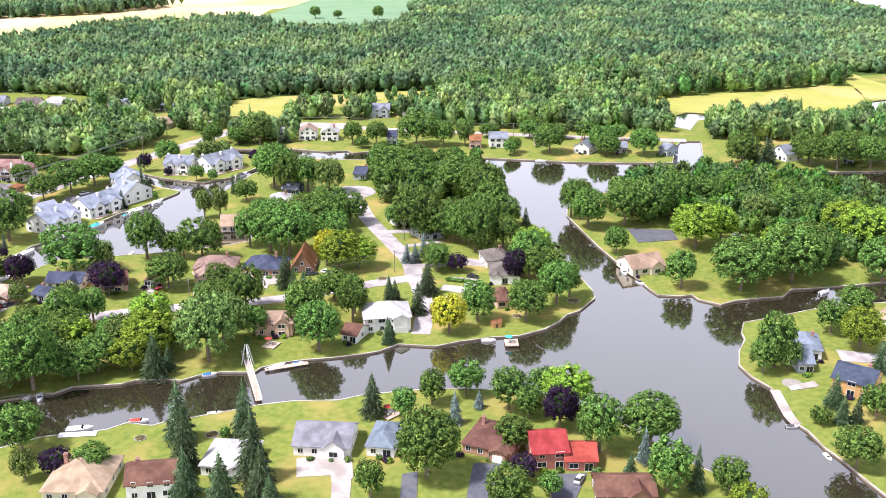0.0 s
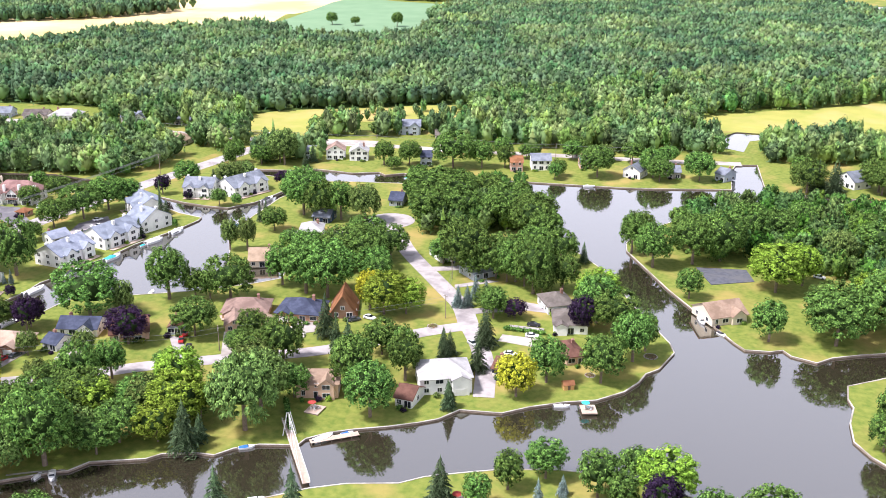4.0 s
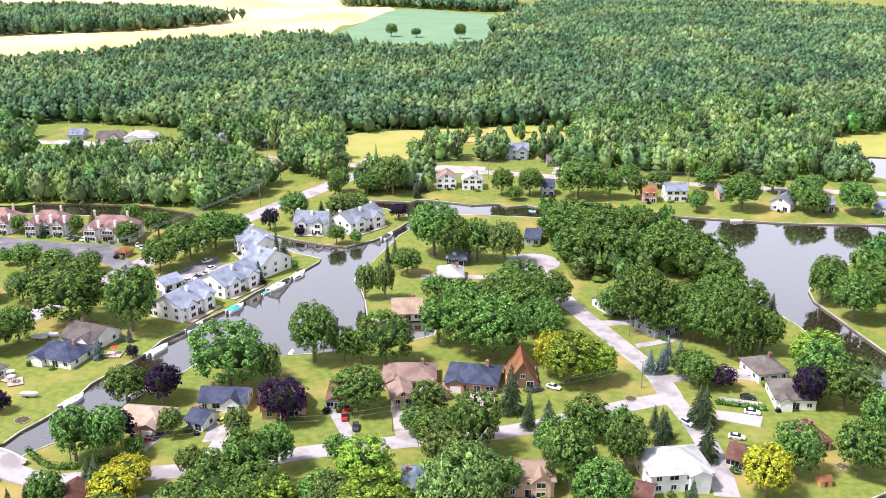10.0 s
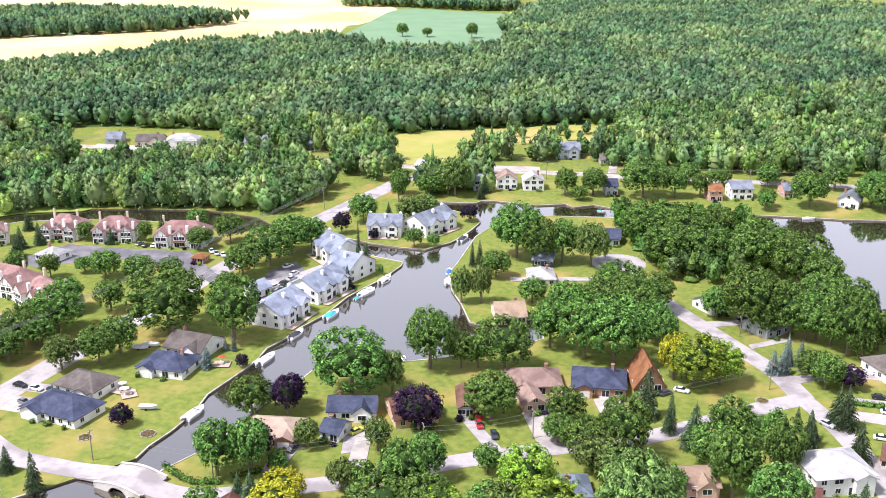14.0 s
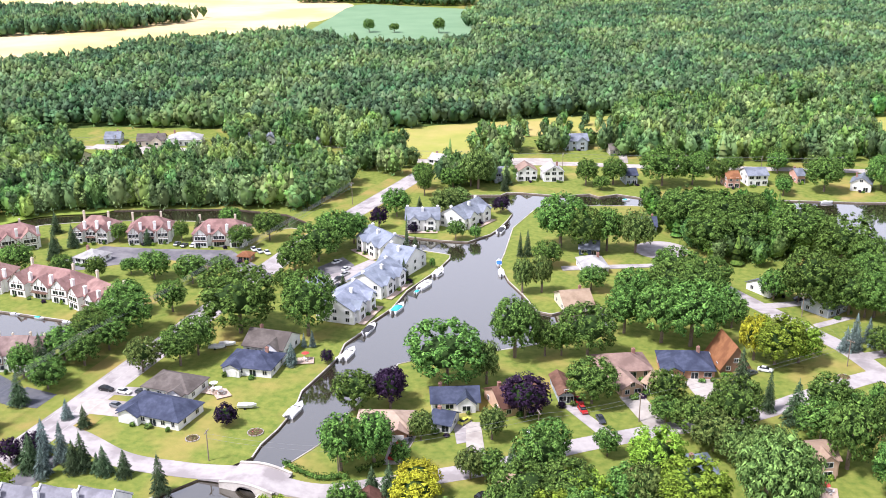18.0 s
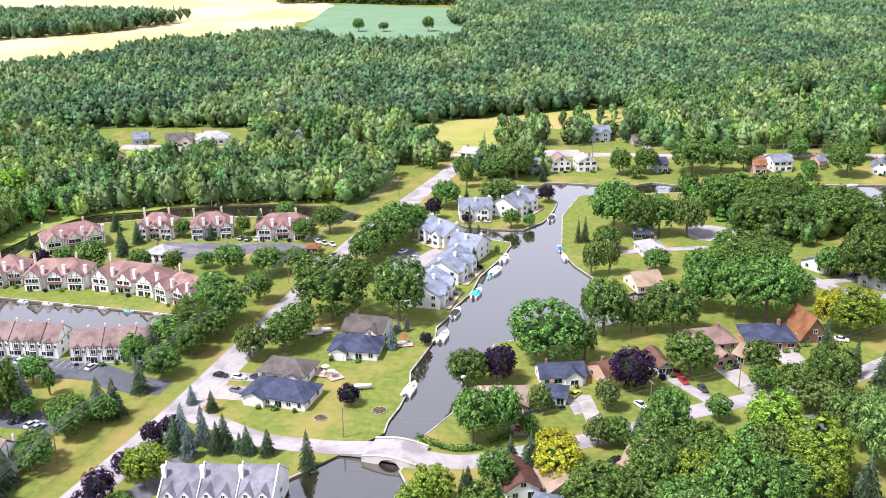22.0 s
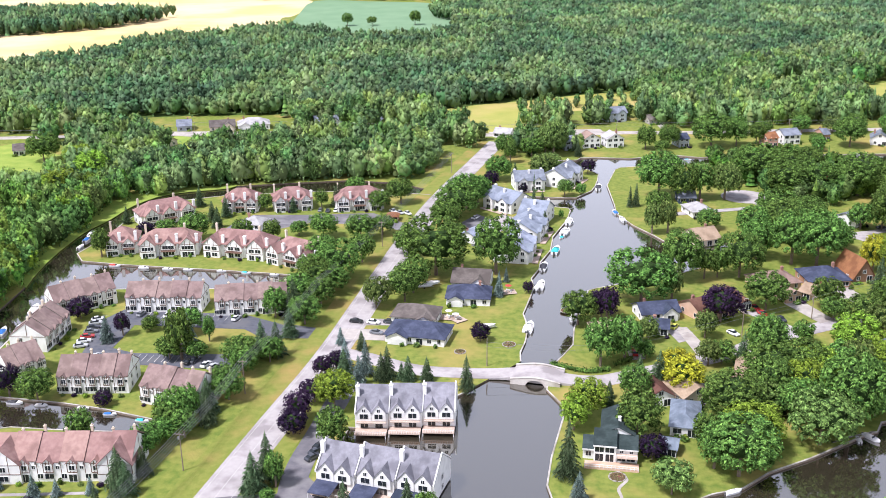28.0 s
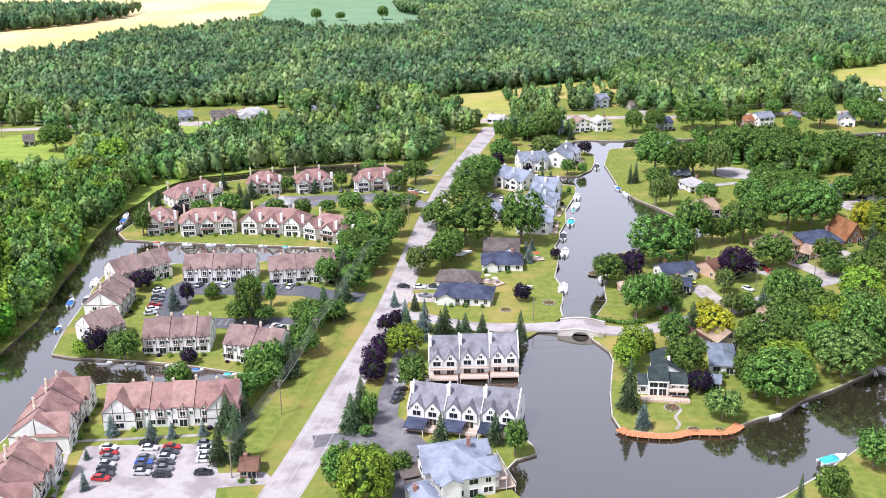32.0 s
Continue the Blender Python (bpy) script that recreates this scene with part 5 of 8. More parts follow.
# ---- ground and water ----
WATER_LEVEL = -0.5
OUTER = CANAL_WEST + NORTH_BLOCK + NORTH_SHORE + EAST_ARM + EAST_SHORE + SOUTH_SHORE + POND_SOUTH[::-1] + POND_WEST[::-1]
PENINSULA = LAKE_A + LAKE_B + CANAL_EAST + POND_EAST[::-1]
RIVER = RIVER_OUT + RIVER_IN
WATERS = [OUTER, RIVER, POND_FAR, POND_FAR_EAST, FAR_LAKE]


def in_water(x, y):
    if inside(x, y, OUTER) and not inside(x, y, PENINSULA):
        return True
    return any(inside(x, y, w) for w in WATERS[1:])


def build_ground():
    from mathutils.geometry import delaunay_2d_cdt
    pts, edges = [], []
    R = 4200
    for ring in [[(-R, -R), (R, -R), (R, R), (-R, R)], PENINSULA, *WATERS]:
        o = len(pts)
        pts += [Vector(p) for p in ring]
        edges += [(o + i, o + (i + 1) % len(ring)) for i in range(len(ring))]
    vs, es, fs, *_ = delaunay_2d_cdt(pts, edges, [], 0, 1e-4)
    wet = {}
    for k, f in enumerate(fs):
        c = sum((vs[i] for i in f), Vector((0, 0))) / len(f)
        wet[k] = in_water(c.x, c.y)
    g = Geo()
    verts = [(v.x, v.y, 0.0) for v in vs]
    land = [tuple(f) if area([vs[i] for i in f]) > 0 else tuple(f)[::-1] for k, f in enumerate(fs) if not wet[k]]
    g.add(verts, land, 0)
    side = {}
    for k, f in enumerate(fs):
        for a, b in zip(f, f[1:] + f[:1]):
            side.setdefault((min(a, b), max(a, b)), []).append(k)
    shore = []
    for (a, b), ks in side.items():
        if len(ks) == 2 and wet[ks[0]] != wet[ks[1]]:
            A, B = vs[a], vs[b]
            g.add([(A.x, A.y, 0), (B.x, B.y, 0), (B.x, B.y, -3), (A.x, A.y, -3)], [(0, 1, 2, 3)], 1)
            if (A - B).length < 60:
                shore.append((A, B))
    tagged(new("ground", g.mesh("ground", GRASS, BANK)), "mown lawns and grass of a canal-side neighbourhood", "ground", kind="structure")
    w = Geo().add([(-R, -R, WATER_LEVEL), (R, -R, WATER_LEVEL), (R, R, WATER_LEVEL), (-R, R, WATER_LEVEL)], [(0, 1, 2, 3)])
    tagged(new("water", w.mesh("water", WATER_MAT)), "calm grey-brown canal water with faint ripples", "water", kind="structure")
    return shore


SHORE = build_ground()


def build_seawall():
    lines = [PENINSULA + PENINSULA[:1], CANAL_WEST + NORTH_BLOCK, NORTH_SHORE, EAST_ARM, EAST_SHORE, SOUTH_SHORE, POND_SOUTH, POND_WEST, RIVER_IN]
    for line in lines:
        pts = [Vector(p) for p in line]
        tagged(new("seawall", ribbon(pts, 0.16, 0.0, 0, 1.3).mesh("seawall", POLE)), "dark weathered timber seawall along the canal", "seawall", kind="structure")
        tagged(new("seawall_cap", ribbon(pts, 0.22, 0.14, 0, 0.14).mesh("seawall_cap", SEAWALL)), "pale capping board on the seawall", "seawall", kind="structure")


build_seawall()

# ---- fields, meadows, roads ----
sheet("golden_field", GOLD_FIELD, 0.05, GOLD, "ripe golden grain field beyond the forest", "field")
sheet("green_field", GREEN_FIELD, 0.09, CROP, "flat green crop field beyond the forest", "field")
sheet("meadow", MEADOW, 0.05, MEADOW_MAT, "yellow-green dry meadow at the forest's edge", "meadow")
sheet("meadow", MEADOW_EAST, 0.05, MEADOW_MAT, "yellow dry meadow beside the forest", "meadow")
sheet("meadow", MEADOW_STRIP, 0.05, MEADOW_MAT, "strip of yellow dry grass by a far pond", "meadow")
sheet("marsh", MARSH_LAWN, 0.05, MARSH, "light green rough grass among woods", "meadow")
sheet("lawn", BACK_LAWN, 0.05, MARSH, "open green lawn between two woods", "lawn")


def road(name, line, half, mat, label, z=0.07, hump=None):
    pts = smooth(line, 14 if hump else 6)
    g = ribbon(pts, half, z)
    if hump:
        up = [1.6 * math.exp(-(((p - hump).length / 9.0) ** 2)) for p in pts]
        g.v = [(x, y, zz + up[i // 4] * (1 if i % 2 == 0 else 0)) for i, (x, y, zz) in enumerate(g.v)]
    ob = tagged(new(name, g.mesh(name, mat)), label, "road", kind="structure")
    return ob, pts


sheet("reed_bank", REED_BANK, 0.07, MARSH, "light green reeds along the river bank", "reeds")
_v = smooth(MAIN_ROAD, 6)
for _o, _h in ((8.6, 3.6), (-7.6, 2.6)):
    tagged(new("road_verge", ribbon(_v, _h, 0.045, _o).mesh("road_verge", VERGE)), "dry tan and green grass verge along the road", "verge", kind="structure")
_r, _p = road("main_road", MAIN_ROAD, 5.1, ASPHALT, "pale worn asphalt two-lane road")
for _o in (-4.0, 4.0):
    part("edge_line", ribbon(_p, 0.06, 0.10, _o, 0.02), PAINT_LINE, _r)
part("centre_line", ribbon(_p, 0.06, 0.10, 0.0, 0.02), PAINT_LINE, _r)
road("north_road", NORTH_ROAD, 4.0, CONCRETE, "pale sun-bleached road along the forest", 0.06)
road("island_road", ISLAND_ROAD, 3.6, ASPHALT, "cracked pale asphalt residential street", 0.075)
HUMP = Vector(BRIDGE_LINE[2])
road("shore_road", SHORE_ROAD, 3.4, ASPHALT, "pale cracked asphalt street along the houses", 0.065, hump=HUMP)
road("spur_road", SPUR_ROAD, 3.2, ASPHALT, "short pale asphalt street", 0.08)
road("townhouse_drive", TOWNHOUSE_DRIVE, 3.4, ASPHALT_GREY, "grey patched asphalt drive beside the townhouses", 0.08)
road("townhouse_link", TOWNHOUSE_LINK, 3.2, ASPHALT_GREY, "dark asphalt entry to the townhouses", 0.085)
_c = CUL_DE_SAC[0]
tagged(new("cul_de_sac", Geo().slab([(_c[0] + 11 * math.cos(a), _c[1] + 11 * math.sin(a), 0.085) for a in np.linspace(0, math.tau, 25)[:-1]], 0.3).mesh("cul_de_sac", ASPHALT)), "round pale asphalt turning circle", "road", kind="structure")
sheet("canal_court", CANAL_COURT, 0.07, ASPHALT_GREY, "grey asphalt court behind the canal houses", "parking lot", round_it=False)
sheet("townhouse_yard", TOWNHOUSE_YARD, 0.07, ASPHALT_GREY, "dark patched asphalt yard beside the townhouses", "yard", round_it=False)
sheet("parking_lot", LOT_SOUTH, 0.075, ASPHALT, "pale worn asphalt parking lot", "parking lot", round_it=False)
sheet("parking_lot", LOT_LOOP, 0.075, DARK_ASPHALT_AND_SHADE, "dark asphalt parking loop round a lawn", "parking lot", round_it=False)
sheet("parking_entry", LOT_ENTRY, 0.08, DARK_ASPHALT_AND_SHADE, "dark asphalt entry to a parking loop", "parking lot", round_it=False)
sheet("parking_lot", LOT_NORTH, 0.075, ASPHALT_GREY, "dark grey asphalt parking court", "parking lot", round_it=False)
for _i, (_k, _o) in enumerate(DRIVEWAYS):
    sheet("driveway", _o, 0.09 + 0.005 * _i, {"asphalt": ASPHALT, "dark": DARK_ASPHALT_AND_SHADE, "pale": CONCRETE}[_k], {"asphalt": "grey asphalt driveway", "dark": "dark sealed asphalt driveway", "pale": "pale concrete driveway"}[_k], "driveway", round_it=False)


# ---- houses ----
FOOTPRINTS, SHRUBS = [], []


def window_meshes(w, h):
    fr = Geo()
    t = 0.1
    fr.box(-w / 2 - t, w / 2 + t, -0.1, 0.0, -t, 0.0).box(-w / 2 - t, w / 2 + t, -0.1, 0.0, h, h + t)
    fr.box(-w / 2 - t, -w / 2, -0.1, 0.0, 0.0, h).box(w / 2, w / 2 + t, -0.1, 0.0, 0.0, h).box(-0.04, 0.04, -0.08, 0.0, 0.0, h)
    return fr.mesh("window", TRIM), Geo().box(-w / 2, w / 2, -0.05, -0.005, 0.0, h).mesh("pane", GLASS)


WIN = {"std": window_meshes(1.3, 1.3), "tall": window_meshes(1.0, 1.6), "wide": window_meshes(2.2, 1.4), "door": window_meshes(2.0, 2.1), "small": window_meshes(0.8, 0.9)}


def window(parent, kind, x, y, z, turn=0.0):
    m = Matrix.Translation((x, y, z)) @ Matrix.Rotation(radians(turn), 4, "Z")
    w = part("window", WIN[kind][0], None, parent, at=m)
    part("pane", WIN[kind][1], None, w, "dark window glass")
    return w


def gable_roof(g, x0, x1, y0, y1, z, rise, over=0.5, t=0.2, axis="x"):
    """Two slopes; the ridge runs along the given axis."""
    z += t + 0.06

    def P(x, y, zz):
        return (x, y, zz)

    if axis == "x":
        c = (y0 + y1) / 2
        k = rise / (c - y0)
        a, b = x0 - over, x1 + over
        g.shell([[P(a, y0 - over, z - over * k), P(b, y0 - over, z - over * k), P(b, c, z + rise), P(a, c, z + rise)],
                 [P(b, y1 + over, z - over * k), P(a, y1 + over, z - over * k), P(a, c, z + rise), P(b, c, z + rise)]], t)
    else:
        c = (x0 + x1) / 2
        k = rise / (c - x0)
        a, b = y0 - over, y1 + over
        g.shell([[P(x0 - over, b, z - over * k), P(x0 - over, a, z - over * k), P(c, a, z + rise), P(c, b, z + rise)],
                 [P(x1 + over, a, z - over * k), P(x1 + over, b, z - over * k), P(c, b, z + rise), P(c, a, z + rise)]], t)
    return g


def hip_roof(g, x0, x1, y0, y1, z, k, over=0.5, t=0.2):
    L, D = x1 - x0, y1 - y0
    half = min(L, D) / 2
    z += t + 0.06
    zt, zl = z + k * half, z - k * over
    a, b, c, d = (x0 - over, y0 - over, zl), (x1 + over, y0 - over, zl), (x1 + over, y1 + over, zl), (x0 - over, y1 + over, zl)
    if L >= D:
        r0, r1 = (x0 + half, (y0 + y1) / 2, zt), (x1 - half + 0.05, (y0 + y1) / 2, zt)
        g.shell([[a, b, r1, r0], [b, c, r1], [c, d, r0, r1], [d, a, r0]], t)
    else:
        r0, r1 = ((x0 + x1) / 2, y0 + half, zt), ((x0 + x1) / 2, y1 - half, zt)
        g.shell([[a, b, r0], [b, c, r1, r0], [c, d, r1], [d, a, r0, r1]], t)
    return g


def body(g, x0, x1, y0, y1, z, rise=0.0, axis="x", base=0.0):
    """Walls with a gable at both ends when rise is given."""
    if not rise:
        return g.box(x0, x1, y0, y1, base, z)
    if axis == "x":
        c = (y0 + y1) / 2
        v = [(x, y, zz) for x in (x0, x1) for y, zz in ((y0, base), (y1, base), (y1, z), (c, z + rise), (y0, z))]
    else:
        c = (x0 + x1) / 2
        v = [(x, y, zz) for y in (y1, y0) for x, zz in ((x0, base), (x1, base), (x1, z), (c, z + rise), (x0, z))]
    return g.add(v, [(4, 3, 2, 1, 0), (5, 6, 7, 8, 9), (0, 1, 6, 5), (1, 2, 7, 6), (2, 3, 8, 7), (3, 4, 9, 8), (4, 0, 5, 9)])


def chimney(parent, x, y, z0, z1, mat=None, s=0.45):
    g = Geo().box(x - s, x + s, y - s, y + s, z0, z1).box(x - s - 0.08, x + s + 0.08, y - s - 0.08, y + s + 0.08, z1, z1 + 0.18).box(x - 0.18, x + 0.18, y - 0.18, y + 0.18, z1 + 0.18, z1 + 0.5)
    return part("chimney", g, mat or BRICK_CH, parent)


WORDS = {"navy": "dark navy", "taupe": "taupe brown", "slate": "slate grey", "grey": "pale grey", "bluegrey": "blue-grey", "brown": "brown", "rose": "dusty rose", "rust": "rust-orange", "red": "bright red",
         "tan": "tan", "peach": "peach", "cream": "pale off-white", "ice": "pale blue", "pine": "dark green-grey", "white": "white", "brick": "brick", "orange": "orange", "redwall": "red brick", "navywall": "navy"}
HOUSE_COUNT = [0]


def house(x, y, rot, L, D, eave, kind, roof, wall):
    """A detached house. x, y: middle of its front; rot: the way the front runs."""
    HOUSE_COUNT[0] += 1
    rnd = random.Random(HOUSE_COUNT[0])
    L = max(L - 0.8, 4.0)
    D = D * 1.08
    m = Matrix.Translation((x, y, 0)) @ Matrix.Rotation(radians(rot), 4, "Z") @ Matrix.Translation((0, 0.5, 0))
    c = m @ Vector((0, D / 2, 0))
    FOOTPRINTS.append((c.x, c.y, max(L, D) / 2 + 1.0))
    storey = "two-storey" if eave > 4 else "single-storey"
    h = thing("house", m, f"{storey} {WORDS[wall]} house with {WORDS[roof]} shingle roof", "house", "neighbourhood houses")
    W, R = Geo(), Geo()
    hx = L / 2
    k = {"hip": 0.5, "gable": 0.5, "cross": 0.55, "front": 0.6, "lodge": 0.5, "aframe": 1.5}[kind]
    top = eave
    if kind in ("hip", "lodge"):
        body(W, -hx, hx, 0, D, eave)
        hip_roof(R, -hx, hx, 0, D, eave, k)
        top += k * min(L, D) / 2
        if L > 11:
            gw = L * 0.32
            gx = hx * rnd.choice((-0.55, 0.55))
            part("gable_wall", body(Geo(), gx - gw / 2, gx + gw / 2, -1.6, D * 0.4, eave, gw / 2 * k, "y"), WALLS[wall], h)
            part("gable_roof", gable_roof(Geo(), gx - gw / 2, gx + gw / 2, -1.6, D * 0.45, eave + 0.02, gw / 2 * k, axis="y"), ROOFS[roof], h)
            part("garage_door" if rnd.random() < 0.5 else "front_door", Geo().box(gx - gw * 0.33, gx + gw * 0.33, -1.68, -1.6, 0.05, 2.2), TRIM, h, "white panelled garage door")
    elif kind in ("gable", "cross"):
        rise = k * D / 2
        body(W, -hx, hx, 0, D, eave, rise)
        gable_roof(R, -hx, hx, 0, D, eave, rise)
        top += rise
        if kind == "cross" or L > 12:
            n = 2 if kind == "cross" else 1
            for i in range(n):
                gw = L / (n + 1.6)
                gx = (i - (n - 1) / 2) * L / 2 if n == 2 else hx * 0.45
                part("gable_wall", body(Geo(), gx - gw / 2, gx + gw / 2, -1.2, D * 0.45, eave, gw / 2 * 0.8, "y"), WALLS[wall], h)
                part("gable_roof", gable_roof(Geo(), gx - gw / 2, gx + gw / 2, -1.2, D * 0.5, eave + 0.02, gw / 2 * 0.8, 0.35, axis="y"), ROOFS[roof], h)
                for fz in ([0.8, 3.4] if eave > 4 else [0.8]):
                    window(h, "wide", gx, -1.21, fz)
    else:
        rise = k * L / 2
        body(W, -hx, hx, 0, D, eave, rise, "y")
        gable_roof(R, -hx, hx, 0, D, eave, rise, axis="y")
        top += rise
    part("wall", W, WALLS[wall], h)
    part("roof", R, ROOFS[roof], h)
    fl = 2 if eave > 4 else 1
    y_front = -0.01
    for s in range(fl):
        z = 0.9 + s * 2.7
        n = max(2, int(L / 3.2))
        for i in range(n):
            xx = -hx + (i + 0.5) * L / n
            if s == 0 and i == n // 2:
                window(h, "door", xx, y_front, 0.1)
            else:
                window(h, rnd.choice(("std", "std", "wide", "tall")), xx, y_front, z)
        for i in range(max(1, int(D / 4.5))):
            yy = (i + 0.5) * D / max(1, int(D / 4.5))
            window(h, "std", -hx - 0.01, yy, z, -90)
            window(h, "std", hx + 0.01, yy, z, 90)
    if kind in ("front", "aframe"):
        window(h, "std", 0, -0.01, eave + rise * 0.25)
    for i in range(rnd.choice((2, 3, 3, 4))):
        SHRUBS.append((*(m @ Vector((rnd.uniform(-hx, hx), rnd.uniform(-2.4, -1.2), 0)))[:2], rnd.uniform(0.9, 1.9), rnd.uniform(1.0, 2.2)))
    if kind == "lodge":
        for z, w in ((0.6, 5.5), (3.2, 3.2)):
            part("deck", Geo().box(hx + 0.02, hx + w, 0.5, D - 1, z, z + 0.2), DECK, h, "pale wooden deck over the water")
            rail = Geo().box(hx + w - 0.1, hx + w, 0.5, D - 1, z + 1.1, z + 1.2)
            for j in range(int((D - 1.5) / 0.7)):
                rail.box(hx + w - 0.08, hx + w - 0.02, 0.5 + j * 0.7, 0.56 + j * 0.7, z + 0.2, z + 1.1)
            part("railing", rail, TRIM, h)
            for j in range(4):
                part("deck_post", Geo().box(hx + w - 0.3, hx + w - 0.1, 0.6 + j * (D - 2) / 3.2, 0.8 + j * (D - 2) / 3.2, -2.6, z), TRIM, h)
        for side, y0, y1 in ((1, 1.5, D * 0.42), (1, D * 0.55, D * 0.9), (-1, D * 0.3, D * 0.72)):
            xa, xb = (hx - 6.5, hx + 1.4) if side > 0 else (-hx - 1.6, -hx + 6.5)
            part("gable_wall", body(Geo(), xa, xb, y0, y1, eave, (y1 - y0) * 0.36, "x"), WALLS[wall], h)
            part("gable_roof", gable_roof(Geo(), xa, xb, y0, y1, eave + 0.03, (y1 - y0) * 0.36), ROOFS[roof], h)
            for zz in (1.0, 3.7):
                window(h, "wide", side * (hx + 1.41 if side > 0 else hx + 1.61), (y0 + y1) / 2, zz, 90 * side)
        for j in range(2):
            part("carport_roof", Geo().slab([(-hx - 6.5, 1 + j * 7.5, 2.6), (-hx - 0.05, 1 + j * 7.5, 2.9), (-hx - 0.05, 7.5 + j * 7.5, 2.9), (-hx - 6.5, 7.5 + j * 7.5, 2.6)], 0.2), ROOFS["taupe"], h, "flat brown-grey carport roof")
            for px, py in ((-hx - 6.2, 1.3), (-hx - 6.2, 7.1)):
                part("carport_post", Geo().box(px, px + 0.18, py + j * 7.5, py + 0.18 + j * 7.5, 0, 2.5), TRIM, h)
    if kind == "cross":
        for j, px in enumerate((-0.92, 0.0, 0.9)):
            chimney(h, hx * px, D * (0.35 if j % 2 else 0.55), eave * 0.8, top + 0.5, WALLS["white"], 0.5)
        part("patio_deck", Geo().box(-hx * 0.9, hx * 0.9, -3.6, -0.02 - 1.2, 0.25, 0.42), DECK, h, "pale wooden deck along the front")
    elif rnd.random() < 0.6:
        chimney(h, hx * rnd.choice((-0.6, 0.5)), D * 0.62, eave * 0.9, top + 0.6)
    return h


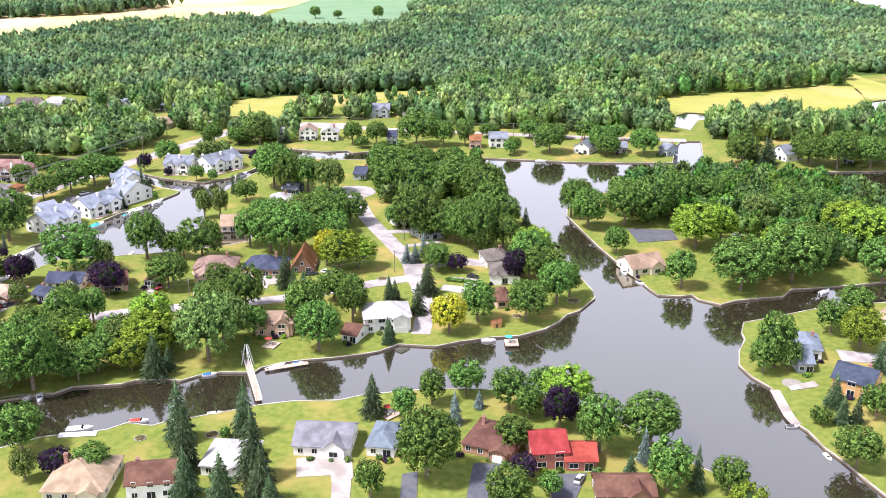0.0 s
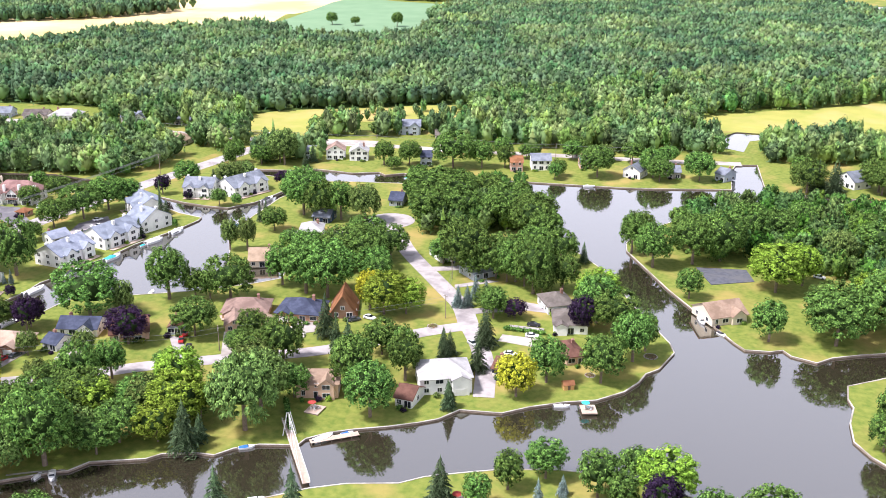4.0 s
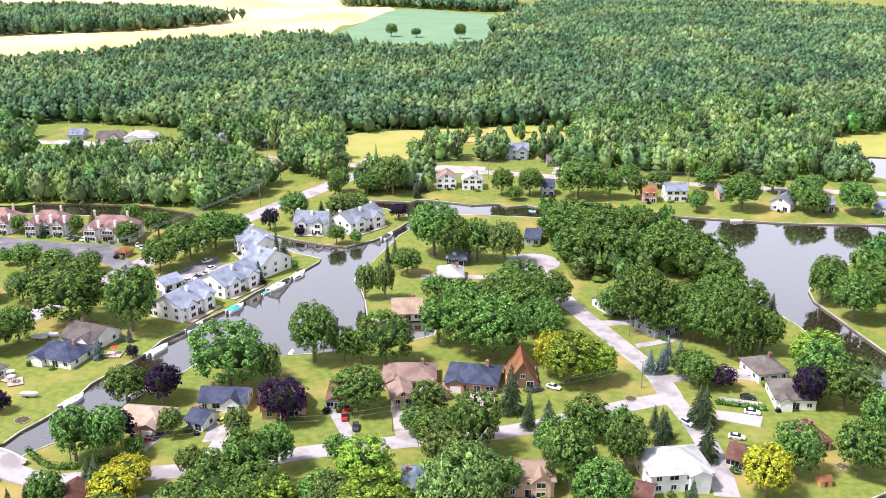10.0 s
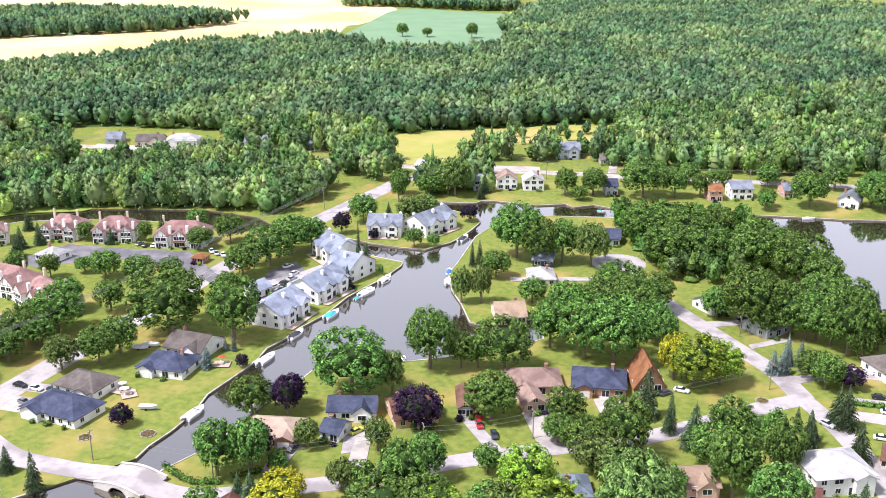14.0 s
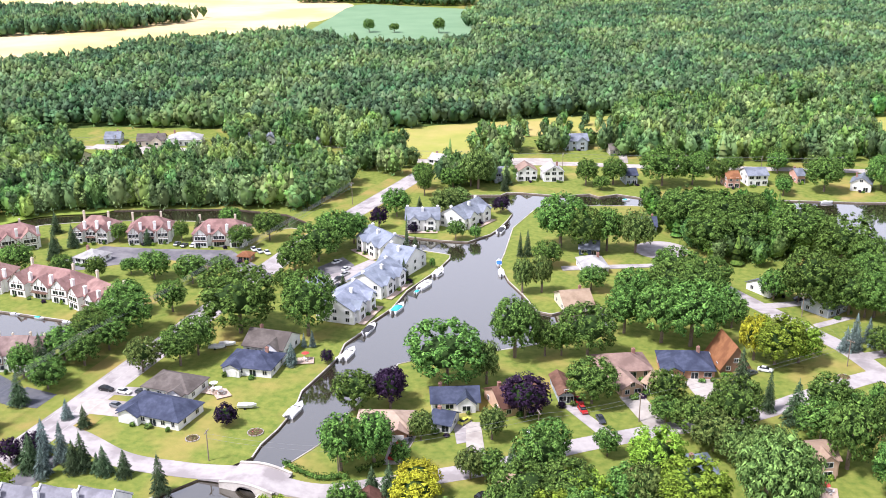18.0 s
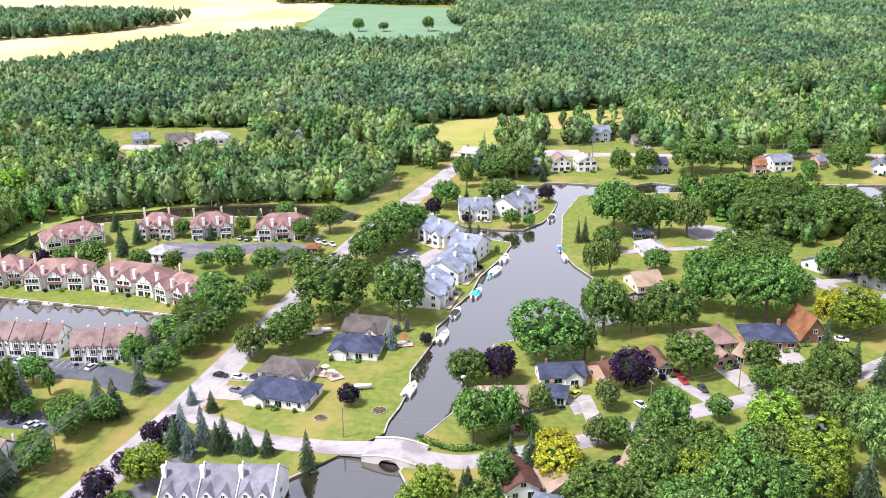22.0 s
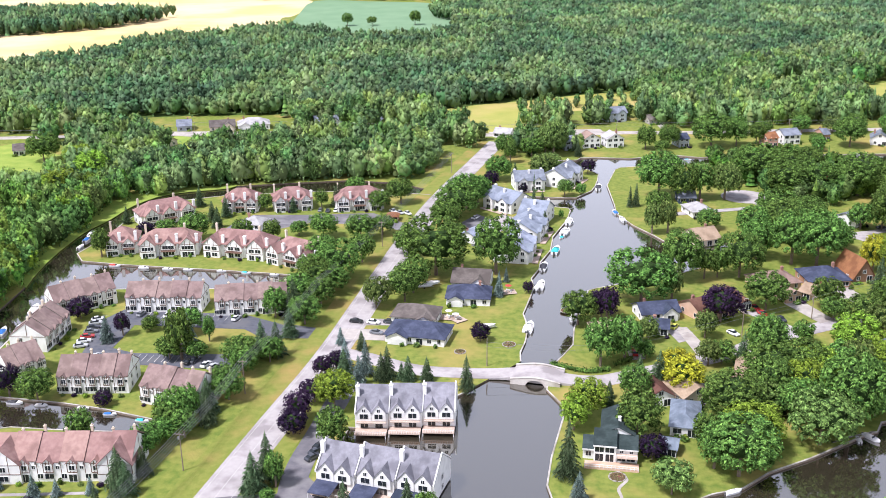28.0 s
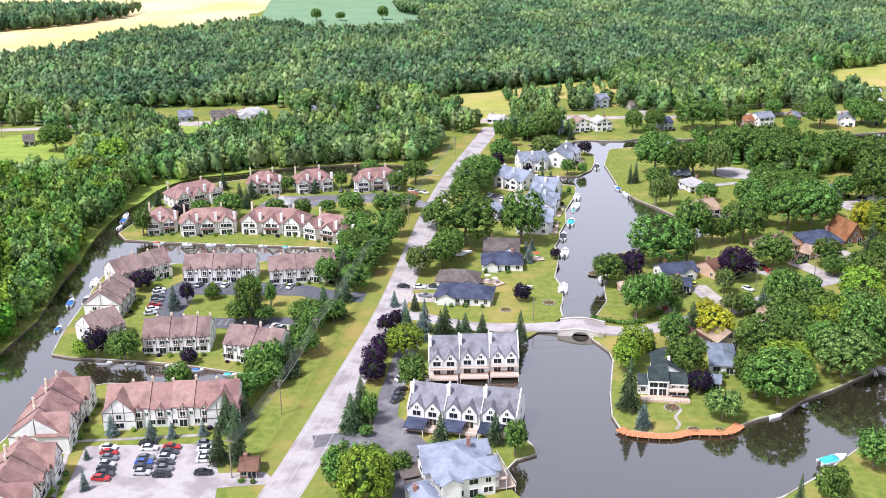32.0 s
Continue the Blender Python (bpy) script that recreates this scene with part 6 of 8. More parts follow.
def rowhouse(x, y, rot, L, D, eave, n, style):
    """A Tudor row: white walls, dark timbers and steep red-brown roofs. style 'gables': broad gables and tall chimneys in front of hipped roofs."""
    HOUSE_COUNT[0] += 1
    rnd = random.Random(HOUSE_COUNT[0])
    m = Matrix.Translation((x, y, 0)) @ Matrix.Rotation(radians(rot), 4, "Z") @ Matrix.Translation((0, 0.5, 0))
    c = m @ Vector((0, D / 2, 0))
    FOOTPRINTS.append((c.x, c.y, max(L, D) / 2 + 1.0))
    broad = style == "gables"
    h = thing("rowhouse", m, "white half-timbered row with " + ("broad gables and faded red roof" if broad else "red-brown shingle roof"), "row house", "Tudor rowhouses")
    roof = ROOFS["tudor" if broad or style in ("ends", "red") else "mauve"]
    W, R, T = Geo(), Geo(), Geo()
    hx, rise, u = L / 2, 0.72 * D / 2, L / n
    if broad:
        body(W, -hx, hx, 0, D, eave)
        hip_roof(R, -hx, hx, 0, D, eave, 0.72)
    else:
        body(W, -hx, hx, 0, D, eave, rise)
        for i in range(n):
            lift = 0.35 * (i % 2)
            part("roof", gable_roof(Geo(), -hx + i * u + (0.04 if i else 0), -hx + (i + 1) * u, 0, D, eave + lift, rise, 0.12), roof, h)
    for i in range(n):
        cx = -hx + (i + 0.5) * u
        big = broad or (style in ("ends", "red") and i in (0, n - 1))
        gw = u * (0.74 if broad else 1.45 if big else 0.4)
        if style in ("ends", "red") and big:
            cx += 0.18 * u * (-1 if i else 1)
        f = -2.4 if broad and i % 2 == 0 else -1.2 if big else -0.35
        gr = rise * 0.92 if big and not broad else gw / 2 * 0.95
        base = 0.0 if big or i % 2 else 2.7
        eg = eave - (0.7 if broad and i % 2 else 0.0)
        part("gable_wall", body(Geo(), cx - gw / 2, cx + gw / 2, f, D * 0.35, eg, gr, "y", base), WALLS["white"], h)
        part("gable_roof", gable_roof(Geo(), cx - gw / 2, cx + gw / 2, f, D * 0.5, eg + 0.02, gr, 0.35, axis="y"), roof, h)
        for b in (-0.5, -0.17, 0.17, 0.5):
            T.box(cx + b * gw - 0.09, cx + b * gw + 0.09, f - 0.05, f - 0.005, 2.8, eg + gr * (1 - abs(b) * 2) * 0.9 - 0.1)
        T.box(cx - gw / 2, cx + gw / 2, f - 0.06, f - 0.006, 2.65, 2.85)
        T.box(cx - gw / 2, cx + gw / 2, f - 0.06, f - 0.006, eg - 0.15, eg)
        T.box(cx - u / 2 + 0.05, cx - u / 2 + 0.2, -0.05, -0.005, 0.2, eave - 0.2)
        if broad:
            window(h, "wide", cx - gw * 0.2, f - 0.01, 3.3)
            window(h, "wide", cx + gw * 0.2, f - 0.01, 3.3)
            window(h, "door", cx - gw * 0.2, f - 0.01, 0.1)
            window(h, "wide", cx + gw * 0.2, f - 0.01, 0.7)
            if i % 2:
                part("balcony", Geo().box(cx - gw / 2, cx + gw / 2, f - 1.5, f - 0.02, 2.5, 2.68).box(cx - gw / 2, cx + gw / 2, f - 1.5, f - 1.42, 3.4, 3.5), TIMBER_AND_SHADE, h, "dark timber balcony")
            chimney(h, cx + u * 0.44, 0.6, 0.0, eave + rise * 0.75 + 0.3 * (i % 2), WALLS["white"], 0.55)
            if i % 2 == 0:
                chimney(h, cx - u * 0.3, D * 0.8, eave * 0.8, eave + rise + 0.7, WALLS["cream"], 0.4)
        else:
            window(h, "std", cx, f - 0.01, 3.4)
            window(h, "door" if i % 2 else "wide", cx, (f if big or i % 2 else 0) - 0.01, 0.15 if i % 2 else 0.8)
            if not big:
                window(h, "small", cx + u * 0.38, -0.01, 3.6)
                window(h, "std", cx - u * 0.38, -0.01, 0.9)
            chimney(h, cx + u * 0.42, D * (0.72 if i % 2 else 0.6), eave * 0.8, eave + rise + 0.4, WALLS["cream"], 0.3)
            if i:
                xx = -hx + i * u
                ring = [(-0.5, eave - 0.4), (-0.5, eave + 0.15), (D / 2, eave + rise + 0.6), (D + 0.5, eave + 0.15), (D + 0.5, eave - 0.4), (D / 2, eave + rise - 0.1)]
                part("party_wall", Geo().add([(px, yy, zz) for px in (xx - 0.1, xx + 0.12) for yy, zz in ring], [(0, 1, 2, 5), (5, 2, 3, 4), (11, 8, 7, 6), (10, 9, 8, 11)] + [(k, 6 + k, 6 + (k + 1) % 6, (k + 1) % 6) for k in range(6)]), ROOFS["taupe"], h)
    for i in range(n + 1):
        SHRUBS.append((*(m @ Vector(((i + 0.5) / (n + 1) * L - hx, -1.3 - (1.6 if broad else 0) - 0.5 * (i % 3), 0)))[:2], 0.8 + 0.3 * (i % 4), 1.1 + 0.2 * (i % 3)))
    for s in (-1, 1):
        for yy in (D * 0.3, D * 0.7):
            for z in (0.9, 3.5):
                window(h, "std", s * (hx + 0.01), yy, z, 90 * s)
        T.box(min(s * hx, s * (hx + 0.05)) + 0.004 * s, max(s * hx, s * (hx + 0.05)) + 0.004 * s, 0.2, D - 0.2, eave - 0.2, eave)
        if not broad:
            T.box(min(s * hx, s * (hx + 0.05)) + 0.004 * s, max(s * hx, s * (hx + 0.05)) + 0.004 * s, D / 2 - 0.1, D / 2 + 0.1, eave + 0.1, eave + rise - 0.4)
    part("wall", W, WALLS["white"], h)
    if broad:
        part("roof", R, roof, h)
    part("timber_frame", T, TIMBER_AND_SHADE, h, "dark timber bars")
    return h


def townhouse(x, y, rot, L, D, eave, n, style):
    """Grey-roofed white townhouses in a row, with dormers, chimneys and decks."""
    HOUSE_COUNT[0] += 1
    m = Matrix.Translation((x, y, 0)) @ Matrix.Rotation(radians(rot), 4, "Z") @ Matrix.Translation((0, 0.5, 0))
    c = m @ Vector((0, D / 2, 0))
    FOOTPRINTS.append((c.x, c.y, max(L, D) / 2 + 1.0))
    h = thing("townhouse_block", m, "white townhouse block with grey shingle roofs and decks", "townhouse", "grey townhouses")
    roof = ROOFS["grey"] if style != "canal" else ROOFS["bluegrey"]
    u = L / n
    low = -2.0 if style == "water" else 0.0
    for i in range(n):
        x0, x1 = -L / 2 + i * u, -L / 2 + (i + 1) * u - 0.05
        y0 = 0.9 * i if style != "canal" else 0.6 * (i % 2)
        rise = 0.78 * D / 2
        W, R, B = Geo(), Geo(), Geo()
        body(W, x0, x1, y0, y0 + D, eave, rise, "x", 0.5 if style == "water" else low)
        if style == "water":
            # solid dark box stands in for the shaded open level below the floor
            part("boat_cellar", Geo().box(x0 + 0.2, x1 - 0.2, y0 + 3.2, y0 + D - 0.2, low, 0.5), TIMBER_AND_SHADE, h, "dark box drawn for the shade under the house")
            for px in (x0 + 0.5, x0 + u / 2, x1 - 0.5):
                part("pier", Geo().box(px - 0.15, px + 0.15, y0 + 0.1, y0 + 0.4, -3.0, 0.5), TRIM, h)
        gable_roof(R, x0 + 0.3, x1 - 0.3, y0, y0 + D, eave, rise, 0.35)
        for s in (0.28, 0.72):
            cx = x0 + u * s
            gw = u * 0.42
            dormer = part("dormer", body(Geo(), cx - gw / 2, cx + gw / 2, y0 - 0.5, y0 + D * 0.35, eave + 0.2, gw * 0.6, "y", eave - 2.4), WALLS["white"], h)
            part("dormer_roof", gable_roof(Geo(), cx - gw / 2, cx + gw / 2, y0 - 0.5, y0 + D * 0.4, eave + 0.24, gw * 0.6, 0.25, 0.15, "y"), roof, dormer)
            window(h, "wide", cx, y0 - 0.51, eave - 1.7)
            window(h, "small", cx, y0 - 0.51, eave + 0.3)
            window(h, "door", cx, y0 - 0.01, 0.5 if eave < 6 else 1.0)
        part("wall", W, WALLS["white"], h)
        part("roof", R, roof, h)
        for px in (x0 - 0.02, x1 - 0.3) if i == n - 1 else (x0 - 0.02,):
            ring = [(y0 - 0.6, eave - 0.4), (y0 - 0.6, eave + 0.25), (y0 + D / 2, eave + rise + 0.75), (y0 + D + 0.6, eave + 0.25), (y0 + D + 0.6, eave - 0.4), (y0 + D / 2, eave + rise - 0.1)]
            pw = Geo().add([(xx, yy, zz) for xx in (px, px + 0.34) for yy, zz in ring], [(0, 1, 2, 5), (5, 2, 3, 4), (11, 8, 7, 6), (10, 9, 8, 11)] + [(k, 6 + k, 6 + (k + 1) % 6, (k + 1) % 6) for k in range(6)])
            part("party_wall", pw, TRIM, h)
        chimney(h, x0 + 0.5, y0 + D * 0.3, eave, eave + rise + 0.8, WALLS["white"], 0.5)
        B.box(x0 + 0.2, x1 - 0.2, y0 - 4.0, y0 - 0.02, 0.55, 0.75)
        part("deck", B, DECK, h, "pale wooden deck")
        rail = Geo().box(x0 + 0.2, x1 - 0.2, y0 - 4.0, y0 - 3.9, 1.6, 1.7)
        for kk in range(int(u / 0.45)):
            rail.box(x0 + 0.25 + kk * 0.45, x0 + 0.31 + kk * 0.45, y0 - 3.98, y0 - 3.92, 0.75, 1.6)
        part("railing", rail, TRIM, h)
        if style == "drive":
            part("porch_roof", Geo().slab([(x0 + 0.3, y0 - 6.0, 2.5), (x0 + u * 0.62, y0 - 6.0, 2.5), (x0 + u * 0.62, y0 - 0.4, 2.9), (x0 + 0.3, y0 - 0.4, 2.9)], 0.16), ROOFS["navy"], h, "dark grey flat porch roof")
            for px in (x0 + 0.4, x0 + u * 0.58):
                part("porch_beam", Geo().box(px - 0.12, px + 0.12, y0 - 6.05, y0 - 0.5, 2.28, 2.34), TRIM, h)
                part("porch_post", Geo().box(px, px + 0.16, y0 - 5.9, y0 - 5.74, 0.0, 2.4), TRIM, h)
            part("garage_door", Geo().box(x0 + u * 0.2, x0 + u * 0.75, y0 - 0.08, y0 - 0.01, 0.05, 2.3), ROOFS["taupe"], h)
        if style == "water":
            part("upper_balcony", Geo().box(x0 + 0.5, x1 - 0.5, y0 - 1.5, y0 - 0.02, 2.75, 2.9), DECK, h, "narrow upper balcony")
            part("balcony_railing", Geo().box(x0 + 0.5, x1 - 0.5, y0 - 1.5, y0 - 1.44, 3.6, 3.68).box(x0 + 0.5, x1 - 0.5, y0 - 1.5, y0 - 1.44, 2.95, 3.02), TRIM, h)
        posts = Geo()
        for px in (x0 + 0.4, x1 - 0.4):
            posts.box(px - 0.1, px + 0.1, y0 - 3.9, y0 - 3.7, -3.0 if style == "water" else 0.0, 0.55)
        part("deck_posts", posts, TRIM, h)
    for s in (-1, 1):
        for z in (1.0, 3.6):
            window(h, "std", s * (L / 2 + (0.01 if s < 0 else -0.04)), D * 0.6, z, 90 * s)
    return h


def island_house(x, y, rot):
    """A white house in stepped blocks with dark teal roofs and a broad terrace."""
    m = Matrix.Translation((x, y, 0)) @ Matrix.Rotation(radians(rot), 4, "Z") @ Matrix.Translation((0, 0.5, 0))
    c = m @ Vector((0, 8, 0))
    FOOTPRINTS.append((c.x, c.y, 9.5))
    h = thing("house", m, "white stepped house with dark teal roofs and a terrace", "house", "neighbourhood houses")
    white, roof = WALLS["white"], ROOFS["pine"]
    part("rear_wall", body(Geo(), -2.6, 5.6, 6.02, 18, 5.2, 2.0, "y"), white, h)
    part("rear_roof", gable_roof(Geo(), -2.6, 5.6, 6.1, 18, 5.2, 2.0, axis="y"), roof, h)
    for x0, x1, y0, y1, z0, z1 in ((-4.4, 1.2, 0, 6, 5.0, 6.3), (1.22, 6.6, 0.8, 6, 3.9, 5.0), (-7.2, -4.42, 1.5, 6.5, 2.9, 3.8)):
        v = [(px, py, pz) for px in (x0, x1) for py, pz in ((y0, 0), (y1, 0), (y1, z1), (y0, z0))]
        part("wall", Geo().add(v, [(3, 2, 1, 0), (4, 5, 6, 7), (0, 1, 5, 4), (1, 2, 6, 5), (2, 3, 7, 6), (3, 0, 4, 7)]), white, h)
        k = (z1 - z0) / (y1 - y0)
        part("shed_roof", Geo().slab([(x0 - 0.2, y0 - 0.5, z0 + 0.26 - 0.5 * k), (x1 + 0.15, y0 - 0.5, z0 + 0.26 - 0.5 * k), (x1 + 0.15, y1 + 0.2, z1 + 0.26 + 0.2 * k), (x0 - 0.2, y1 + 0.2, z1 + 0.26 + 0.2 * k)], 0.22), roof, h)
        part("fascia", Geo().box(x0 - 0.2, x1 + 0.15, y0 - 0.58, y0 - 0.51, z0 - 0.15, z0 + 0.22), TRIM, h)
    for wx, wz, kind in ((-3.0, 0.5, "door"), (-0.4, 0.5, "door"), (-3.0, 3.1, "wide"), (-0.4, 3.1, "wide")):
        window(h, kind, wx, -0.01, wz)
    for wx in (2.6, 5.0):
        window(h, "door", wx, 0.79, 0.5)
        window(h, "small", wx, 0.79, 2.75)
    window(h, "std", -5.8, 1.49, 0.9)
    for wy in (9, 12, 15):
        window(h, "std", 5.61, wy, 1.0, 90)
        window(h, "std", -2.61, wy, 3.4, -90)
    part("terrace", Geo().box(-6.6, 7.0, -3.4, -0.02, 0.0, 0.45), WALLS["peach"], h, "pale pink terrace on a low wall")
    for z in (0.75, 1.35):
        part("terrace_rail", Geo().box(-6.6, 7.0, -3.4, -3.3, z, z + 0.08), TRIM, h)
    for k in range(15):
        part("rail_post", Geo().box(-6.6 + k * 0.963, -6.48 + k * 0.963, -3.42, -3.3, 0.45, 1.5), TRIM, h)
    part("upper_deck", Geo().box(1.3, 6.6, -1.6, 0.78, 2.5, 2.68), DECK, h, "small wooden upper deck")
    part("upper_rail", Geo().box(1.3, 6.6, -1.6, -1.52, 3.4, 3.5).box(1.3, 1.4, -1.6, -1.5, 2.68, 3.4).box(6.5, 6.6, -1.6, -1.5, 2.68, 3.4).box(3.9, 4.0, -1.6, -1.5, 2.68, 3.4), TRIM, h)
    chimney(h, 1.8, 9.5, 5.0, 8.2, white, 0.4)
    return h


house(-317.8, 319.9, 89, 19.3, 13, 5.0, 'cross', 'ice', 'white')
house(-316.3, 344.3, 83, 20.0, 13, 5.0, 'cross', 'ice', 'white')
house(-323.3, 357.5, -11, 12.3, 16, 5.0, 'cross', 'ice', 'white')
house(-341.2, 378.6, -35, 18.4, 13, 5.0, 'cross', 'ice', 'white')
house(-340.6, 334.5, 73, 9.0, 8, 2.8, 'gable', 'ice', 'white')
house(-346.0, 230.1, -3, 20.6, 11, 2.8, 'hip', 'navy', 'white')
house(-349.8, 244.6, -1, 16.0, 10, 3.0, 'hip', 'taupe', 'white')
house(-334.5, 265.0, 6, 16.3, 11, 2.8, 'hip', 'navy', 'white')
house(-336.2, 278.6, 1, 14.5, 12, 3.2, 'gable', 'taupe', 'white')
house(-329.4, 413.1, 18, 15.3, 12, 5.2, 'cross', 'slate', 'white')
house(-308.7, 429.5, 73, 21.8, 13, 5.2, 'cross', 'slate', 'white')
house(-316.4, 498.2, 24, 7.6, 9, 5.0, 'gable', 'slate', 'bluegrey')
house(-304.9, 506.0, 24, 10.8, 9, 5.2, 'front', 'rose', 'white')
house(-291.8, 509.0, 24, 11.0, 9, 5.0, 'front', 'cream', 'white')
house(-253.5, 515.2, 24, 6.9, 9, 4.8, 'gable', 'navy', 'bluegrey')
house(-204.2, 524.1, 24, 7.3, 9, 5.0, 'gable', 'rust', 'rose')
house(-192.9, 531.8, 24, 11.2, 10, 5.4, 'gable', 'slate', 'white')
house(-145.1, 536.1, -9, 10.3, 10, 4.0, 'front', 'slate', 'white')
house(-172.3, 543.0, 24, 4.1, 9, 4.0, 'gable', 'slate', 'rose')
house(-124.0, 544.6, 22, 7.6, 9, 3.5, 'gable', 'slate', 'taupe')
house(-101.8, 548.7, -28, 6.8, 9, 4.0, 'gable', 'slate', 'bluegrey')
house(-55.2, 560.8, 2, 7.2, 9, 4.0, 'gable', 'navy', 'bluegrey')
house(-41.6, 565.1, -44, 13.8, 10, 4.0, 'front', 'slate', 'white')
house(-5.6, 567.7, -1, 6.3, 9, 4.0, 'gable', 'slate', 'bluegrey')
house(-53.7, 452.2, -0, 13.6, 11, 4.0, 'hip', 'navy', 'white')
house(-1.1, 417.7, -42, 6.1, 10, 3.0, 'hip', 'brown', 'brick')
house(-68.9, 362.8, 42, 14.8, 12, 3.0, 'gable', 'tan', 'cream')
house(-6.8, 307.8, 12, 9.0, 12, 3.5, 'hip', 'bluegrey', 'white')
house(-6.6, 297.7, 23, 5.7, 12, 3.2, 'gable', 'bluegrey', 'bluegrey')
house(6.3, 286.4, -14, 12.0, 11, 4.8, 'gable', 'navy', 'orange')
house(16.1, 343.6, -21, 10.4, 12, 3.0, 'hip', 'tan', 'white')
house(-119.9, 197.7, 18, 15.8, 12, 3.0, 'gable', 'grey', 'white')
house(-105.7, 203.6, 13, 8.1, 12, 3.0, 'hip', 'bluegrey', 'white')
house(-80.0, 214.1, -0, 14.2, 13, 2.8, 'hip', 'brown', 'brick')
house(-62.4, 215.1, 29, 10.0, 11, 4.8, 'gable', 'red', 'redwall')
house(-55.0, 217.3, 23, 8.6, 9, 3.0, 'gable', 'red', 'redwall')
house(-40.8, 206.7, 23, 14.9, 9, 2.8, 'gable', 'brown', 'brown')
house(-165.5, 156.0, 23, 15.7, 15, 3.0, 'hip', 'tan', 'cream')
house(-148.3, 164.3, 31, 12.6, 10, 4.5, 'gable', 'brown', 'white')
house(-137.9, 179.8, 17, 13.2, 12, 3.0, 'hip', 'cream', 'white')
house(-172.2, 257.8, 24, 13.1, 9, 4.6, 'gable', 'tan', 'peach')
house(-197.6, 246.0, 24, 7.5, 9, 3.0, 'hip', 'bluegrey', 'bluegrey')
house(-146.9, 263.1, 1, 6.2, 8, 2.8, 'gable', 'brown', 'white')
house(-138.5, 275.6, 31, 16.4, 12, 5.2, 'hip', 'cream', 'white')
house(-125.0, 347.8, 37, 10.6, 11, 3.2, 'hip', 'taupe', 'white')
house(-117.1, 332.2, 20, 12.2, 12, 3.4, 'hip', 'taupe', 'white')
house(-108.6, 310.4, 39, 7.3, 11, 3.0, 'hip', 'brown', 'peach')
house(-128.4, 292.3, -3, 5.2, 8, 2.6, 'gable', 'brown', 'cream')
house(-267.5, 263.1, 21, 14.2, 9, 2.8, 'gable', 'navy', 'white')
house(-268.3, 251.0, -1, 6.6, 7, 2.4, 'gable', 'navy', 'white')
house(-249.1, 267.4, 38, 13.2, 12, 2.8, 'gable', 'brown', 'peach')
house(-238.7, 277.3, 24, 4.9, 12, 2.8, 'front', 'brown', 'bluegrey')
house(-224.6, 297.8, 24, 16.6, 11, 2.8, 'hip', 'rose', 'peach')
house(-221.3, 287.5, 34, 7.4, 9, 2.6, 'front', 'rose', 'peach')
house(-207.1, 303.6, 14, 16.4, 12, 3.0, 'hip', 'navy', 'brick')
house(-193.7, 312.4, 24, 10.0, 12, 1.6, 'aframe', 'rust', 'brown')
house(-247.6, 344.2, 29, 11.1, 12, 2.8, 'gable', 'tan', 'cream')
house(-248.6, 383.3, 24, 10.6, 11, 2.8, 'hip', 'cream', 'white')
house(-235.5, 439.9, 12, 7.1, 10, 3.0, 'gable', 'navy', 'bluegrey')
house(-255.0, 403.3, 10, 8.6, 9, 2.8, 'gable', 'slate', 'navywall')
house(-281.4, 242.6, 15, 15.7, 10, 2.8, 'hip', 'peach', 'brick')
house(-161.9, 369.3, 54, 11.9, 10, 2.8, 'gable', 'slate', 'bluegrey')
house(-182.7, 380.5, 48, 7.4, 10, 2.8, 'gable', 'slate', 'white')
house(-293.5, 578.7, 24, 14.3, 11, 5.4, 'gable', 'slate', 'bluegrey')
house(-269.3, 574.2, 24, 9.3, 9, 3.0, 'gable', 'taupe', 'taupe')
house(-471.6, 537.6, 24, 17.5, 11, 3.0, 'gable', 'slate', 'white')
house(-514.9, 521.1, 24, 20.3, 12, 3.5, 'hip', 'cream', 'white')
house(-533.0, 514.5, 24, 16.2, 11, 3.2, 'gable', 'taupe', 'cream')
house(-557.4, 512.1, 24, 9.6, 11, 3.2, 'gable', 'slate', 'bluegrey')
house(-440.4, 544.9, 13, 15.6, 11, 3.0, 'gable', 'slate', 'taupe')
house(-410.5, 496.0, 9, 19.4, 12, 3.0, 'hip', 'tan', 'cream')
house(-204.8, 644.7, -12, 7.4, 9, 4.0, 'gable', 'navy', 'white')
house(-359.7, 523.3, -10, 11.1, 9, 2.6, 'gable', 'cream', 'white')
house(-569.8, 461.9, -17, 11.5, 11, 3.0, 'gable', 'cream', 'cream')
house(-554.5, 467.7, -18, 10.8, 11, 3.0, 'gable', 'tan', 'cream')
house(-624.4, 439.1, 30, 6.6, 10, 3.0, 'gable', 'taupe', 'white')
house(-443.0, 332.7, -3, 10.8, 9, 2.6, 'hip', 'cream', 'white')
house(-384.5, 354.4, 6, 5.8, 5, 2.4, 'hip', 'rust', 'brick')
island_house(-280.6, 168.9, 1)
house(-266.5, 175.1, -9, 5.0, 5, 2.4, 'gable', 'bluegrey', 'navywall')
house(-262.0, 185.7, -3, 8.3, 14, 3.0, 'hip', 'bluegrey', 'white')
house(-257.5, 204.3, 30, 9.9, 12, 3.0, 'front', 'tan', 'cream')
house(-240.9, 220.8, -8, 12.2, 12, 3.0, 'hip', 'tan', 'cream')
house(-242.6, 215.9, -31, 12.6, 11, 3.0, 'hip', 'tan', 'brick')
house(-215.8, 234.2, -15, 5.7, 11, 3.0, 'hip', 'brown', 'brick')
house(-267.9, 201.5, 25, 9.0, 11, 3.0, 'front', 'brown', 'white')
house(-218.1, 291.3, -37, 2.1, 8, 2.6, 'gable', 'tan', 'peach')
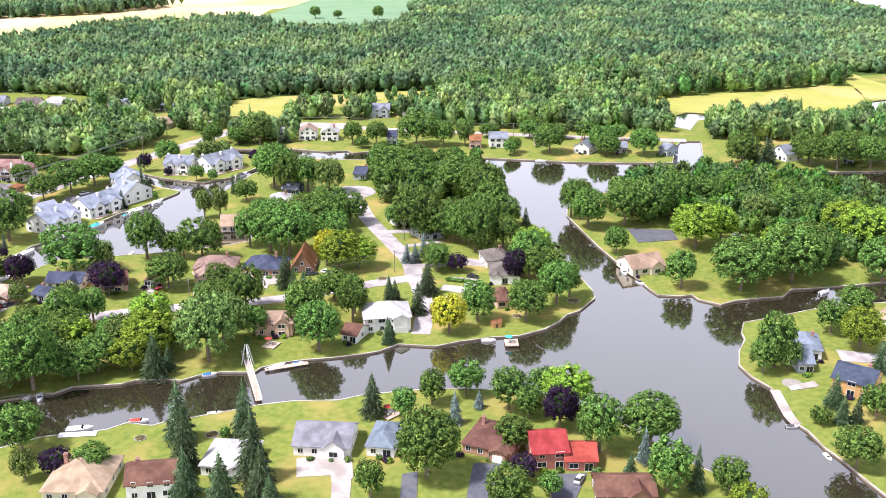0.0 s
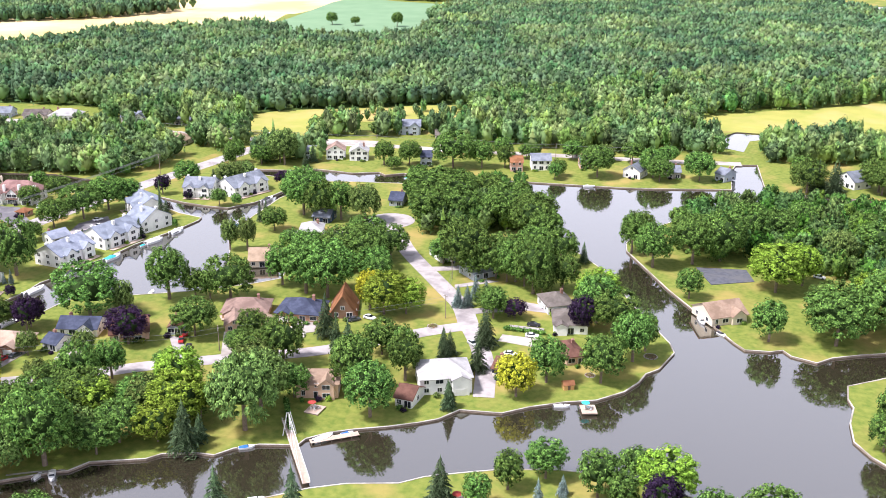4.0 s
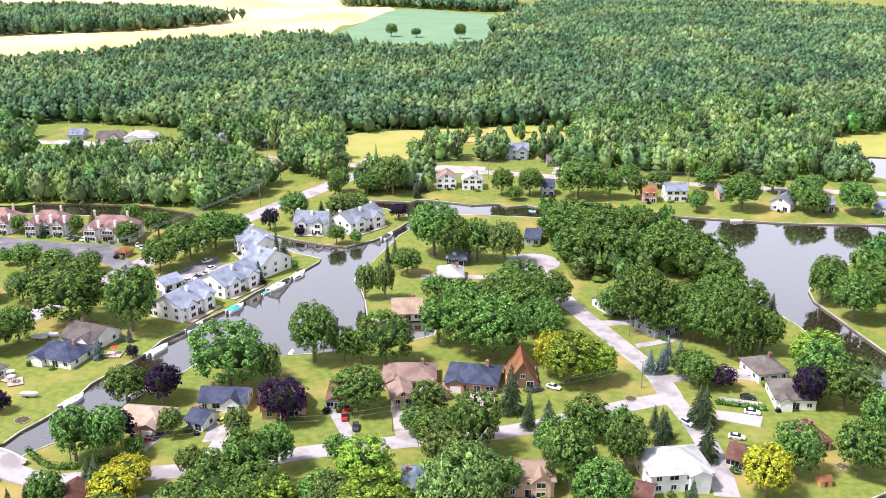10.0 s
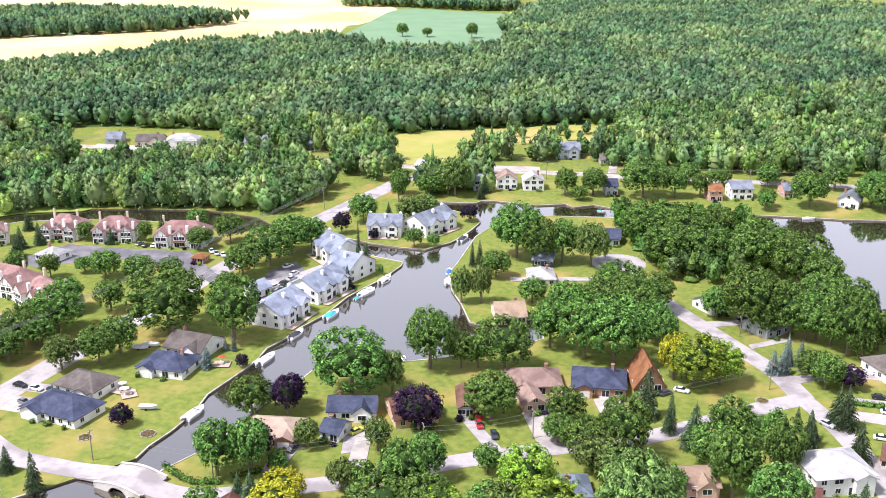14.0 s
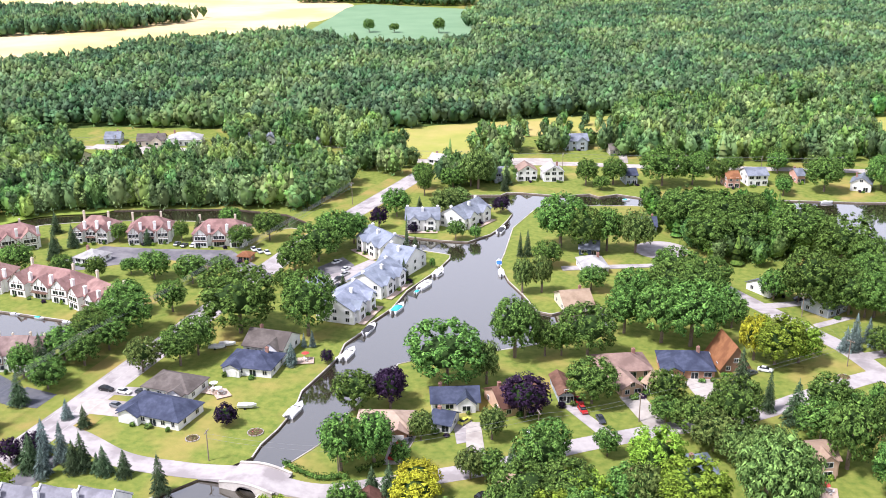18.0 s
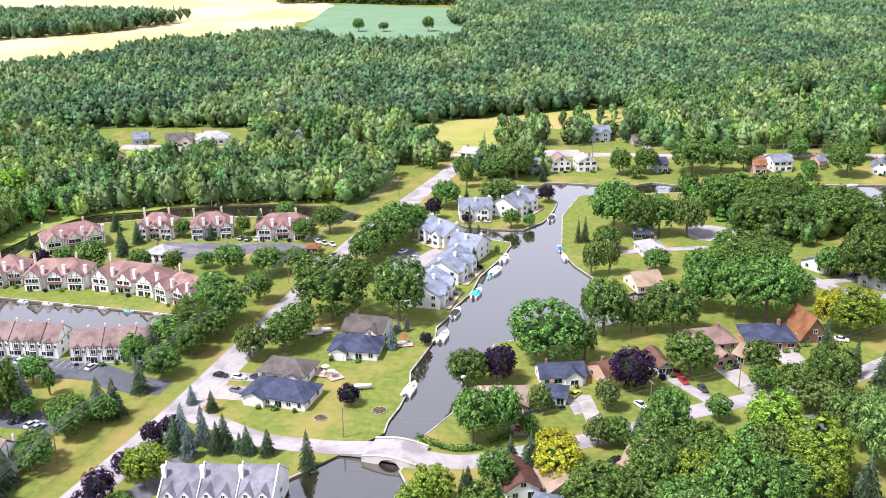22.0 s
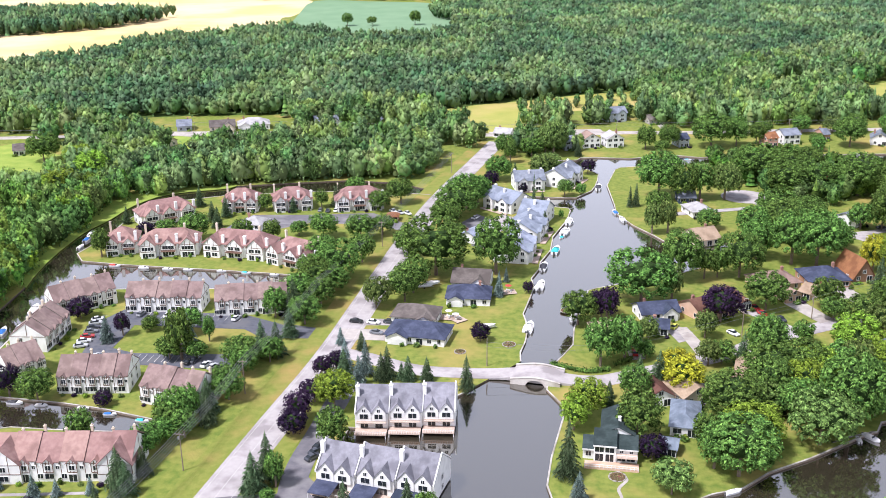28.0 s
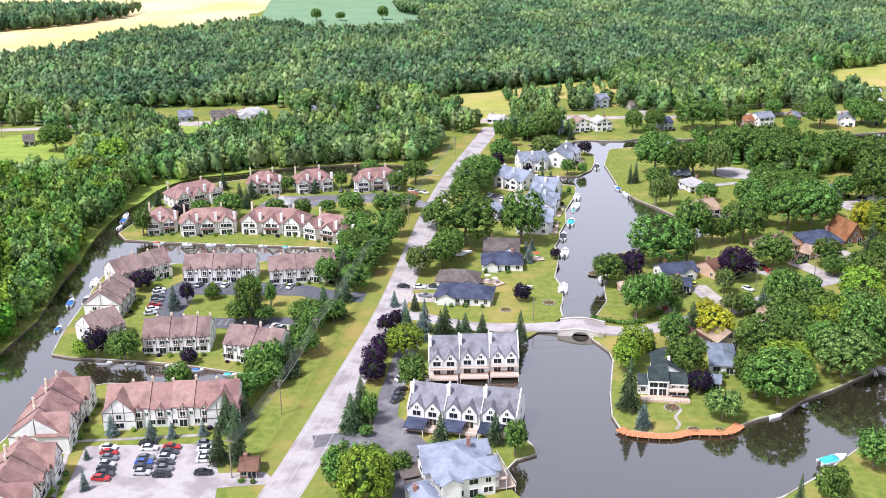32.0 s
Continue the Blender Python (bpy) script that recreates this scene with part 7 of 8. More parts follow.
house(-330.9, 111.5, 23, 15.4, 16, 5.6, 'lodge', 'ice', 'white')
house(-337.5, 100.4, 29, 6.6, 10, 4.5, 'hip', 'ice', 'white')
house(-385.9, 113.4, 7, 3.7, 6, 2.4, 'gable', 'brown', 'brown')
rowhouse(-414.6, 136.1, 11, 36.0, 13, 5.4, 6, 'ends')
rowhouse(-439.6, 133.5, 102, 27.5, 14, 5.4, 5, 'red')
rowhouse(-431.8, 99.8, 102, 24.6, 14, 5.4, 5, 'red')
rowhouse(-431.3, 180.6, 11, 20.9, 12, 5.4, 5, '')
rowhouse(-405.6, 176.2, -9, 18.9, 12, 5.4, 4, '')
rowhouse(-454.9, 185.4, 56, 11.2, 12, 5.4, 3, '')
rowhouse(-461.8, 214.0, 98, 19.0, 12, 5.4, 4, '')
rowhouse(-465.9, 238.1, 49, 21.7, 12, 5.4, 4, '')
rowhouse(-438.6, 241.0, 9, 26.9, 11, 5.4, 5, '')
rowhouse(-407.3, 244.4, 17, 24.8, 11, 5.4, 5, '')
rowhouse(-483.4, 294.7, 20, 12.8, 13, 5.4, 2, 'gables')
rowhouse(-463.2, 296.1, 17, 23.6, 12, 5.4, 3, 'gables')
rowhouse(-435.8, 299.0, -3, 28.5, 12, 5.4, 3, 'gables')
rowhouse(-409.5, 292.3, -21, 25.0, 12, 5.4, 3, 'gables')
rowhouse(-482.4, 336.8, 44, 24.6, 12, 5.4, 3, 'gables')
rowhouse(-457.5, 357.5, 13, 16.2, 12, 5.4, 3, 'gables')
rowhouse(-433.8, 363.8, 25, 17.7, 12, 5.4, 3, 'gables')
rowhouse(-403.6, 369.3, 19, 22.3, 12, 5.4, 3, 'gables')
townhouse(-336.0, 175.7, 8, 27.3, 13, 5.4, 3, 'water')
townhouse(-336.2, 143.0, -7, 30.1, 12.5, 5.2, 3, 'drive')

# ---- trees ----
def _ball(g, c, r, sub, rnd):
    """A rough lump: an octahedron split once or twice and jittered."""
    v = [Vector(p) for p in ((1, 0, 0), (-1, 0, 0), (0, 1, 0), (0, -1, 0), (0, 0, 1), (0, 0, -1))]
    f = [(0, 2, 4), (2, 1, 4), (1, 3, 4), (3, 0, 4), (2, 0, 5), (1, 2, 5), (3, 1, 5), (0, 3, 5)]
    for _ in range(sub):
        mid, nf = {}, []
        for tri in f:
            ids = []
            for a, b in ((0, 1), (1, 2), (2, 0)):
                key = tuple(sorted((tri[a], tri[b])))
                if key not in mid:
                    v.append(((v[key[0]] + v[key[1]]) / 2).normalized())
                    mid[key] = len(v) - 1
                ids.append(mid[key])
            nf += [(tri[0], ids[0], ids[2]), (ids[0], tri[1], ids[1]), (ids[2], ids[1], tri[2]), tuple(ids)]
        f = nf
    g.add([c + Vector((p.x, p.y, p.z * 0.85)) * r * rnd.uniform(0.8, 1.15) for p in v], f)
    return v


def crown_mesh(name, seed, mat, limbs=7, puffs=5, cards=1000, size=0.06, droop=0.3):
    """A leafy crown one metre wide and one high: rounded heads of leaf sprays over a core whose dark colour stands for
    inner shade, seen through gaps.
    """
    rnd = random.Random(seed)
    g = Geo()
    spots = []
    turn = rnd.uniform(0, 6.28)
    total = limbs * puffs
    bulge = [(Vector((rnd.gauss(0, 1), rnd.gauss(0, 1), rnd.gauss(0, 0.7))).normalized(), rnd.uniform(-0.16, 0.14)) for _ in range(7)]
    for i in range(total):
        z = 0.97 - 1.72 * (i + 0.5) / total
        a = turn + i * 2.39996 + rnd.uniform(-0.25, 0.25)
        rr = math.sqrt(max(0.02, 1 - z * z)) ** 0.85
        d = Vector((rr * math.cos(a), rr * math.sin(a), z))
        k = 0.95 + sum(w * max(0.0, d.dot(b)) ** 3 for b, w in bulge) + rnd.uniform(-0.17, 0.06)
        r = rnd.uniform(0.7, 1.3) * 0.80 / math.sqrt(total)
        k *= 1 - r * 0.9
        spots.append((Vector((d.x * 0.5 * k, d.y * 0.5 * k, 0.50 + d.z * 0.47 * k)), r, d))
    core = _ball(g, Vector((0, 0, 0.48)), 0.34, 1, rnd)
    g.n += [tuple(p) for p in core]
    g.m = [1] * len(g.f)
    for c, r, d in spots:
        g.n += [tuple((p * 0.7 + d * 0.5 + Vector((0, 0, 0.15))).normalized()) for p in _ball(g, c - d * r * 0.35, r * 0.78, 0, rnd)]
    per = cards // len(spots)
    for c, r, out in spots:
        for _ in range(int(per * (0.7 + 0.6 * rnd.random()))):
            d = (Vector((rnd.gauss(0, 1), rnd.gauss(0, 1), rnd.gauss(0.3, 0.9))) + out * 0.9).normalized()
            p = c + d * r * rnd.uniform(0.75, 1.25)
            nrm = (d + Vector((rnd.uniform(-0.6, 0.6), rnd.uniform(-0.6, 0.6), rnd.uniform(-0.1, 0.6)))).normalized()
            side = nrm.cross(Vector((rnd.uniform(-1, 1), rnd.uniform(-1, 1), 0.2))).normalized()
            up = nrm.cross(side)
            s = size * rnd.uniform(0.55, 1.35)
            tip = p + up * s * 1.5 - Vector((0, 0, droop * s))
            g.add([p - side * s * 0.48, p + side * s * 0.48, tip], [(0, 1, 2)], 0)
            g.n += [tuple((d * 0.7 + out * 0.3 + nrm * 0.8 + Vector((0, 0, 0.1))).normalized())] * 3
    return g.mesh(name, mat, CROWN_SHADE)


def spruce_mesh(name, seed, mat, tiers=24, per=15):
    """A conifer one metre wide and one high: whorls of drooping boughs, each of several narrow sprays of needles."""
    rnd = random.Random(seed)
    g = Geo()
    n = 7
    for zz, r in ((0.02, 0.22), (0.35, 0.16), (0.7, 0.07)):
        g.add([(r * math.cos(k * math.tau / n), r * math.sin(k * math.tau / n), zz) for k in range(n)] + [(0, 0, zz + 0.36)], [(k, (k + 1) % n, n) for k in range(n)])
    for t in range(tiers):
        z = 0.02 + 0.96 * (t / tiers)
        rr = 0.5 * (1 - z) ** 0.9 + 0.012
        m = max(5, int(per * (1 - z * 0.65)))
        for b in range(m):
            a = b * math.tau / m + t * 0.7 + rnd.uniform(-0.3, 0.3)
            r = rr * rnd.uniform(0.6, 1.2)
            d = Vector((math.cos(a), math.sin(a), 0))
            q = Vector((-d.y, d.x, 0))
            base = Vector((0, 0, z + r * 0.10)) + d * r * 0.2
            end = Vector((0, 0, z - r * 0.12 + rnd.uniform(-0.015, 0.02))) + d * r
            w = r * 0.14 + 0.008
            g.add([base - q * w * 0.6, base + q * w * 0.6, end + Vector((0, 0, r * 0.06))], [(0, 1, 2)])
            for k in (0.45, 0.7, 0.92):
                c = base.lerp(end, k)
                for s in (-1, 1):
                    tip = c + (q * s * 1.0 + d * 0.7).normalized() * w * 2.4 - Vector((0, 0, rnd.uniform(0.01, 0.03)))
                    g.add([c - d * w * 0.5, c + d * w * 0.5 + Vector((0, 0, 0.008)), tip], [(0, 1, 2)])
    return g.mesh(name, mat)


CROWNS, BIG_CROWNS, HUGE_CROWNS = {}, {}, {}
for _k in "dwlypr":
    _dr = 0.9 if _k == "w" else 0.3
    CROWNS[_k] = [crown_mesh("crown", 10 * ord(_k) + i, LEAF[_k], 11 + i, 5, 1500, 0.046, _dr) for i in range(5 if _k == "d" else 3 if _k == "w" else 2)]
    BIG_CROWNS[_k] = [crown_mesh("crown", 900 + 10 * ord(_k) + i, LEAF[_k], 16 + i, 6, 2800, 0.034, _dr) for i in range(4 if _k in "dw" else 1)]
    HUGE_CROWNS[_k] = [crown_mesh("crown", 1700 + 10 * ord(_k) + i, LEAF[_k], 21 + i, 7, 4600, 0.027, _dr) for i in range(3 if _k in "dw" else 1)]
SPRUCES = {k: [spruce_mesh("crown", 7 * ord(k) + i, LEAF[k]) for i in range(2)] for k in "sb"}


def trunk_mesh(seed):
    rnd = random.Random(seed)
    g = Geo().tube((0, 0, -0.1), (0, 0, 0.45), 0.032, 0.022)
    for i in range(6):
        a = i * math.tau / 6 + rnd.uniform(-0.3, 0.3)
        z = rnd.uniform(0.28, 0.45)
        g.tube((0, 0, z), (0.2 * math.cos(a), 0.2 * math.sin(a), z + rnd.uniform(0.15, 0.28)), 0.013, 0.005, 5)
    g.tube((0, 0, 0.45), (0, 0, 0.75), 0.022, 0.006)
    return g.mesh("trunk", BARK)


TRUNKS = [trunk_mesh(i) for i in range(3)]
CONIFER_TRUNK = Geo().tube((0, 0, -0.1), (0, 0, 0.9), 0.022, 0.004).mesh("trunk", BARK)
TREE_LABEL = {"d": "full green broadleaf tree", "w": "tall grey-green tree with hanging sprays", "l": "lime-green broadleaf tree", "y": "bright yellow-green rounded tree", "p": "dark purple-leaved tree",
              "r": "dark red-leaved tree", "s": "dark green spruce tree with drooping boughs", "b": "blue-green spruce tree"}
TREE_SEED = random.Random(5)


def tree(x, y, h, w, kind):
    h = min(max(h, 2.5), 24.0)
    w = min(w, h * (1.02 if kind not in "sb" else 0.5))
    m = Matrix.Translation((x, y, 0)) @ Matrix.Rotation(TREE_SEED.uniform(0, 6.28), 4, "Z")
    size = "tall" if h > 13 else "small" if h < 6 else "grown"
    t = thing("spruce_tree" if kind in "sb" else "tree", m, f"{size} {TREE_LABEL[kind]} on a lawn", "tree", "garden trees")
    if kind in "sb":
        part("trunk", CONIFER_TRUNK, None, t, at=Matrix.Diagonal((h, h, h, 1)))
        part("crown", TREE_SEED.choice(SPRUCES[kind]), None, t, at=Matrix.Translation((0, 0, h * 0.05)) @ Matrix.Diagonal((w * 1.1, w * 1.1, h * 0.95, 1)))
    else:
        part("trunk", TREE_SEED.choice(TRUNKS), None, t, at=Matrix.Diagonal((h, h, h, 1)))
        lift = 0.15 if h > 7 else 0.06
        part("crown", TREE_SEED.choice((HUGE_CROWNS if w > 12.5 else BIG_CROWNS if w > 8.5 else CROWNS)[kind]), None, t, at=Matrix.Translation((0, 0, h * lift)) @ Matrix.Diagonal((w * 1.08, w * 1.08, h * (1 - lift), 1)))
    return t


for _t in TREES:
    if not in_water(_t[0], _t[1]):
        tree(*_t)


# ---- far woods ----
def clump_arrays(seed, cards, balls, size, sub=1):
    """A domed forest crown: one full body with rounded heads over it and leaf sprays. Gives corners, faces and the way that each corner's clump bulges."""
    rnd = random.Random(seed)
    g = Geo()
    heads = []
    for i in range(balls):
        z = 0.98 - 1.25 * (i + 0.5) / balls
        rr = math.sqrt(max(0.0, 1 - z * z))
        a = i * 2.4 + rnd.uniform(-0.4, 0.4)
        k = rnd.uniform(0.30, 0.40)
        d = Vector((rr * math.cos(a), rr * math.sin(a), z))
        heads.append((Vector((d.x * k, d.y * k, 0.56 + z * rnd.uniform(0.27, 0.36))), rnd.uniform(0.8, 1.25) * 0.48 / math.sqrt(balls), d))
    n0 = len(g.v)
    g.n += [tuple(p) for p in _ball(g, Vector((0, 0, 0.5)), 0.38, sub, rnd)]
    g.v[n0:] = [(x, y, max(0.02, 0.44 + (z - 0.5) * 1.2)) for x, y, z in g.v[n0:]]
    for c, r, out in heads:
        g.n += [tuple((p * 0.8 + out * 0.5).normalized()) for p in _ball(g, c, r, 0, rnd)]
    for j in range(cards):
        c, r, out = rnd.choice(heads)
        d = (Vector((rnd.gauss(0, 1), rnd.gauss(0, 1), rnd.gauss(0.3, 0.9))) + out * 0.8).normalized()
        p = c + d * r * rnd.uniform(0.8, 1.2)
        if j % 4 == 0 and sub:  # sprays low on the body
            a, z = rnd.uniform(0, math.tau), rnd.uniform(0.06, 0.45)
            d = out = Vector((math.cos(a), math.sin(a), 0.25)).normalized()
            rr = (0.30 + 0.2 * min(z, 0.45)) * rnd.uniform(0.85, 1.2)
            p = Vector((math.cos(a) * rr, math.sin(a) * rr, z))
        nrm = (d + Vector((rnd.uniform(-0.6, 0.6), rnd.uniform(-0.6, 0.6), rnd.uniform(-0.1, 0.7)))).normalized()
        side = nrm.cross(Vector((rnd.uniform(-1, 1), rnd.uniform(-1, 1), 0.2))).normalized()
        up = nrm.cross(side)
        s = size * rnd.uniform(0.6, 1.3)
        g.add([p - side * s * 0.6, p + side * s * 0.6, p + up * s - Vector((0, 0, 0.3 * s))], [(0, 1, 2)])
        g.n += [tuple((d * 0.7 + out * 0.4 + nrm * 0.4).normalized())] * 3
    return np.array(g.v, np.float32), np.array(g.f, np.int32), np.array(g.n, np.float32)


def cone_arrays(seed):
    rnd = random.Random(seed)
    g = Geo()
    for t in range(5):
        z, r = 0.08 + 0.18 * t, 0.5 * (1 - t * 0.18)
        n = 7
        g.add([(r * math.cos(k * math.tau / n + t) * rnd.uniform(0.8, 1.2), r * math.sin(k * math.tau / n + t) * rnd.uniform(0.8, 1.2), z) for k in range(n)] + [(0, 0, z + 0.3)], [(k, (k + 1) % n, n) for k in range(n)])
        g.n += [(0.9 * math.cos(k * math.tau / n + t), 0.9 * math.sin(k * math.tau / n + t), 0.45) for k in range(n)] + [(0, 0, 1)]
    return np.array(g.v, np.float32), np.array(g.f, np.int32), np.array(g.n, np.float32)


def woods(name, outlines, step, high, wide, label, holes=(), detail=0, seed=1, keep=None, mat=None, conifers=0.06):
    """Woodland as one mass of many crowns, scattered over the outlines."""
    rnd = random.Random(seed)
    cards, balls, size = ((30, 8, 0.10), (210, 13, 0.07), (400, 17, 0.055))[detail]
    kinds = [clump_arrays(seed * 10 + i, cards, balls, size) for i in range(6)]
    far_kinds = [clump_arrays(seed * 10 + i, 8, 6, 0.12, 0) for i in range(6)]
    cones = [cone_arrays(seed + i) for i in range(2)]
    V, F, B, n = [], [], [], 0
    for poly in outlines:
        xs, ys = [p[0] for p in poly], [p[1] for p in poly]
        y = min(ys)
        row = 0
        while y < max(ys):
            x = min(xs) + (row % 2) * step / 2
            while x < max(xs):
                px, py = x + rnd.uniform(-0.4, 0.4) * step, y + rnd.uniform(-0.4, 0.4) * step
                x += step
                if not inside(px, py, poly) or not inside(px, py, OUTLOOK) or any(inside(px, py, hl) for hl in holes) or in_water(px, py):
                    continue
                if keep and not keep(px, py):
                    continue
                h, w = rnd.uniform(*high), rnd.uniform(*wide)
                cone = rnd.random() < conifers
                v, f, b = rnd.choice(cones if cone else far_kinds if detail == 0 and py > 1000 else kinds)
                if cone:
                    w *= 0.6
                a = rnd.uniform(0, 6.28)
                c, s = math.cos(a) * w, math.sin(a) * w
                q = np.empty_like(v)
                q[:, 0], q[:, 1], q[:, 2] = v[:, 0] * c - v[:, 1] * s + px, v[:, 0] * s + v[:, 1] * c + py, v[:, 2] * h
                V.append(q)
                t = np.empty_like(b)
                t[:, 0], t[:, 1], t[:, 2] = b[:, 0] * c - b[:, 1] * s, b[:, 0] * s + b[:, 1] * c, b[:, 2] * w
                B.append(t / np.linalg.norm(t, axis=1)[:, None])
                F.append(f + n)
                n += len(v)
            y += step * 0.87
            row += 1
    if not V:
        return
    V, F = np.concatenate(V), np.concatenate(F)
    me = bpy.data.meshes.new(name)
    me.vertices.add(len(V))
    me.vertices.foreach_set("co", V.ravel())
    me.loops.add(F.size)
    me.loops.foreach_set("vertex_index", F.ravel())
    me.polygons.add(len(F))
    me.polygons.foreach_set("loop_start", np.arange(0, F.size, 3, dtype=np.int32))
    me.polygons.foreach_set("use_smooth", np.ones(len(F), dtype=bool))
    me.materials.append(mat or FOREST_LEAF)
    me.update(calc_edges=True)
    me.normals_split_custom_set_from_vertices(np.concatenate(B).tolist())
    return tagged(new(name, me), label, "woods", kind="stuff")


def clear_of(px, py, pad=0.0):
    for fx, fy, r in FOOTPRINTS:
        if (px - fx) ** 2 + (py - fy) ** 2 < (r + pad) ** 2:
            return False
    for line, half in ROAD_LINES:
        for p in line:
            if (p.x - px) ** 2 + (p.y - py) ** 2 < (half + 4) ** 2:
                return False
    return True


ROAD_LINES = [(smooth(MAIN_ROAD, 12), 4.4), (smooth(NORTH_ROAD, 12), 4), (smooth(ISLAND_ROAD, 8), 4), (smooth(SHORE_ROAD, 8), 4), (smooth(TOWNHOUSE_DRIVE, 6), 3)]
woods("forest", [FOREST, FOREST_NE], 8.3, (11, 17), (9.5, 13.5), "dense green broadleaf forest reaching to the far fields", [GOLD_FIELD, MEADOW, MEADOW_EAST, MEADOW_STRIP], 0, 1)
woods("wood", [WOOD_ISLAND, WOOD_TOP], 8, (14, 20), (9, 13), "dark green wood standing among grain fields", [], 0, 2)
woods("woodland_belt", [BELT_RIVER, BELT_ROAD, BELT_EAST, BELT_EAST_BACK, BELT_MEADOW, BELT_MEADOW_BACK, BELT_MEADOW_MID, BELT_MEADOW_EAST, BELT_HOUSES_NORTH, BELT_MARSH, BELT_HOUSES, BELT_ARM, BELT_CLEARING, BANK_WOOD], 8.6, (10, 18), (8.5, 13.5), "belt of mixed green trees along the river", [MARSH_LAWN, BACK_LAWN, MEADOW_EAST, MEADOW_VIEW, LOT_VIEW], 1, 3, keep=clear_of, mat=BELT_LEAF)
woods("river_wood", [BELT_WEST, BANK_WEST], 8.0, (10, 17), (9, 13), "tall bright green wood along the river", [], 2, 8, keep=clear_of, mat=RIVER_LEAF, conifers=0.02)
woods("grove", [GROVE_EAST, GROVE_PENINSULA], 9.0, (9, 14), (8, 11), "dense grove of tall green trees among houses", [], 2, 4, keep=clear_of, mat=GROVE_LEAF)
woods("scattered_trees", [MEADOW_TREES], 13, (5, 10), (4, 7), "scattered young trees on the meadow", [], 1, 6, keep=clear_of, mat=BELT_LEAF, conifers=0.15)
for _x, _y, _h, _w in LONE_TREES:
    tree(_x, _y, _h, _w, "d")
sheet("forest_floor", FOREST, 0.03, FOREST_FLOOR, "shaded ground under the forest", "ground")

SHRUB_MESH = [crown_mesh("shrub", 400 + i, LEAF[k], 6, 2, 300, 0.15) for i, k in enumerate("dlwdp")]
for _i, (_x, _y, _h, _w) in enumerate(SHRUBS):
    if in_water(_x, _y):
        continue
    _s = new("shrub", SHRUB_MESH[(_i * 7) % 5])
    _s.matrix_basis = Matrix.Translation((_x, _y, -0.1)) @ Matrix.Rotation(_i * 1.3, 4, "Z") @ Matrix.Diagonal((_w, _w, _h, 1))
    tagged(_s, "rounded garden shrub by a house wall", "shrub", "garden shrubs")

# ---- bridge ----
def build_bridge():
    a, b = Vector(BRIDGE_LINE[1]), Vector(BRIDGE_LINE[3])
    d = (b - a).normalized()
    m = Matrix.Translation((HUMP.x, HUMP.y, 0)) @ Matrix.Rotation(math.atan2(d.y, d.x), 4, "Z")
    br = tagged(thing("arch_bridge", m, "pale concrete arch bridge carrying the street over the canal", "bridge"), kind="structure")
    for s in (-1, 1):
        g = Geo()
        y0, y1 = (4.6, 5.1) if s > 0 else (-5.1, -4.6)
        n, half, w = 22, 7.5, 2.9
        pts = []
        for i in range(n + 1):
            x = -half + 2 * half * i / n
            top = 0.4 + 1.75 * math.exp(-(x / 8.0) ** 2)
            low = -2.5 if abs(x) > w else -0.9 + 2.2 * math.sqrt(max(0.0, 1 - (x / w) ** 2))
            pts.append((x, low, top))
        for (xa, la, ta), (xb, lb, tb) in zip(pts, pts[1:]):
            g.add([(xa, y0, la), (xb, y0, lb), (xb, y0, tb), (xa, y0, ta), (xa, y1, la), (xb, y1, lb), (xb, y1, tb), (xa, y1, ta)],
                  [(0, 1, 2, 3), (5, 4, 7, 6), (3, 2, 6, 7), (1, 0, 4, 5)])
        part("parapet", g, BRIDGE_STONE, br)
        c = Geo()
        for (xa, _, ta), (xb, _, tb) in zip(pts, pts[1:]):
            c.slab([(xa, y0 - 0.12, ta + 0.14), (xb, y0 - 0.12, tb + 0.14), (xb, y1 + 0.12, tb + 0.14), (xa, y1 + 0.12, ta + 0.14)], 0.14)
        part("coping", c, BRIDGE_STONE, br)
    deck = Geo()
    xs = [-7.5 + 0.75 * i for i in range(21)]
    for xa, xb in zip(xs, xs[1:]):
        za, zb = (0.03 + 1.6 * math.exp(-(q / 9.0) ** 2) for q in (xa, xb))
        deck.slab([(xa, -4.6, za), (xb, -4.6, zb), (xb, 4.6, zb), (xa, 4.6, za)], 0.25)
    part("deck", deck, ASPHALT, br)
    v = Geo()
    n, w = 14, 2.9
    arc = [(-w * math.cos(math.pi * i / n), -0.9 + 2.2 * math.sin(math.pi * i / n)) for i in range(n + 1)]
    for (xa, za), (xb, zb) in zip(arc, arc[1:]):
        v.add([(xa, -4.6, za), (xb, -4.6, zb), (xb, 4.6, zb), (xa, 4.6, za)], [(3, 2, 1, 0)])
    # the vault's dark colour paints the shade under the arch
    part("vault", v, DARK_ASPHALT_AND_SHADE, br)


build_bridge()

# ---- cars ----
CAR_PAINT = {k: material("car_paint_" + k, c, tuple(x * 0.9 for x in c), 3.0, 0.25, spec=0.6) for k, c in {
    "white": (0.8, 0.8, 0.8), "silver": (0.5, 0.51, 0.53), "grey": (0.2, 0.21, 0.23), "dark": (0.06, 0.065, 0.08), "black": (0.02, 0.02, 0.022), "red": (0.45, 0.03, 0.03), "blue": (0.05, 0.12, 0.42), "yellow": (0.6, 0.62, 0.1)}.items()}
RUBBER = material("tyre_rubber", (0.02, 0.02, 0.02), (0.03, 0.03, 0.03), 5.0, 0.8)
CHROME = material("wheel_metal", (0.5, 0.5, 0.5), (0.4, 0.4, 0.4), 5.0, 0.35, metal=0.8)


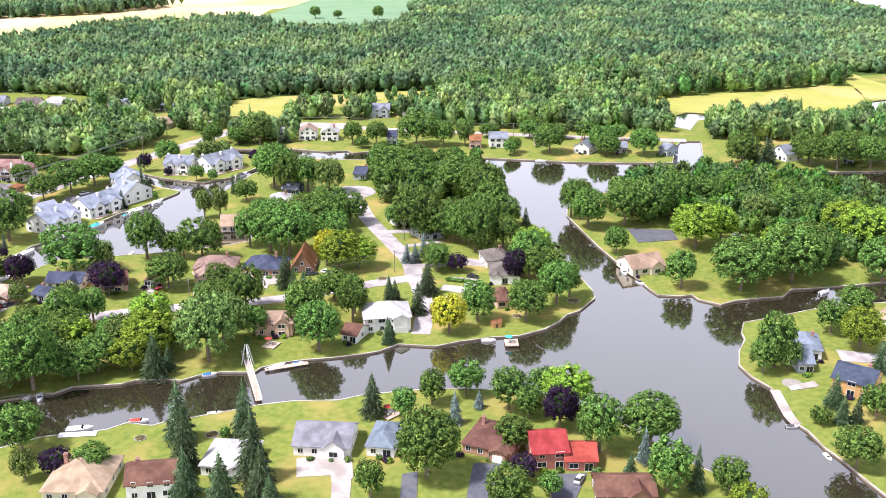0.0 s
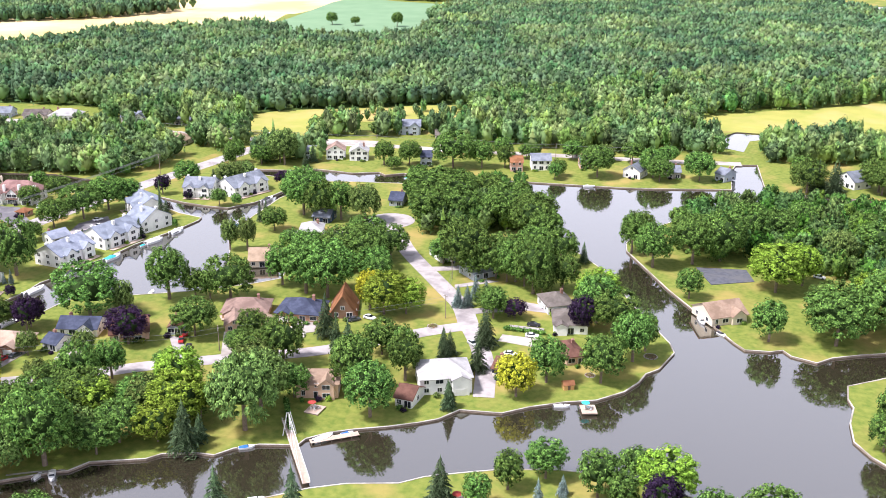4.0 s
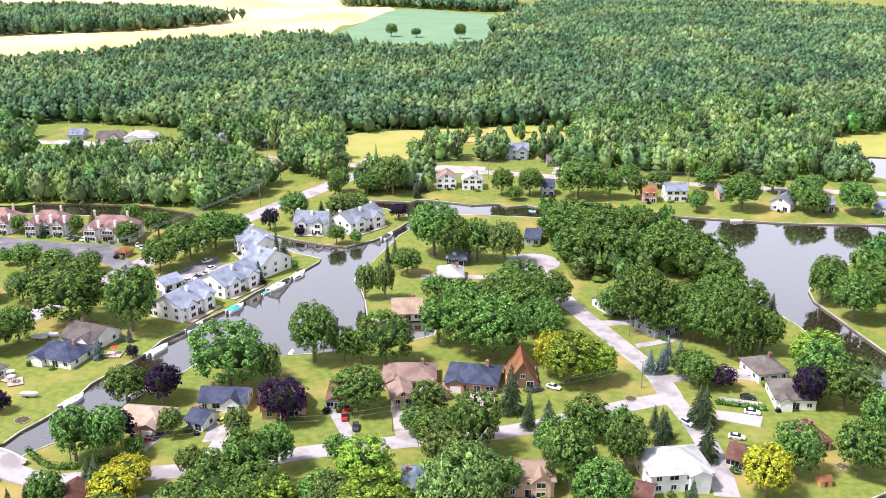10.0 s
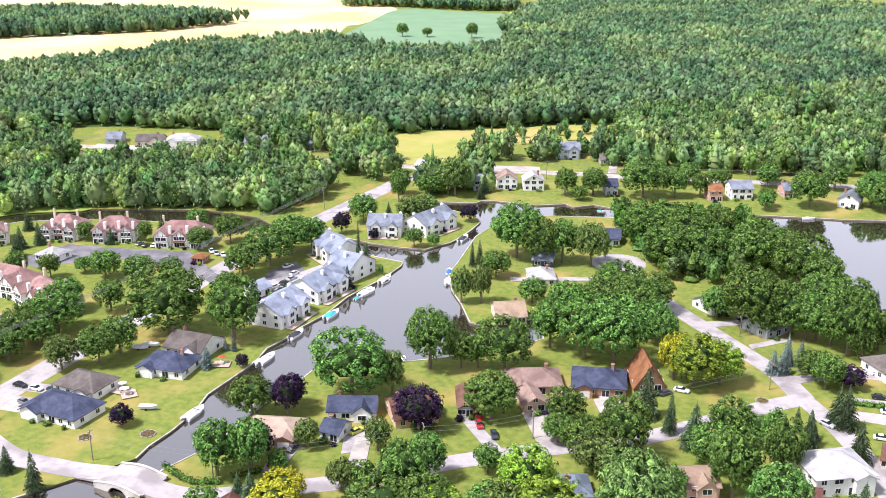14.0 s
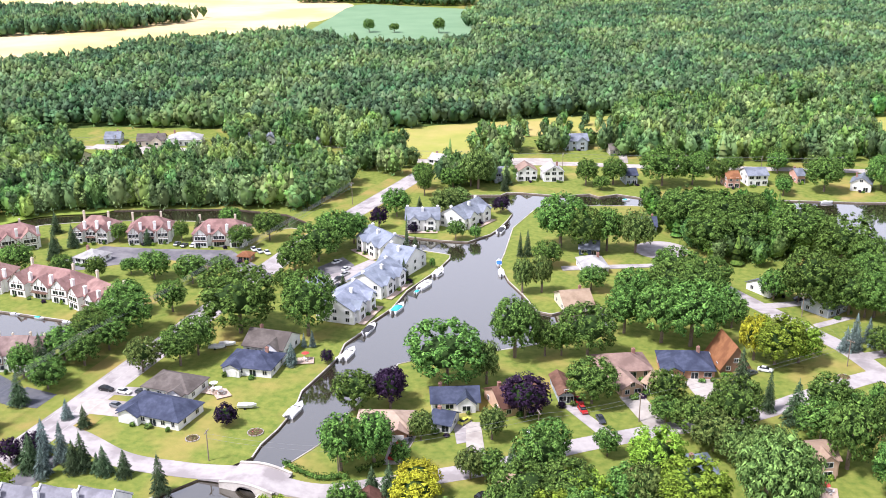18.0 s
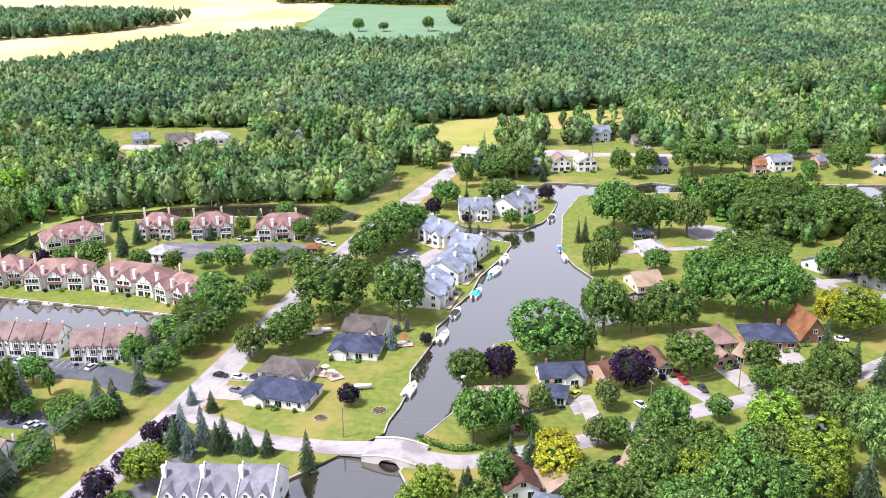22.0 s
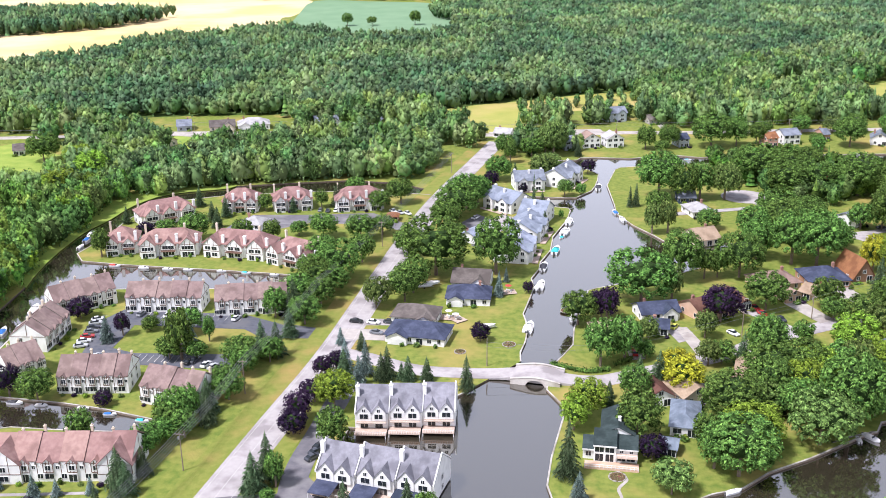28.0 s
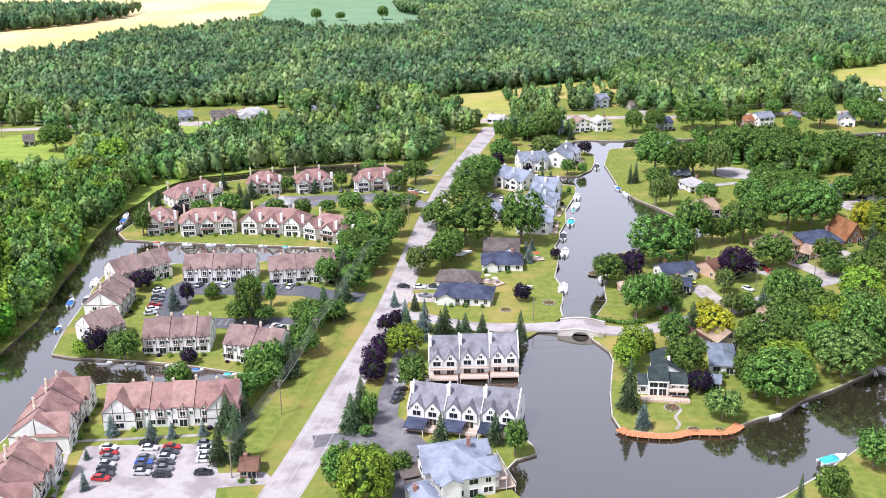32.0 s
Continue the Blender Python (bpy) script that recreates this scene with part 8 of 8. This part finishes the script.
def loft(sections):
    """Rings of points joined into one closed skin."""
    g = Geo()
    n = len(sections[0])
    vs = [p for s in sections for p in s]
    fs = []
    for i in range(len(sections) - 1):
        for k in range(n):
            fs.append((i * n + k, i * n + (k + 1) % n, (i + 1) * n + (k + 1) % n, (i + 1) * n + k))
    fs += [tuple(range(n - 1, -1, -1)), tuple(range((len(sections) - 1) * n, len(sections) * n))]
    return g.add(vs, fs)


def car_section(x, z0, z1, half, taper=0.1):
    return [(x, -half, z0), (x, half, z0), (x, half, z0 + (z1 - z0) * 0.6), (x, half - taper, z1), (x, -half + taper, z1), (x, -half, z0 + (z1 - z0) * 0.6)]


CAR_BODY = loft([car_section(-2.3, 0.4, 0.85, 0.78), car_section(-2.15, 0.28, 1.0, 0.88), car_section(-0.8, 0.25, 1.02, 0.92), car_section(0.9, 0.25, 1.0, 0.92), car_section(2.1, 0.28, 0.82, 0.86), car_section(2.3, 0.4, 0.7, 0.74)])
CAR_CABIN = loft([car_section(-1.75, 0.98, 1.02, 0.8, 0.05), car_section(-1.2, 0.98, 1.44, 0.8, 0.16), car_section(0.2, 0.98, 1.48, 0.8, 0.16), car_section(1.05, 0.98, 1.02, 0.8, 0.05)])
CAR_ROOF = Geo().slab([(-1.15, -0.62, 1.5), (0.2, -0.62, 1.53), (0.2, 0.62, 1.53), (-1.15, 0.62, 1.5)], 0.06)
_wh = Geo().tube((0, -0.11, 0), (0, 0.11, 0), 0.33, 0.33, 12)
TYRE_MESH = _wh.mesh("wheel", RUBBER)
RIM_MESH = Geo().tube((0, -0.12, 0), (0, 0.12, 0), 0.2, 0.2, 8).mesh("rim", CHROME)
CABIN_MESH = CAR_CABIN.mesh("cabin_glass", GLASS)
CAR_MESHES = {k: (CAR_BODY.mesh("body", m), CAR_ROOF.mesh("roof_panel", m)) for k, m in CAR_PAINT.items()}
LAMP_MESH = Geo().box(-0.06, 0.06, -0.16, 0.16, -0.07, 0.07).mesh("headlight", TRIM)


def car(x, y, rot, paint):
    m = Matrix.Translation((x, y, 0.09)) @ Matrix.Rotation(radians(rot), 4, "Z")
    c = thing("car", m, f"parked {paint} car on the pavement", "car", "parked cars")
    part("body", CAR_MESHES[paint][0], None, c)
    part("roof_panel", CAR_MESHES[paint][1], None, c)
    part("cabin_glass", CABIN_MESH, None, c, "dark car windows")
    for wx in (-1.4, 1.4):
        for wy in (-0.8, 0.8):
            w = part("wheel", TYRE_MESH, None, c, at=Matrix.Translation((wx, wy, 0.33)))
            part("rim", RIM_MESH, None, w)
    for wy in (-0.6, 0.6):
        part("headlight", LAMP_MESH, None, c, at=Matrix.Translation((2.22, wy, 0.62)))


for _c in CARS:
    car(*_c)

# ---- boats ----
HULL_PAINT = siding("white_gelcoat", (0.85, 0.85, 0.86))
COVER = {"white": material("cream_cover", (0.6, 0.58, 0.55), (0.7, 0.68, 0.65), 2.0), "teal": material("teal_cover", (0.05, 0.42, 0.45), (0.08, 0.5, 0.52), 2.0), "blue": material("blue_cover", (0.04, 0.14, 0.42), (0.06, 0.2, 0.5), 2.0),
         "red": material("red_cover", (0.45, 0.06, 0.05), (0.5, 0.1, 0.08), 2.0), "dark": material("dark_cover", (0.05, 0.05, 0.06), (0.09, 0.09, 0.1), 2.0)}


def hull_ring(x, half, z1, deep):
    return [(x, -half, z1), (x, -half * 0.75, -deep), (x, half * 0.75, -deep), (x, half, z1)]


BOAT_HULL = loft([hull_ring(-0.5, 0.17, 0.11, 0.04), hull_ring(0.0, 0.19, 0.12, 0.05), hull_ring(0.28, 0.15, 0.14, 0.04), hull_ring(0.5, 0.01, 0.17, -0.03)]).mesh("hull", HULL_PAINT)
BOAT_SHIELD = Geo().slab([(0.06, -0.14, 0.15), (0.12, -0.13, 0.12), (0.12, 0.13, 0.12), (0.06, 0.14, 0.21)], 0.01)
BOAT_SHIELD = loft([[(0.13, -0.14, 0.12), (0.14, -0.14, 0.12), (0.08, -0.12, 0.2), (0.07, -0.12, 0.2)], [(0.13, 0.14, 0.12), (0.14, 0.14, 0.12), (0.08, 0.12, 0.2), (0.07, 0.12, 0.2)]]).mesh("windscreen", GLASS)
BOAT_COVERS = {k: loft([[(-0.47, -0.15, 0.115), (-0.47, -0.05, 0.15), (-0.47, 0.05, 0.15), (-0.47, 0.15, 0.115)], [(-0.1, -0.18, 0.125), (-0.1, -0.06, 0.22), (-0.1, 0.06, 0.22), (-0.1, 0.18, 0.125)], [(0.1, -0.17, 0.13), (0.1, -0.05, 0.17), (0.1, 0.05, 0.17), (0.1, 0.17, 0.13)]]).mesh("cover", m) for k, m in COVER.items()}
ENGINE = Geo().box(-0.58, -0.5, -0.035, 0.035, -0.06, 0.14).mesh("outboard_engine", WIRE)


def boat(x, y, rot, L, paint):
    L *= 0.8
    m = Matrix.Translation((x, y, WATER_LEVEL + 0.04 * L * 0.6)) @ Matrix.Rotation(radians(rot), 4, "Z")
    s = Matrix.Diagonal((L, L, L * 0.9, 1))
    word = "white motorboat" if paint == "white" else f"white motorboat with {paint} cover"
    b = thing("motorboat", m, f"{word} moored by the seawall", "boat", "moored boats")
    part("hull", BOAT_HULL, None, b, at=s)
    part("cover", BOAT_COVERS[paint], None, b, f"{paint} boat cover" if paint != "white" else "cream boat cover", at=s)
    part("windscreen", BOAT_SHIELD, None, b, at=s)
    part("outboard_engine", ENGINE, None, b, at=s)


for _bx, _by, _br, _bl, _bc in BOATS:
    if not in_water(_bx, _by):  # off the bank, on to the nearest water
        _near = [(r, _bx + r * math.cos(a), _by + r * math.sin(a)) for r in (1, 2, 3, 4, 5, 6) for a in np.linspace(0, 6.28, 17) if in_water(_bx + r * math.cos(a), _by + r * math.sin(a))]
        if _near:
            _r, _nx, _ny = _near[0]
            _bx, _by = _nx + (_nx - _bx) / _r * 1.3, _ny + (_ny - _by) / _r * 1.3
    boat(_bx, _by, _br, _bl, _bc)


# ---- poles and wires ----
def pole_line(points, high, wires, label):
    tops = []
    for i, p in enumerate(points):
        q = points[min(i + 1, len(points) - 1)]
        o = points[max(i - 1, 0)]
        a = math.atan2(q[1] - o[1], q[0] - o[0])
        u = thing("utility_pole", Matrix.Translation((p[0], p[1], 0)) @ Matrix.Rotation(a, 4, "Z"), "weathered wooden utility pole with a crossarm", "utility pole", label)
        part("post", Geo().tube((0, 0, -0.3), (0, 0, high), 0.18, 0.11, 8), POLE, u)
        part("crossarm", Geo().box(-0.06, 0.06, -1.3, 1.3, high - 0.7, high - 0.5), POLE, u)
        for k in (-1.15, -0.4, 0.4, 1.15):
            part("insulator", Geo().tube((0, k, high - 0.5), (0, k, high - 0.28), 0.06, 0.04, 6), TRIM, u)
        if i % 2:
            part("transformer", Geo().tube((0.0, 0.35, high - 2.1), (0.0, 0.35, high - 1.2), 0.24, 0.24, 8), CHROME, u)
        n = Vector((-math.sin(a), math.cos(a), 0))
        tops.append([Vector((p[0], p[1], high - 0.3)) + n * k for k in (-1.15, -0.4, 0.4, 1.15)][:wires] + [Vector((p[0], p[1], high - 2.4))])
    for a, b in zip(tops, tops[1:]):
        for A, B in zip(a, b):
            g = Geo().sweep([A.lerp(B, k / 8) - Vector((0, 0, 3.2 * k / 8 * (1 - k / 8))) for k in range(9)], 0.055 if wires > 2 else 0.03)
            tagged(new("power_line", g.mesh("power_line", CABLE)), "thin bare metal overhead cable between poles", "cable", label + " cables")


pole_line(POLES_MAIN, 11.0, 4, "main road poles")
pole_line(POLES_NORTH, 10.0, 2, "north road poles")
pole_line(POLES_SHORE, 9.0, 1, "street poles")


# ---- hedges, docks, paths ----
def hedge(line, wide, high, seed):
    rnd = random.Random(seed)
    g = Geo()
    pts = smooth([Vector(p) for p in line], 4)
    length = sum((a - b).length for a, b in zip(pts, pts[1:]))
    n = int(length / 0.35) + 2
    for i in range(n):
        t = i / (n - 1) * (len(pts) - 1)
        p = pts[int(t)].lerp(pts[min(int(t) + 1, len(pts) - 1)], t % 1)
        _ball(g, Vector((p.x, p.y, high * 0.45)), wide * 0.5, 0, rnd)
        for _ in range(12):
            a, z = rnd.uniform(0, 6.28), rnd.uniform(0.1, 1.0) * high
            q = Vector((p.x + math.cos(a) * wide * 0.5, p.y + math.sin(a) * wide * 0.5, z))
            e = Vector((rnd.uniform(-1, 1), rnd.uniform(-1, 1), rnd.uniform(-0.5, 1))).normalized() * 0.3
            f = e.cross(Vector((math.cos(a), math.sin(a), 0.4))).normalized() * 0.2
            g.add([q - f, q - e * 0.6, q + f, q + e], [(0, 1, 2, 3)])
    tagged(new("hedge", g.mesh("hedge", LEAF["d"])), "clipped green garden hedge", "hedge", "hedges")


for _i, _h in enumerate((HEDGE_A, HEDGE_A2, HEDGE_B, HEDGE_C)):
    hedge(_h, 1.6, 1.7, _i)


def planks(name, line, half, z, mat, label, category, gap=0.35, legs=True):
    """A boardwalk of cross planks on posts."""
    pts = smooth([Vector(p) for p in line], 6)
    w = thing(name, Matrix.Identity(4), label, category)
    seg = [(a, b) for a, b in zip(pts, pts[1:])]
    plank = Geo().box(-gap / 2 + 0.012, gap / 2 - 0.012, -half, half, -0.08, 0.0).mesh("plank", mat)
    post = Geo().tube((0, 0, -3), (0, 0, -0.08), 0.12, 0.12, 6).mesh("post", POLE)
    rest, count = 0.0, 0
    for a, b in seg:
        d = (b - a)
        L = d.length
        if L < 1e-4:
            continue
        ang = math.atan2(d.y, d.x)
        s = rest
        while s < L:
            p = a + d * (s / L)
            part("plank", plank, None, w, at=Matrix.Translation((p.x, p.y, z)) @ Matrix.Rotation(ang, 4, "Z"))
            if legs and count % 8 == 0:
                n = Vector((-d.y, d.x)).normalized() * (half - 0.15)
                for q in (p + n, p - n):
                    part("post", post, None, w, at=Matrix.Translation((q.x, q.y, z)))
            count += 1
            s += gap
        rest = s - L
    return w


planks("boardwalk", BOARDWALK, 1.5, 0.28, RED_DECK, "red-stained timber boardwalk along the lawn's edge", "boardwalk")
planks("dock", DOCK_A, 1.3, 0.25, TRIM, "white-painted timber dock by the seawall", "dock")
planks("dock", DOCK_B, 1.1, 0.22, DECK, "weathered timber dock beside moored boats", "dock")
planks("dock", DOCK_C, 1.5, 0.2, CONCRETE, "pale dock walk along the shore", "dock", 0.6)
FB = planks("footbridge", FOOTBRIDGE, 1.0, 0.6, DECK, "narrow timber footbridge with a white A-frame tower", "footbridge", 0.3)
_a, _z = Vector(FOOTBRIDGE[0]), Vector(FOOTBRIDGE[1])
_d = (_z - _a).normalized()
_n = Vector((-_d.y, _d.x))
_base = _a.lerp(_z, 0.22)
_top = Vector((_base.x, _base.y, 7.0))
for _s in (-1, 1):
    _q = _base + _n * 2.2 * _s
    part("tower_leg", Geo().tube((_q.x, _q.y, -1.5), tuple(_top + Vector((_n.x, _n.y, 0)) * 0.4 * _s), 0.16, 0.13, 6), TRIM, FB, "white tower leg")
    _g = Geo()
    for _k in range(15):
        _t = _k / 14
        _p = _a.lerp(_z, _t) + _n * 0.95 * _s
        _g.tube((_p.x, _p.y, 0.55), (_p.x, _p.y, 1.6), 0.04, 0.04, 4)
    _p, _q = _a + _n * 0.95 * _s, _z + _n * 0.95 * _s
    _g.tube((_p.x, _p.y, 1.6), (_q.x, _q.y, 1.6), 0.05, 0.05, 5)
    part("railing", _g, TRIM, FB, "white railing")
    for _t in (0.0, 0.5, 0.75, 1.0):
        _p = _a.lerp(_z, _t) + _n * 0.95 * _s
        part("stay_cable", Geo().tube(tuple(_top), (_p.x, _p.y, 0.6), 0.04, 0.04, 4), TRIM, FB)


def path(name, line, half, mat, label):
    tagged(new(name, ribbon(smooth(line, 5), half, 0.06, 0, 0.2).mesh(name, mat)), label, "path", kind="structure")


path("lawn_path", LAWN_PATH, 0.4, CONCRETE, "winding pale stone path across a lawn")
path("garden_path", GARDEN_PATH_A, 0.6, ASPHALT, "straight grey path between garden plots")
path("garden_path", GARDEN_PATH_B, 0.6, ASPHALT, "grey path in front of the row houses")


# ---- gardens ----
STONE = siding("pale_stone", (0.40, 0.37, 0.33), 0.8)
SOIL = material("garden_soil", (0.12, 0.08, 0.05), (0.17, 0.11, 0.07), 1.5, 0.95)
FLOWER = material("bed_plants", (0.10, 0.16, 0.04), (0.22, 0.14, 0.08), 1.2, 0.8, island=0.5, c3=(0.42, 0.10, 0.12), scale3=0.9, c3_at=(0.6, 0.7))


def flower_bed(x, y, r, seed):
    rnd = random.Random(seed)
    b = thing("flower_bed", Matrix.Translation((x, y, 0)), "round stone-edged flower bed on a lawn", "flower bed", "flower beds")
    part("soil", Geo().slab([(r * math.cos(a), r * math.sin(a), 0.16) for a in np.linspace(0, math.tau, 17)[:-1]], 0.2), SOIL, b)
    stone = Geo().box(-0.5, 0.5, -0.14, 0.14, 0.0, 0.24).mesh("edge_stone", STONE)
    n = int(r * 5)
    for i in range(n):
        a = i * math.tau / n
        part("edge_stone", stone, None, b, at=Matrix.Translation((r * math.cos(a), r * math.sin(a), 0)) @ Matrix.Rotation(a + 1.57, 4, "Z") @ Matrix.Diagonal((1, rnd.uniform(0.8, 1.3), rnd.uniform(0.7, 1.2), 1)))
    f = Geo()
    for _ in range(70):
        a, d = rnd.uniform(0, 6.28), r * 0.85 * math.sqrt(rnd.random())
        _ball(f, Vector((d * math.cos(a), d * math.sin(a), rnd.uniform(0.2, 0.45))), rnd.uniform(0.1, 0.22), 0, rnd)
    tagged(part("flowers", f, FLOWER, b, "low green plants with a few red flowers"), kind="stuff")


for _i, _p in enumerate(FLOWER_BEDS):
    flower_bed(*_p, 1.5 + 0.3 * (_i % 3), _i)
_p = ROUND_PATIO[0]
_rp = thing("round_patio", Matrix.Translation((_p[0], _p[1], 0)), "round pale stone patio on a lawn", "patio")
for _k, (_r0, _r1) in enumerate(((0.0, 1.0), (1.04, 2.0), (2.04, 3.0))):
    _g = Geo()
    for _i in range(24):
        _a, _b2 = _i * math.tau / 24 + 0.02, (_i + 1) * math.tau / 24 - 0.02
        _g.slab([(_r0 * math.cos(_a), _r0 * math.sin(_a), 0.12), (_r1 * math.cos(_a), _r1 * math.sin(_a), 0.12), (_r1 * math.cos(_b2), _r1 * math.sin(_b2), 0.12), (_r0 * math.cos(_b2), _r0 * math.sin(_b2), 0.12)], 0.2)
    tagged(part("paving_ring", _g, STONE, _rp), kind="stuff")


def garden_deck(x, y, rot, seed):
    """A raised deck with a table, an umbrella and chairs on it."""
    rnd = random.Random(seed)
    m = Matrix.Translation((x, y, 0)) @ Matrix.Rotation(radians(rot), 4, "Z")
    d = thing("garden_deck", m, "weathered timber garden deck beside a house", "deck", "garden decks")
    board = Geo().box(-2.6, 2.6, -0.13, 0.13, 0.35, 0.42).mesh("board", DECK)
    for i in range(16):
        part("board", board, None, d, at=Matrix.Translation((0, -2.1 + 0.28 * i, 0)))
    for cx in (-2.4, 2.4):
        part("beam", Geo().box(cx - 0.1, cx + 0.1, -2.2, 2.2, 0.0, 0.35), POLE, d)
    t = thing("garden_table", m @ Matrix.Translation((0, 0, 0.42)), "round white garden table on a deck", "table", "garden tables")
    part("tabletop", Geo().slab([(0.6 * math.cos(a), 0.6 * math.sin(a), 0.74) for a in np.linspace(0, math.tau, 13)[:-1]], 0.05), TRIM, t)
    part("pedestal", Geo().tube((0, 0, 0), (0, 0, 0.7), 0.06, 0.06), TRIM, t)
    u = thing("patio_umbrella", m @ Matrix.Translation((0.0, 0.9, 0.42)), "open canvas patio umbrella on a deck", "umbrella", "patio umbrellas")
    part("pole", Geo().tube((0, 0, 0), (0, 0, 2.5), 0.035, 0.03), POLE, u)
    g = Geo()
    ring = [(1.3 * math.cos(a), 1.3 * math.sin(a), 2.1) for a in np.linspace(0, math.tau, 9)[:-1]]
    g.add(ring + [(0, 0, 2.6)], [(k, (k + 1) % 8, 8) for k in range(8)] + [((k + 1) % 8, k, 8) for k in range(0)])
    part("canopy", g, COVER[rnd.choice(("white", "red", "teal", "white"))], u)
    for k in range(4):
        a = k * 1.57 + 0.4
        c = thing("garden_chair", m @ Matrix.Translation((1.1 * math.cos(a), 1.1 * math.sin(a), 0.42)) @ Matrix.Rotation(a, 4, "Z"), "white garden chair at a round table", "chair", "garden chairs")
        part("seat", Geo().box(-0.24, 0.24, -0.24, 0.24, 0.4, 0.46), TRIM, c)
        part("backrest", Geo().box(0.2, 0.25, -0.24, 0.24, 0.46, 0.9), TRIM, c)
        for lx in (-0.2, 0.2):
            for ly in (-0.2, 0.2):
                part("leg", Geo().box(lx - 0.025, lx + 0.025, ly - 0.025, ly + 0.025, 0, 0.4), TRIM, c)


for _i, _p in enumerate(DECKS):
    garden_deck(*_p, 23 * _i, _i)
_p = PLAY_HUT[0]
_ph = thing("play_hut", Matrix.Translation((_p[0], _p[1], 0)) @ Matrix.Rotation(0.6, 4, "Z"), "small orange timber garden hut on the lawn", "hut")
part("wall", body(Geo(), -1.6, 1.6, -1.3, 1.3, 1.7, 0.9), WALLS["orange"], _ph)
part("roof", gable_roof(Geo(), -1.6, 1.6, -1.3, 1.3, 1.7, 0.9, 0.25, 0.1), ROOFS["rust"], _ph)
part("door", Geo().box(-0.4, 0.4, -1.36, -1.3, 0.05, 1.5), TIMBER_AND_SHADE, _ph)
for _p in LAWN_BOATS:
    _b = thing("stored_boat", Matrix.Translation((_p[0], _p[1], 0.75)) @ Matrix.Rotation(0.3, 4, "Z"), "white boat stored on a trailer on the lawn", "boat", "stored boats")
    _s = Matrix.Diagonal((5.4, 5.4, 5.0, 1))
    part("hull", BOAT_HULL, None, _b, at=_s)
    part("cover", BOAT_COVERS["white"], None, _b, at=_s)
    part("trailer_frame", Geo().box(-2.4, 3.2, -0.08, 0.08, -0.42, -0.3).box(-0.6, -0.4, -0.9, 0.9, -0.42, -0.3), CHROME, _b)
    for _wy in (-0.95, 0.95):
        part("wheel", TYRE_MESH, None, _b, at=Matrix.Translation((-0.5, _wy, -0.42)))

# ---- parking bays ----
def bay_lines(points, n, length):
    """White painted lines between parking bays."""
    a, b = (Vector(p) for p in points)
    d = (b - a)
    nrm = Vector((-d.y, d.x)).normalized() * length / 2
    for i in range(n + 1):
        p = a + d * i / n
        q = [p - nrm, p + nrm]
        e = d.normalized() * 0.07
        g = Geo().slab([(q[0].x - e.x, q[0].y - e.y, 0.095), (q[0].x + e.x, q[0].y + e.y, 0.095), (q[1].x + e.x, q[1].y + e.y, 0.095), (q[1].x - e.x, q[1].y - e.y, 0.095)], 0.015)
        tagged(new("bay_line", g.mesh("bay_line", PAINT_LINE)), "white painted parking bay line", "road marking", "parking bay lines", "structure")


for _l, _n2 in BAY_ROWS:
    bay_lines(_l, _n2, 5.0)
